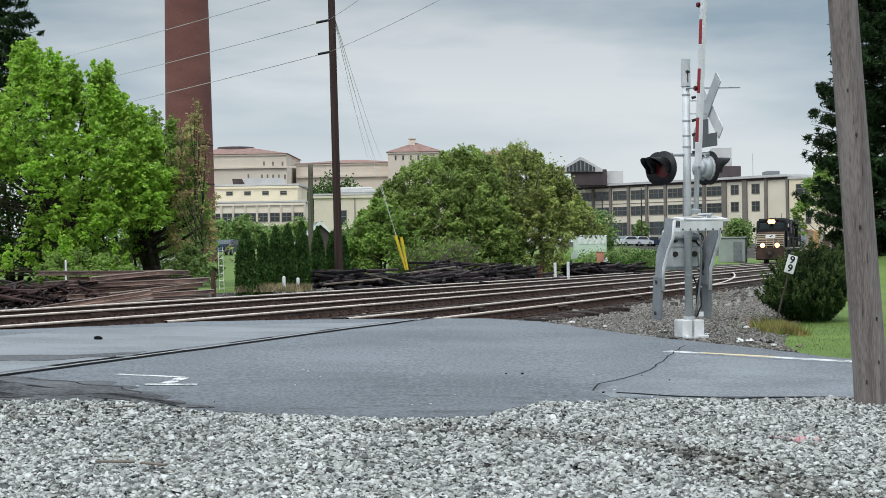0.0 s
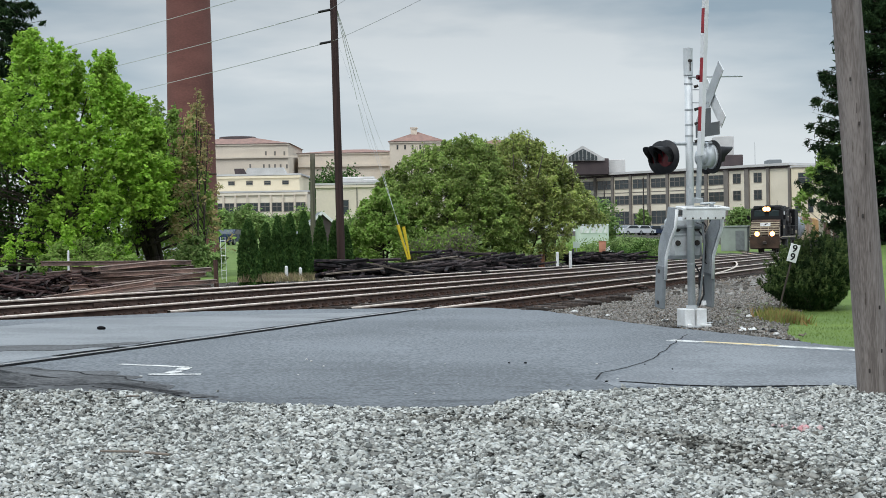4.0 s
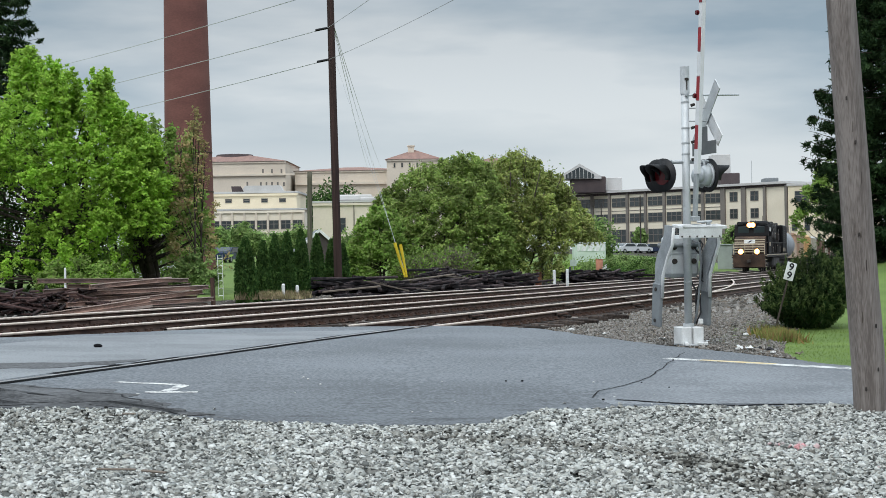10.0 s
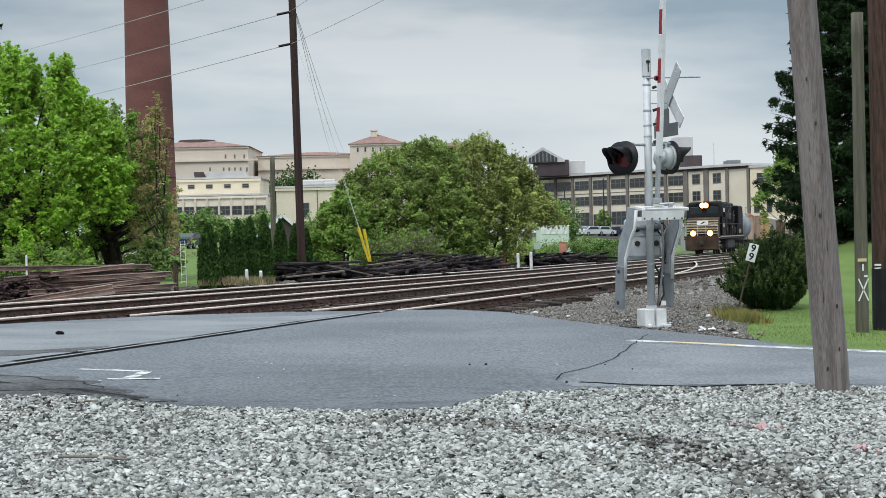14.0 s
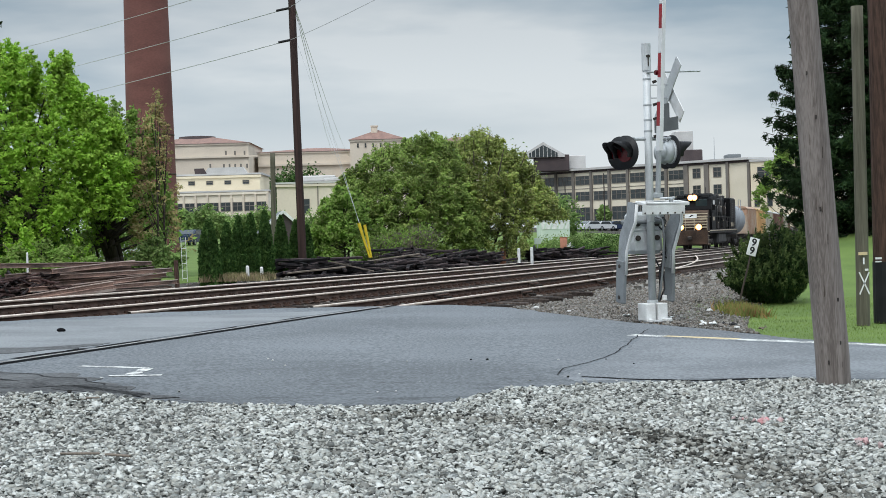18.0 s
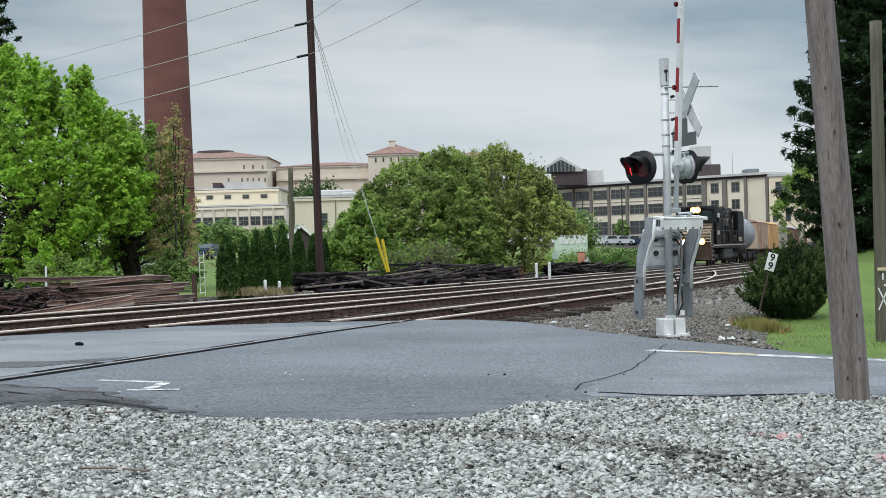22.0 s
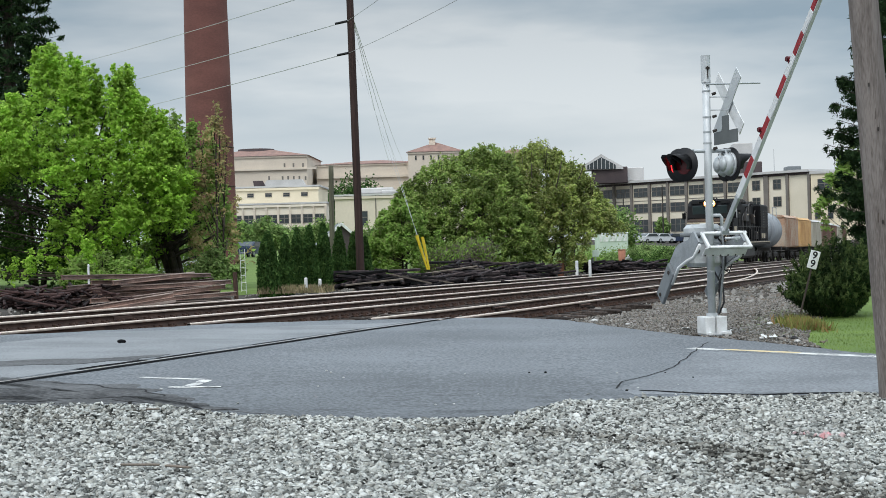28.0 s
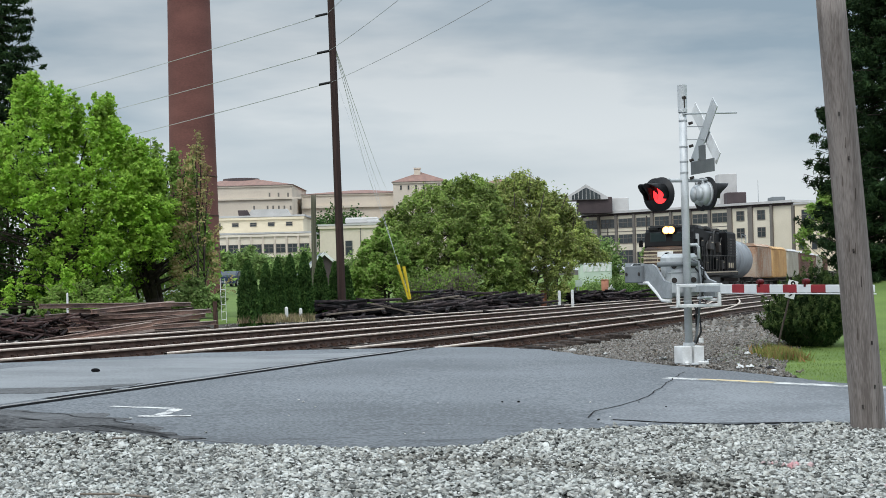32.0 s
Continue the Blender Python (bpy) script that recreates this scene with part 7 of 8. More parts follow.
# ---------------------------------------------------------------- parked cars, trailer, cabinets beyond the tracks
def car(x, y, z, head, paint, label):
    c = thing("parked_car", pose(x, y, z, 0, 0, head), label, "car", "parked cars")
    bm = bmesh.new()
    prism(bm, [(-2.2, 0.3), (2.2, 0.3), (2.25, 0.75), (1.3, 0.95), (0.7, 1.45), (-1.0, 1.48), (-1.75, 1.0), (-2.2, 0.95)], 1.75)
    part("body", bm, paint, c)
    for sy in (-1, 1):
        bm = bmesh.new()
        prism(bm, [(-1.45, 1.0), (1.05, 1.0), (0.6, 1.38), (-0.95, 1.40)], 0.03, Matrix.Translation((0, sy * 0.88, 0)))
        part("side_window", bm, M_GLASS_DARK, c)
    for a, b in (((1.27, 0.98), (0.74, 1.40)), ((-1.70, 1.04), (-1.06, 1.44))):
        bm = bmesh.new()
        dx = 0.02 if a[0] > 0 else -0.02
        prism(bm, [(a[0] + dx, a[1] + 0.02), (b[0] + dx, b[1] + 0.02), (b[0], b[1] - 0.01), (a[0], a[1] - 0.01)], 1.5)
        part("windscreen", bm, M_GLASS_DARK, c)
    for sx in (-1.4, 1.4):
        for sy in (-0.8, 0.8):
            bm = bmesh.new()
            cyl(bm, (sx, sy - 0.1, 0.33), (sx, sy + 0.1, 0.33), 0.33, 0.33, 16)
            w_ = part("wheel", bm, M_BLACK, c)
            bm = bmesh.new()
            cyl(bm, (sx, sy - 0.11, 0.33), (sx, sy + 0.11, 0.33), 0.19, 0.19, 12)
            part("rim", bm, M_CARSILVER, w_)


for bearing, rise, dd, pa, lab in ((344, 453, 150, M_CARBLUE, "dark blue car parked beyond the lawn"), (172, 470, 62, M_CARWHITE, "white car half hidden behind the trees"), (1052, 431, 240, M_CARWHITE, "white car in the office car park"), (1072, 432, 242, M_CARWHITE, "white car in the office car park"), (1093, 431, 246, M_CARBLUE, "dark blue car in the office car park"), (1112, 431, 248, M_BLACK, "black car in the office car park"), (1012, 430, 243, M_CARBLUE, "dark blue car in the office car park"), (1040, 430, 250, M_BLACK, "black car in the office car park"), (1032, 430, 241, M_CARSILVER, "silver car in the office car park")):
    x, y = (bearing - 784) / 2780 * dd, dd
    car(x, y, on(x, y)[2] + (0.06 if bearing < 900 else 0), (78 if dd > 100 else 12) if bearing < 900 else 40, pa, lab)
tl = thing("box_trailer", pose(9.36, 130, on(9.36, 130)[2] + 0.06, 0, 0, 8), "pale green and white box trailer", "trailer")
bm = bmesh.new()
box(bm, 0, 0, 1.4, 2.5, 1.6, 1.8, 0.08)
part("body", bm, M_PALEGREEN, tl)
bm = bmesh.new()
box(bm, 0, 0, 2.32, 2.54, 1.64, 0.10, 0.03)
part("roof", bm, M_WHITE, tl)
bm = bmesh.new()
box(bm, 0, -0.81, 1.95, 2.3, 0.03, 0.6, 0.01)
part("side_panel", bm, M_WHITE, tl, "white upper side panel")
for k in range(4):
    bm = bmesh.new()
    prism(bm, [(-0.16, -0.25), (-0.02, -0.25), (0.16, 0.25), (0.02, 0.25)], 0.02, Matrix.Translation((-0.85 + 0.55 * k, -0.83, 1.9)))
    part("slanting_stripe", bm, M_PALEGREEN, tl, "pale green slanting stripe")
for sx in (-0.7, 0.7):
    bm = bmesh.new()
    cyl(bm, (sx, -0.75, 0.32), (sx, 0.75, 0.32), 0.32, 0.32, 14)
    part("wheel", bm, M_BLACK, tl)
cb = thing("signal_bungalow", pose(26.33, 162, float(plane(np.array(25.0))) - 0.1, 0, 0, -15), "grey-green metal signal cabinet beside the track", "cabinet")
bm = bmesh.new()
box(bm, 0, 0, 1.35, 2.7, 2.2, 2.5, 0.05)
part("body", bm, M_CABINET, cb)
bm = bmesh.new()
box(bm, 0, 0, 2.65, 2.9, 2.4, 0.14, 0.03)
part("roof", bm, M_CABINET, cb)
bm = bmesh.new()
box(bm, 0.6, -1.12, 1.2, 0.9, 0.04, 2.0, 0.01)
d_ = part("door", bm, M_GREY, cb)
bm = bmesh.new()
box(bm, 0.9, -1.16, 1.2, 0.05, 0.05, 0.2, 0.01)
part("handle", bm, M_STEEL_DARK, d_)
bm = bmesh.new()
box(bm, 0, 0, 0.05, 2.5, 2.0, 0.2)
part("base", bm, M_STUCCO_PALE, cb)
for bearing, dd, top in ((1076, 290, 330), (1007, 300, 345)):
    bm = bmesh.new()
    x, y = (bearing - 784) / 2780 * dd, dd
    cyl(bm, (0, 0, 0), (0, 0, height_at(bearing, top, dd) - on(x, y)[2]), 0.13, 0.10, 8)
    o = part("lamp_post", bm, M_STEEL_DARK)
    o.location = on(x, y)
    tagged(o, "dark slender lamp post in the car park", "lamp post")

# ---------------------------------------------------------------- the train
WHEELS = []


def truck(parent, x, axles, r):
    bm = bmesh.new()
    for sy in (-1, 1):
        box(bm, x, sy * 1.0, r + 0.12, axles * 1.45, 0.16, 0.34, 0.05)
        for k in range(axles):
            ax = x + (k - (axles - 1) / 2) * 1.75
            box(bm, ax, sy * 1.02, r, 0.4, 0.2, 0.42, 0.05)
    box(bm, x, 0, r + 0.2, 0.5, 2.0, 0.3, 0.03)
    part("truck_frame", bm, M_STEEL_DARK, parent, "dirty cast truck frame")
    for k in range(axles):
        ax = x + (k - (axles - 1) / 2) * 1.75
        bm = bmesh.new()
        for sy in (-1, 1):
            cyl(bm, (0, sy * 0.70, 0), (0, sy * 0.83, 0), r, r, 20)
            cyl(bm, (0, sy * 0.68, 0), (0, sy * 0.70, 0), r + 0.03, r + 0.03, 20)
            box(bm, 0.2, sy * 0.84, 0, 0.1, 0.02, 0.1)
        cyl(bm, (0, -0.75, 0), (0, 0.75, 0), 0.09, 0.09, 8)
        w_ = part("wheelset", bm, M_STEEL_DARK, parent, "steel wheelset")
        w_.location = (ax, 0, r)
        WHEELS.append((w_, Vector((ax, 0, r)), r))


def locomotive():
    """Front end at x = 0, body towards -x, rail top at z = 0."""
    e = thing("locomotive", pose(0, 0, 0), "black freight locomotive with a white-striped nose and lit headlights", "locomotive")
    bm = bmesh.new()
    box(bm, -10.9, 0, 1.42, 21.4, 3.05, 0.30, 0.03)
    part("walkway", bm, M_STEEL_DARK, e)
    bm = bmesh.new()
    prism(bm, [(-0.9, 0.35), (0.05, 0.45), (0.12, 1.55), (-0.9, 1.55)], 2.75)
    part("pilot", bm, M_NOSE, e, "black front pilot")
    bm = bmesh.new()
    box(bm, 0.22, 0, 0.95, 0.45, 0.32, 0.30, 0.05)
    part("coupler", bm, M_STEEL_DARK, e)
    bm = bmesh.new()
    prism(bm, [(-2.4, 1.55), (-0.55, 1.55), (-0.48, 2.0), (-0.80, 3.0), (-2.4, 3.2)], 2.62)
    nose = part("nose", bm, M_NOSE, e, "short black nose")
    for k in range(6):
        z = 1.78 + 0.215 * k
        x = -0.515 + 0.07 * (z - 1.55) / 0.45 if z < 2.0 else -0.48 - 0.32 * (z - 2.0)
        bm = bmesh.new()
        box(bm, x + 0.012, 0, z, 0.05, 2.64, 0.085, 0.0)
        part("nose_stripe", bm, M_DIRTYCREAM, nose, "cream nose stripe")
    bm = bmesh.new()
    box(bm, 0, 0, 0, 0.03, 0.95, 0.36, 0.01, Matrix.Translation((-0.66, 0, 2.66)) @ Matrix.Rotation(radians(-17), 4, "Y"))
    part("nose_emblem", bm, M_ARMWHITE, nose, "white emblem panel")
    bm = bmesh.new()
    prism(bm, [(-0.28, -0.11), (-0.05, -0.11), (0.10, 0.02), (0.28, 0.11), (0.05, 0.11), (-0.08, 0.0)], 0.02, Matrix.Translation((-0.635, 0, 2.66)) @ Matrix.Rotation(radians(90), 4, "Z"))
    part("nose_mark", bm, M_LOCO, nose, "dark slanting emblem shape")
    bm = bmesh.new()
    prism(bm, [(-4.6, 1.55), (-2.1, 1.55), (-2.0, 3.2), (-2.35, 4.25), (-2.6, 4.45), (-4.6, 4.5)], 3.0)
    bmesh.ops.bevel(bm, geom=[e_ for e_ in bm.edges if all(v.co.z > 4.1 for v in e_.verts)], offset=0.22, segments=2, affect="EDGES")
    cab = part("cab", bm, M_LOCO, e, "black cab")
    for sy in (-1, 1):
        bm = bmesh.new()
        box(bm, -2.12, sy * 0.68, 3.68, 0.06, 0.95, 0.68, 0.02, Matrix.Identity(4))
        part("windscreen", bm, M_GLASS_DARK, cab)
        bm = bmesh.new()
        box(bm, -3.4, sy * 1.51, 3.55, 1.3, 0.04, 0.75, 0.01)
        part("side_window", bm, M_GLASS_DARK, cab)
        bm = bmesh.new()
        box(bm, -2.22, sy * 1.0, 4.26, 0.20, 0.55, 0.22, 0.02)
        part("number_board", bm, M_BLACK, cab, "dark number board")
    bm = bmesh.new()
    box(bm, -2.22, 0, 4.15, 0.40, 0.95, 0.46, 0.06)
    hl = part("headlight_box", bm, M_LOCO, e)
    for sy in (-0.15, 0.15):
        bm = bmesh.new()
        cyl(bm, (-2.03, sy, 4.15), (-1.97, sy, 4.15), 0.15, 0.15, 18)
        part("headlight", bm, M_BULB, hl, "bright warm headlight")
        # Oversized glowing disc that stands for the halo of the lamp.
        bm = bmesh.new()
        cyl(bm, (-2.06, sy, 4.15), (-2.005, sy, 4.15), 0.24, 0.24, 20)
        part("halo_disc", bm, M_HALO, hl, "glowing orange disc added as the headlight's halo")
    for sy in (-0.70, 0.70):
        bm = bmesh.new()
        box(bm, 0.02, sy, 1.80, 0.22, 0.46, 0.46, 0.04)
        dl = part("ditch_light_box", bm, M_LOCO, e)
        bm = bmesh.new()
        cyl(bm, (0.12, sy, 1.80), (0.17, sy, 1.80), 0.16, 0.16, 18)
        part("ditch_light", bm, M_BULB, dl, "bright warm ditch light")
        bm = bmesh.new()
        cyl(bm, (0.08, sy, 1.80), (0.135, sy, 1.80), 0.25, 0.25, 20)
        part("halo_disc", bm, M_HALO, dl, "glowing orange disc added as the ditch light's halo")
    bm = bmesh.new()
    box(bm, -11.4, 0, 2.9, 13.6, 1.9, 2.75, 0.12)
    hood = part("long_hood", bm, M_LOCO, e, "long black engine hood")
    for k in range(12):
        for sy in (-1, 1):
            bm = bmesh.new()
            box(bm, -5.6 - 1.05 * k, sy * 0.96, 2.5, 0.85, 0.03, 1.5, 0.01)
            part("hood_door", bm, M_LOCO_GREY if k % 4 == 1 else M_LOCO, hood)
    bm = bmesh.new()
    box(bm, -19.2, 0, 2.95, 4.6, 2.86, 2.75, 0.12)
    part("radiator_wing", bm, M_LOCO, e, "flared black radiator section")
    for sy in (-1, 1):
        for k, x in enumerate((-17.6, -18.7, -19.8, -20.9)):
            bm = bmesh.new()
            for q in range(7):
                box(bm, x, sy * 1.435, 2.6 + 0.2 * q, 0.95, 0.05, 0.10)
            part("radiator_grille", bm, M_LOCO_GREY if k % 2 else M_STEEL_DARK, e, "dusty radiator grille slats")
        bm = bmesh.new()
        box(bm, -18.6, sy * 1.44, 1.95, 2.4, 0.04, 0.35, 0.0)
        part("stencil", bm, M_DIRTYCREAM, e, "pale lettering panel")
    bm = bmesh.new()
    box(bm, -6.0, 0, 4.0, 2.2, 2.8, 0.8, 0.12)
    box(bm, -9.0, 0, 4.42, 2.0, 1.6, 0.35, 0.08)
    box(bm, -13.0, 0, 4.42, 3.0, 1.4, 0.30, 0.08)
    part("roof_gear", bm, M_LOCO, e, "black blower and exhaust housings")
    bm = bmesh.new()
    for k in range(3):
        cyl(bm, (-18.0 - 1.1 * k, 0, 4.32), (-18.0 - 1.1 * k, 0, 4.46), 0.46, 0.46, 16)
    part("fan", bm, M_STEEL_DARK, e)
    bm = bmesh.new()
    box(bm, -10.9, 0, 0.85, 6.0, 2.7, 0.95, 0.15)
    part("fuel_tank", bm, M_LOCO_GREY, e, "dusty grey fuel tank")
    for sy in (-1, 1):
        bm = bmesh.new()
        tube(bm, [(-4.7, sy * 1.48, 2.6), (-20.8, sy * 1.48, 2.6)], 0.022, 6)
        for k in range(13):
            tube(bm, [(-4.9 - 1.3 * k, sy * 1.48, 1.55), (-4.9 - 1.3 * k, sy * 1.48, 2.6)], 0.022, 6)
        part("handrail", bm, M_LOCO_GREY, e, "dark grey handrail")
        bm = bmesh.new()
        tube(bm, [(-0.25, sy * 1.42, 1.55), (-0.25, sy * 1.42, 2.55), (-2.0, sy * 1.42, 2.6)], 0.024, 6)
        part("handrail", bm, M_LOCO_GREY, e, "dark grey handrail")
        bm = bmesh.new()
        for k in range(4):
            box(bm, -0.35, sy * 1.36, 0.45 + 0.32 * k, 0.5, 0.30, 0.04)
        part("steps", bm, M_DIRTYCREAM, e, "white-edged front steps")
    bm = bmesh.new()
    tube(bm, [(0.05, -1.35, 2.5), (0.05, -0.35, 2.5), (0.05, 0.35, 2.5), (0.05, 1.35, 2.5)], 0.022, 6)
    for sy in (-1.35, -0.35, 0.35, 1.35):
        tube(bm, [(0.05, sy, 1.55), (0.05, sy, 2.5)], 0.022, 6)
    part("front_railing", bm, M_DIRTYCREAM, e, "pale front railing")
    # pipes, lockers, grilles and steps along the sides
    for sy in (-1, 1):
        for k in range(9):
            bm = bmesh.new()
            x = -5.3 - 1.6 * k
            tube(bm, [(x, sy * 1.02, 1.57), (x, sy * 1.04, 3.3 + 0.4 * (k % 3)), (x - 0.5, sy * 1.04, 3.5 + 0.4 * (k % 3))], 0.05, 6)
            part("pipe", bm, M_LOCO_GREY, hood, "dusty grey pipe", True)
        for k, (x, z, w_, h_) in enumerate(((-5.2, 2.2, 0.7, 0.9), (-7.4, 3.4, 1.2, 0.5), (-9.3, 1.95, 0.9, 0.6), (-11.6, 3.3, 1.5, 0.6), (-13.4, 2.1, 0.6, 0.8), (-15.2, 3.2, 0.9, 0.7), (-16.7, 2.0, 0.8, 0.6))):
            bm = bmesh.new()
            box(bm, x, sy * 1.08, z, w_, 0.26, h_, 0.03)
            part("locker", bm, (M_LOCO_GREY, M_LOCO, M_STEEL_DARK)[k % 3], hood, "side locker")
            bm = bmesh.new()
            box(bm, x, sy * 1.22, z + h_ * 0.3, w_ * 0.5, 0.02, h_ * 0.12, 0.0)
            part("stencil", bm, M_DIRTYCREAM, hood, "pale stencilled bar")
        for x in (-6.2, -8.6, -12.6, -14.3):
            bm = bmesh.new()
            for k in range(5):
                box(bm, x, sy * 0.99, 3.5 + 0.13 * k, 0.9, 0.05, 0.05)
            part("grille", bm, M_STEEL_DARK, hood, "louvred grille")
        bm = bmesh.new()
        box(bm, -10.9, sy * 1.535, 1.50, 21.2, 0.03, 0.07)
        part("sill_stripe", bm, M_DIRTYCREAM, e, "pale stripe along the walkway edge")
        bm = bmesh.new()
        tube(bm, [(-2.05, sy * 1.53, 2.9), (-1.75, sy * 1.62, 2.9), (-1.75, sy * 1.62, 3.6), (-2.05, sy * 1.53, 3.6)], 0.02, 6)
        box(bm, -1.78, sy * 1.68, 3.35, 0.06, 0.24, 0.42, 0.01)
        part("mirror", bm, M_LOCO, cab, "side mirror on a bracket")
        bm = bmesh.new()
        box(bm, -3.3, sy * 1.51, 2.45, 1.2, 0.03, 0.30, 0.0)
        part("cab_panel", bm, M_DIRTYCREAM, cab, "pale lettering panel")
    for k in range(3):
        bm = bmesh.new()
        cyl(bm, (-4.2, -0.2 + 0.2 * k, 4.46), (-3.85, -0.2 + 0.2 * k, 4.52), 0.03, 0.06, 10)
        part("horn", bm, M_LOCO_GREY, cab)
    bm = bmesh.new()
    tube(bm, [(-4.2, 0.8, 4.4), (-4.2, 0.8, 5.0)], 0.02, 5)
    part("aerial", bm, M_LOCO, cab)
    for x, z in ((-7.5, 4.4), (-10.9, 4.45), (-15.6, 4.4)):
        bm = bmesh.new()
        box(bm, x, 0.1, z, 1.1, 1.9, 0.22, 0.04, Matrix.Identity(4))
        part("roof_hatch", bm, M_LOCO_GREY, hood, "dusty roof hatch")
    truck(e, -4.2, 3, 0.53)
    truck(e, -17.6, 3, 0.53)
    return e


def tank_car():
    e = thing("tank_wagon", pose(0, 0, 0), "grey round-ended tank wagon", "rail wagon", "wagons of the train")
    bm = bmesh.new()
    cyl(bm, (-1.3, 0, 2.55), (-8.4, 0, 2.55), 1.5, 1.5, 32)
    for x, s in ((-1.3, 1), (-8.4, -1)):
        cyl(bm, (x, 0, 2.55), (x + s * 0.35, 0, 2.55), 1.5, 1.15, 32)
        cyl(bm, (x + s * 0.35, 0, 2.55), (x + s * 0.55, 0, 2.55), 1.15, 0.5, 32)
    part("tank", bm, M_TANKGREY, e, "grey tank barrel", True)
    bm = bmesh.new()
    box(bm, -4.8, 0, 0.98, 9.2, 0.6, 0.3)
    for x in (-0.9, -8.8):
        box(bm, x, 0, 1.05, 0.9, 2.7, 0.25)
    part("frame", bm, M_STEEL_DARK, e)
    bm = bmesh.new()
    cyl(bm, (-4.8, 0, 3.9), (-4.8, 0, 4.5), 0.5, 0.5, 18)
    part("dome", bm, M_TANKGREY, e)
    bm = bmesh.new()
    for sy in (-1.3, 1.3):
        tube(bm, [(-3.6, sy, 3.4), (-3.6, sy, 4.4), (-6.0, sy, 4.4), (-6.0, sy, 3.4)], 0.03, 6)
    part("railing", bm, M_TANKGREY, e)
    truck(e, -2.6, 2, 0.45)
    truck(e, -7.2, 2, 0.45)
    return e


def box_car(L, m1, m2, label):
    e = thing("freight_wagon", pose(0, 0, 0), label, "rail wagon", "wagons of the train")
    bm = bmesh.new()
    box(bm, -L / 2, 0, 2.42, L - 1.5, 2.9, 2.55, 0.10)
    body = part("body", bm, m1, e)
    for sy in (-1, 1):
        bm = bmesh.new()
        box(bm, -L * 0.68, sy * 1.46, 2.42, L * 0.50, 0.06, 2.3, 0.0)
        part("side_panel", bm, m2, body, "differently painted side panel")
        bm = bmesh.new()
        for k in range(14):
            box(bm, -1.0 - (L - 2.0) * k / 13, sy * 1.50, 2.42, 0.12, 0.05, 2.45)
        part("side_rib", bm, m1, body)
    bm = bmesh.new()
    prism(bm, [(-1.5, 0), (1.5, 0), (1.2, 0.22), (0, 0.32), (-1.2, 0.22)], L - 1.4, Matrix.Translation((-L / 2, 0, 3.70)) @ Matrix.Rotation(radians(90), 4, "Z"))
    part("roof", bm, M_ROOFPALE if m1 in (M_CAR_CREAM, M_CAR_MAROON) else m1, e)
    bm = bmesh.new()
    box(bm, -L / 2, 0, 1.05, L - 0.3, 0.8, 0.35)
    part("frame", bm, M_STEEL_DARK, e)
    bm = bmesh.new()
    for k in range(7):
        box(bm, -0.70, -1.1, 1.3 + 0.36 * k, 0.04, 0.45, 0.04)
    part("ladder", bm, M_STEEL_DARK, e)
    truck(e, -2.4, 2, 0.42)
    truck(e, -L + 2.4, 2, 0.42)
    return e


TRAIN = [(locomotive(), 0.0, 22.0), (tank_car(), 22.3, 9.7)]
at_ = 32.4
for L, m1, m2, lab in ((12.5, M_CAR_RUST, M_CAR_RUST, "rust-red weathered covered wagon with pale stains"), (13.2, M_CAR_ORANGE, M_CAR_ORANGE, "faded orange covered wagon"), (13.2, M_CAR_CREAM, M_CAR_CREAM, "cream covered wagon with a pale roof"), (13.5, M_CAR_MAROON, M_CAR_MAROON, "dull maroon covered wagon with a pale roof"), (13.5, M_CAR_MAROON, M_CAR_RUST, "dull maroon and rust covered wagon"), (13.5, M_CAR_CREAM, M_CAR_CREAM, "cream covered wagon with a pale roof"), (13.5, M_CAR_MAROON, M_CAR_MAROON, "dull maroon covered wagon with a pale roof")):
    TRAIN.append((box_car(L, m1, m2, lab), at_, L))
    at_ += L + 0.6


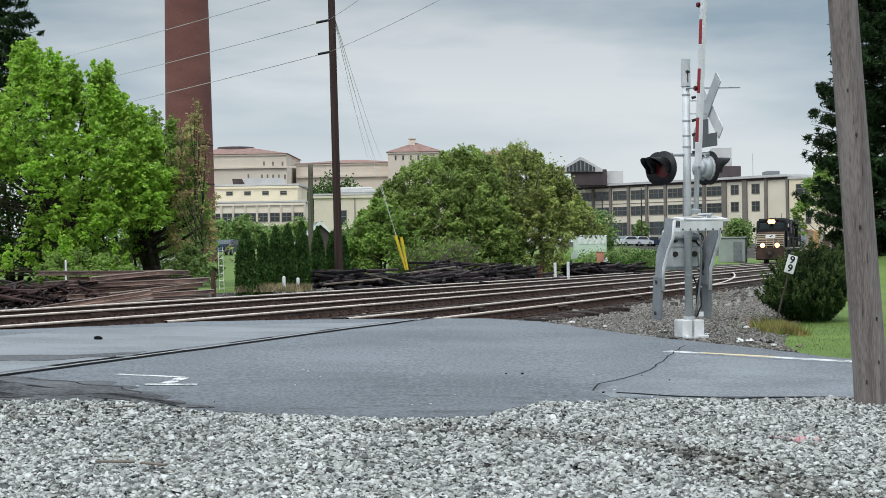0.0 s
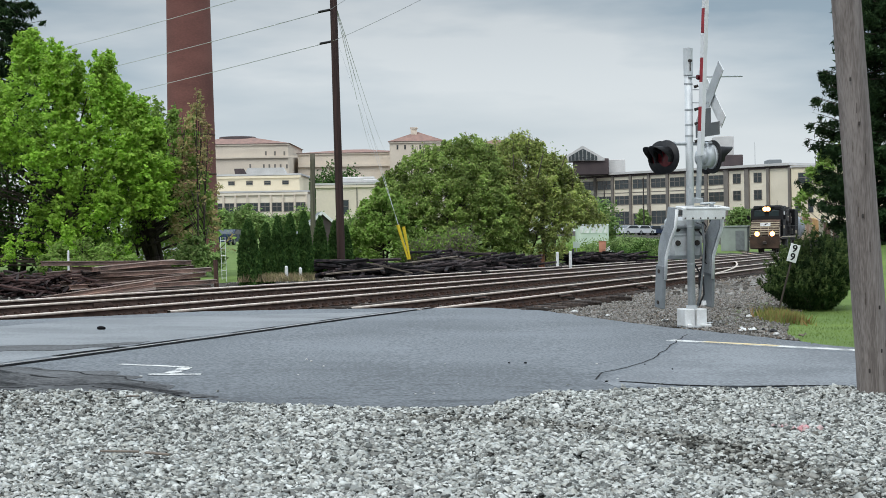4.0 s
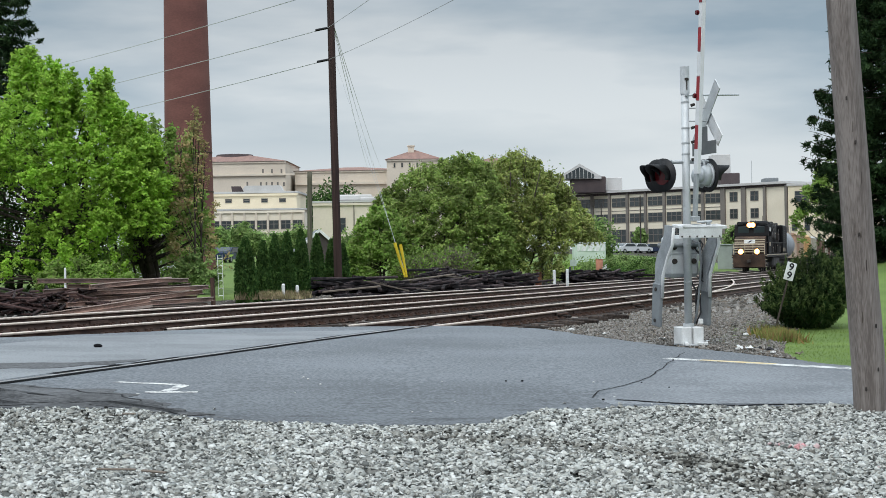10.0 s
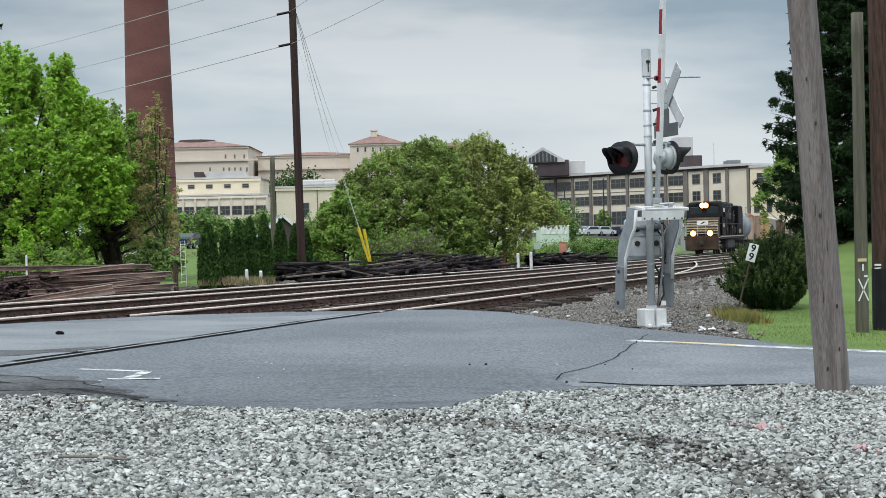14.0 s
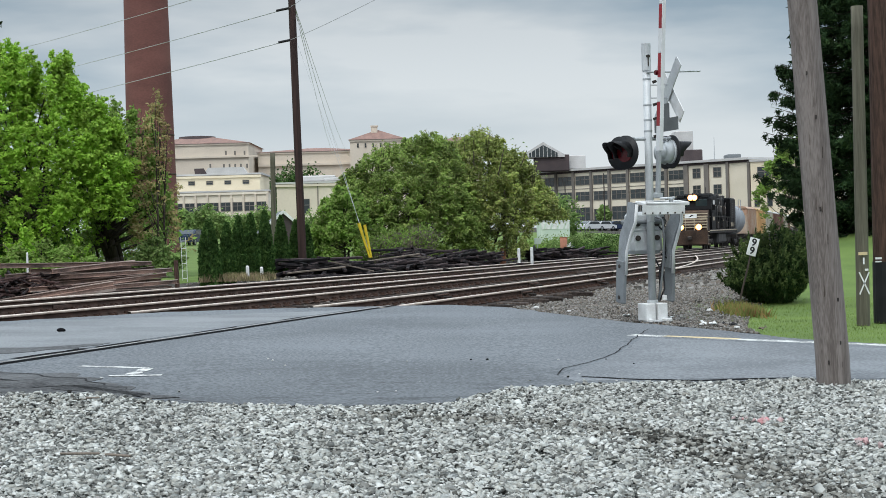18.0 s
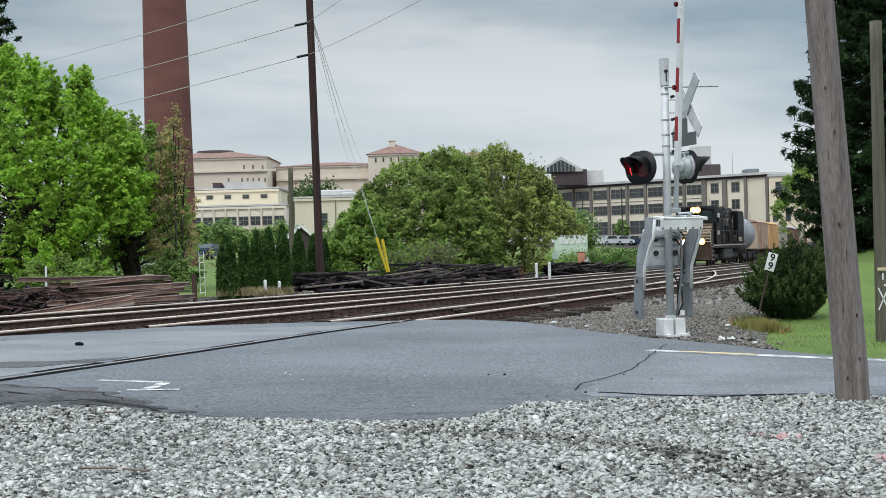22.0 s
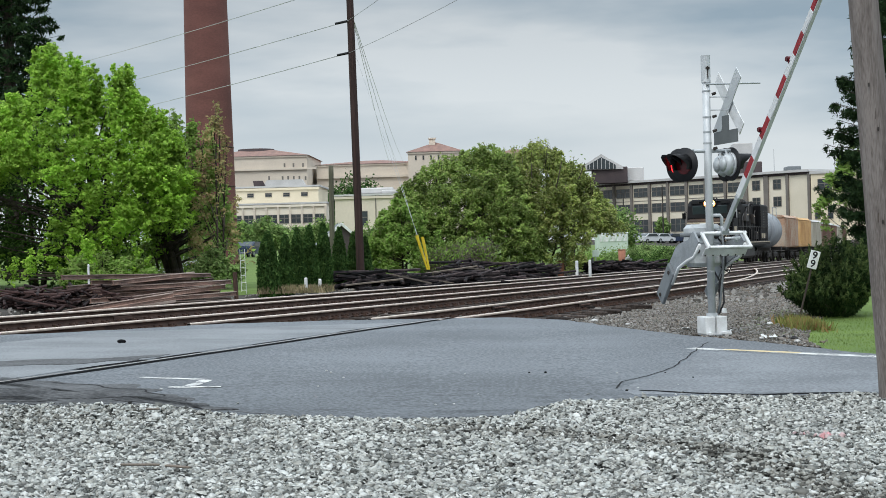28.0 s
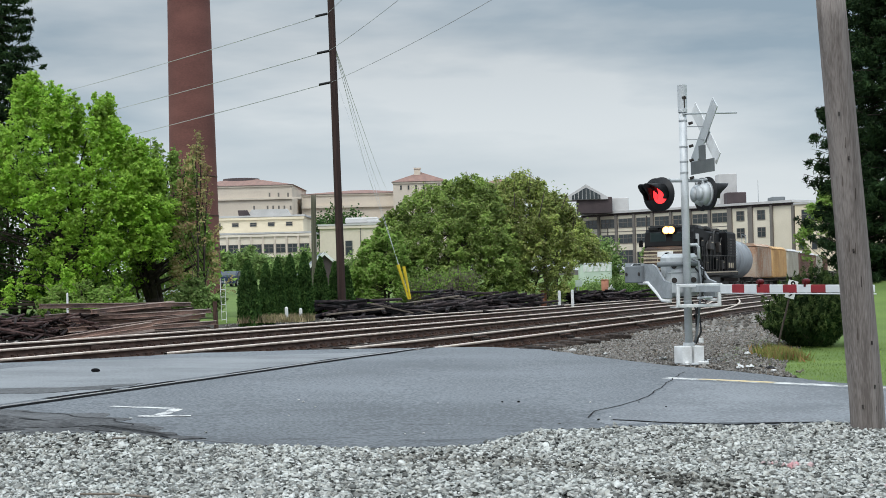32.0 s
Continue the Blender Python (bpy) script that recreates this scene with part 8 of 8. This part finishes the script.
def motions():
    """Train, wheels, gate arm and flashing lamps."""
    # distance of the locomotive's front along y, by time
    TY = [(0, 155.0), (6, 144.7), (13, 133.0), (19, 121.5), (23, 113.2), (25, 109.3), (28, 103.2), (30, 99.0), (32, 94.7)]

    def front(t):
        for (a, ya), (b, yb) in zip(TY, TY[1:]):
            if t <= b:
                return ya + (yb - ya) * (t - a) / (b - a)
        return TY[-1][1]

    # arc length from y = 60 along the bend
    table, s, y = [(0.0, 60.0)], 0.0, 60.0
    while y < 330:
        y += 0.5
        s += 0.5 * math.hypot(1, 0.325 - 0.00036 * (y - 45))
        table.append((s, y))
    S_ = np.array([a for a, b in table])
    Y_ = np.array([b for a, b in table])

    def at(s_):
        y_ = float(np.interp(s_, S_, Y_))
        return y_, TRACKS[0] + float(bend(y_))

    def car_pose(s_, length):
        y1, x1 = at(s_ + 1.5)
        y2, x2 = at(s_ + length - 1.5)
        y0, x0 = at(s_)
        head = math.atan2(y1 - y2, x1 - x2)
        z = float(plane(np.array(x0))) + 0.004
        return Matrix.Translation((x0, y0, z)) @ Matrix.Rotation(head, 4, "Z")

    times = [k for k in range(0, 33)]
    for ob, back, length in TRAIN:
        walk(ob, [(t, car_pose(float(np.interp(front(t), Y_, S_)) + back, length)) for t in times])
    s0 = float(np.interp(front(0), Y_, S_))
    fine_t = [k * 0.25 for k in range(129)]
    for w_, place, r in WHEELS:
        walk(w_, [(t, Matrix.Translation(place) @ Matrix.Rotation((s0 - float(np.interp(front(t), Y_, S_))) / r, 4, "Y")) for t in fine_t])
    # gate
    rows = [(0, 84.2), (25.0, 84.2), (25.5, 82), (26.5, 71), (27.2, 60.5), (27.6, 54), (28.0, 46.6), (28.3, 40.5), (28.7, 34), (29.0, 29.2), (29.4, 23.5), (30.0, 14.7), (30.3, 10), (30.8, 5), (31.4, 0.8), (32, 0)]
    walk(arm, [(t, arm_pose(a)) for t, a in rows])
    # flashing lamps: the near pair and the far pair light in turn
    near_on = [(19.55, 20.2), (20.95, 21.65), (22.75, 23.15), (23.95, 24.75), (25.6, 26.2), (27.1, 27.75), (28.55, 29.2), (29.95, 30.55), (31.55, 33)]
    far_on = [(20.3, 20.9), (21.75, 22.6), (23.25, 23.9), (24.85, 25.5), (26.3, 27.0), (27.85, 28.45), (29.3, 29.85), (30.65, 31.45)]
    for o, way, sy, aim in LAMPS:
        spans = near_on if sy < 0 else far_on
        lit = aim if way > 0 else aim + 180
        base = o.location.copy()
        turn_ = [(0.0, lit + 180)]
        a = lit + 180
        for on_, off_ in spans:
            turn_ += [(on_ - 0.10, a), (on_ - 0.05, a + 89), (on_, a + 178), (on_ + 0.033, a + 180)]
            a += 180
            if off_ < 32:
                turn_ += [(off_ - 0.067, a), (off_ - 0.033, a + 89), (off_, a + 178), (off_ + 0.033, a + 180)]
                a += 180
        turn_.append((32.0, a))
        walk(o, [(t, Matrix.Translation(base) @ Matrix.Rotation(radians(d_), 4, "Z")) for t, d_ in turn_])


motions()
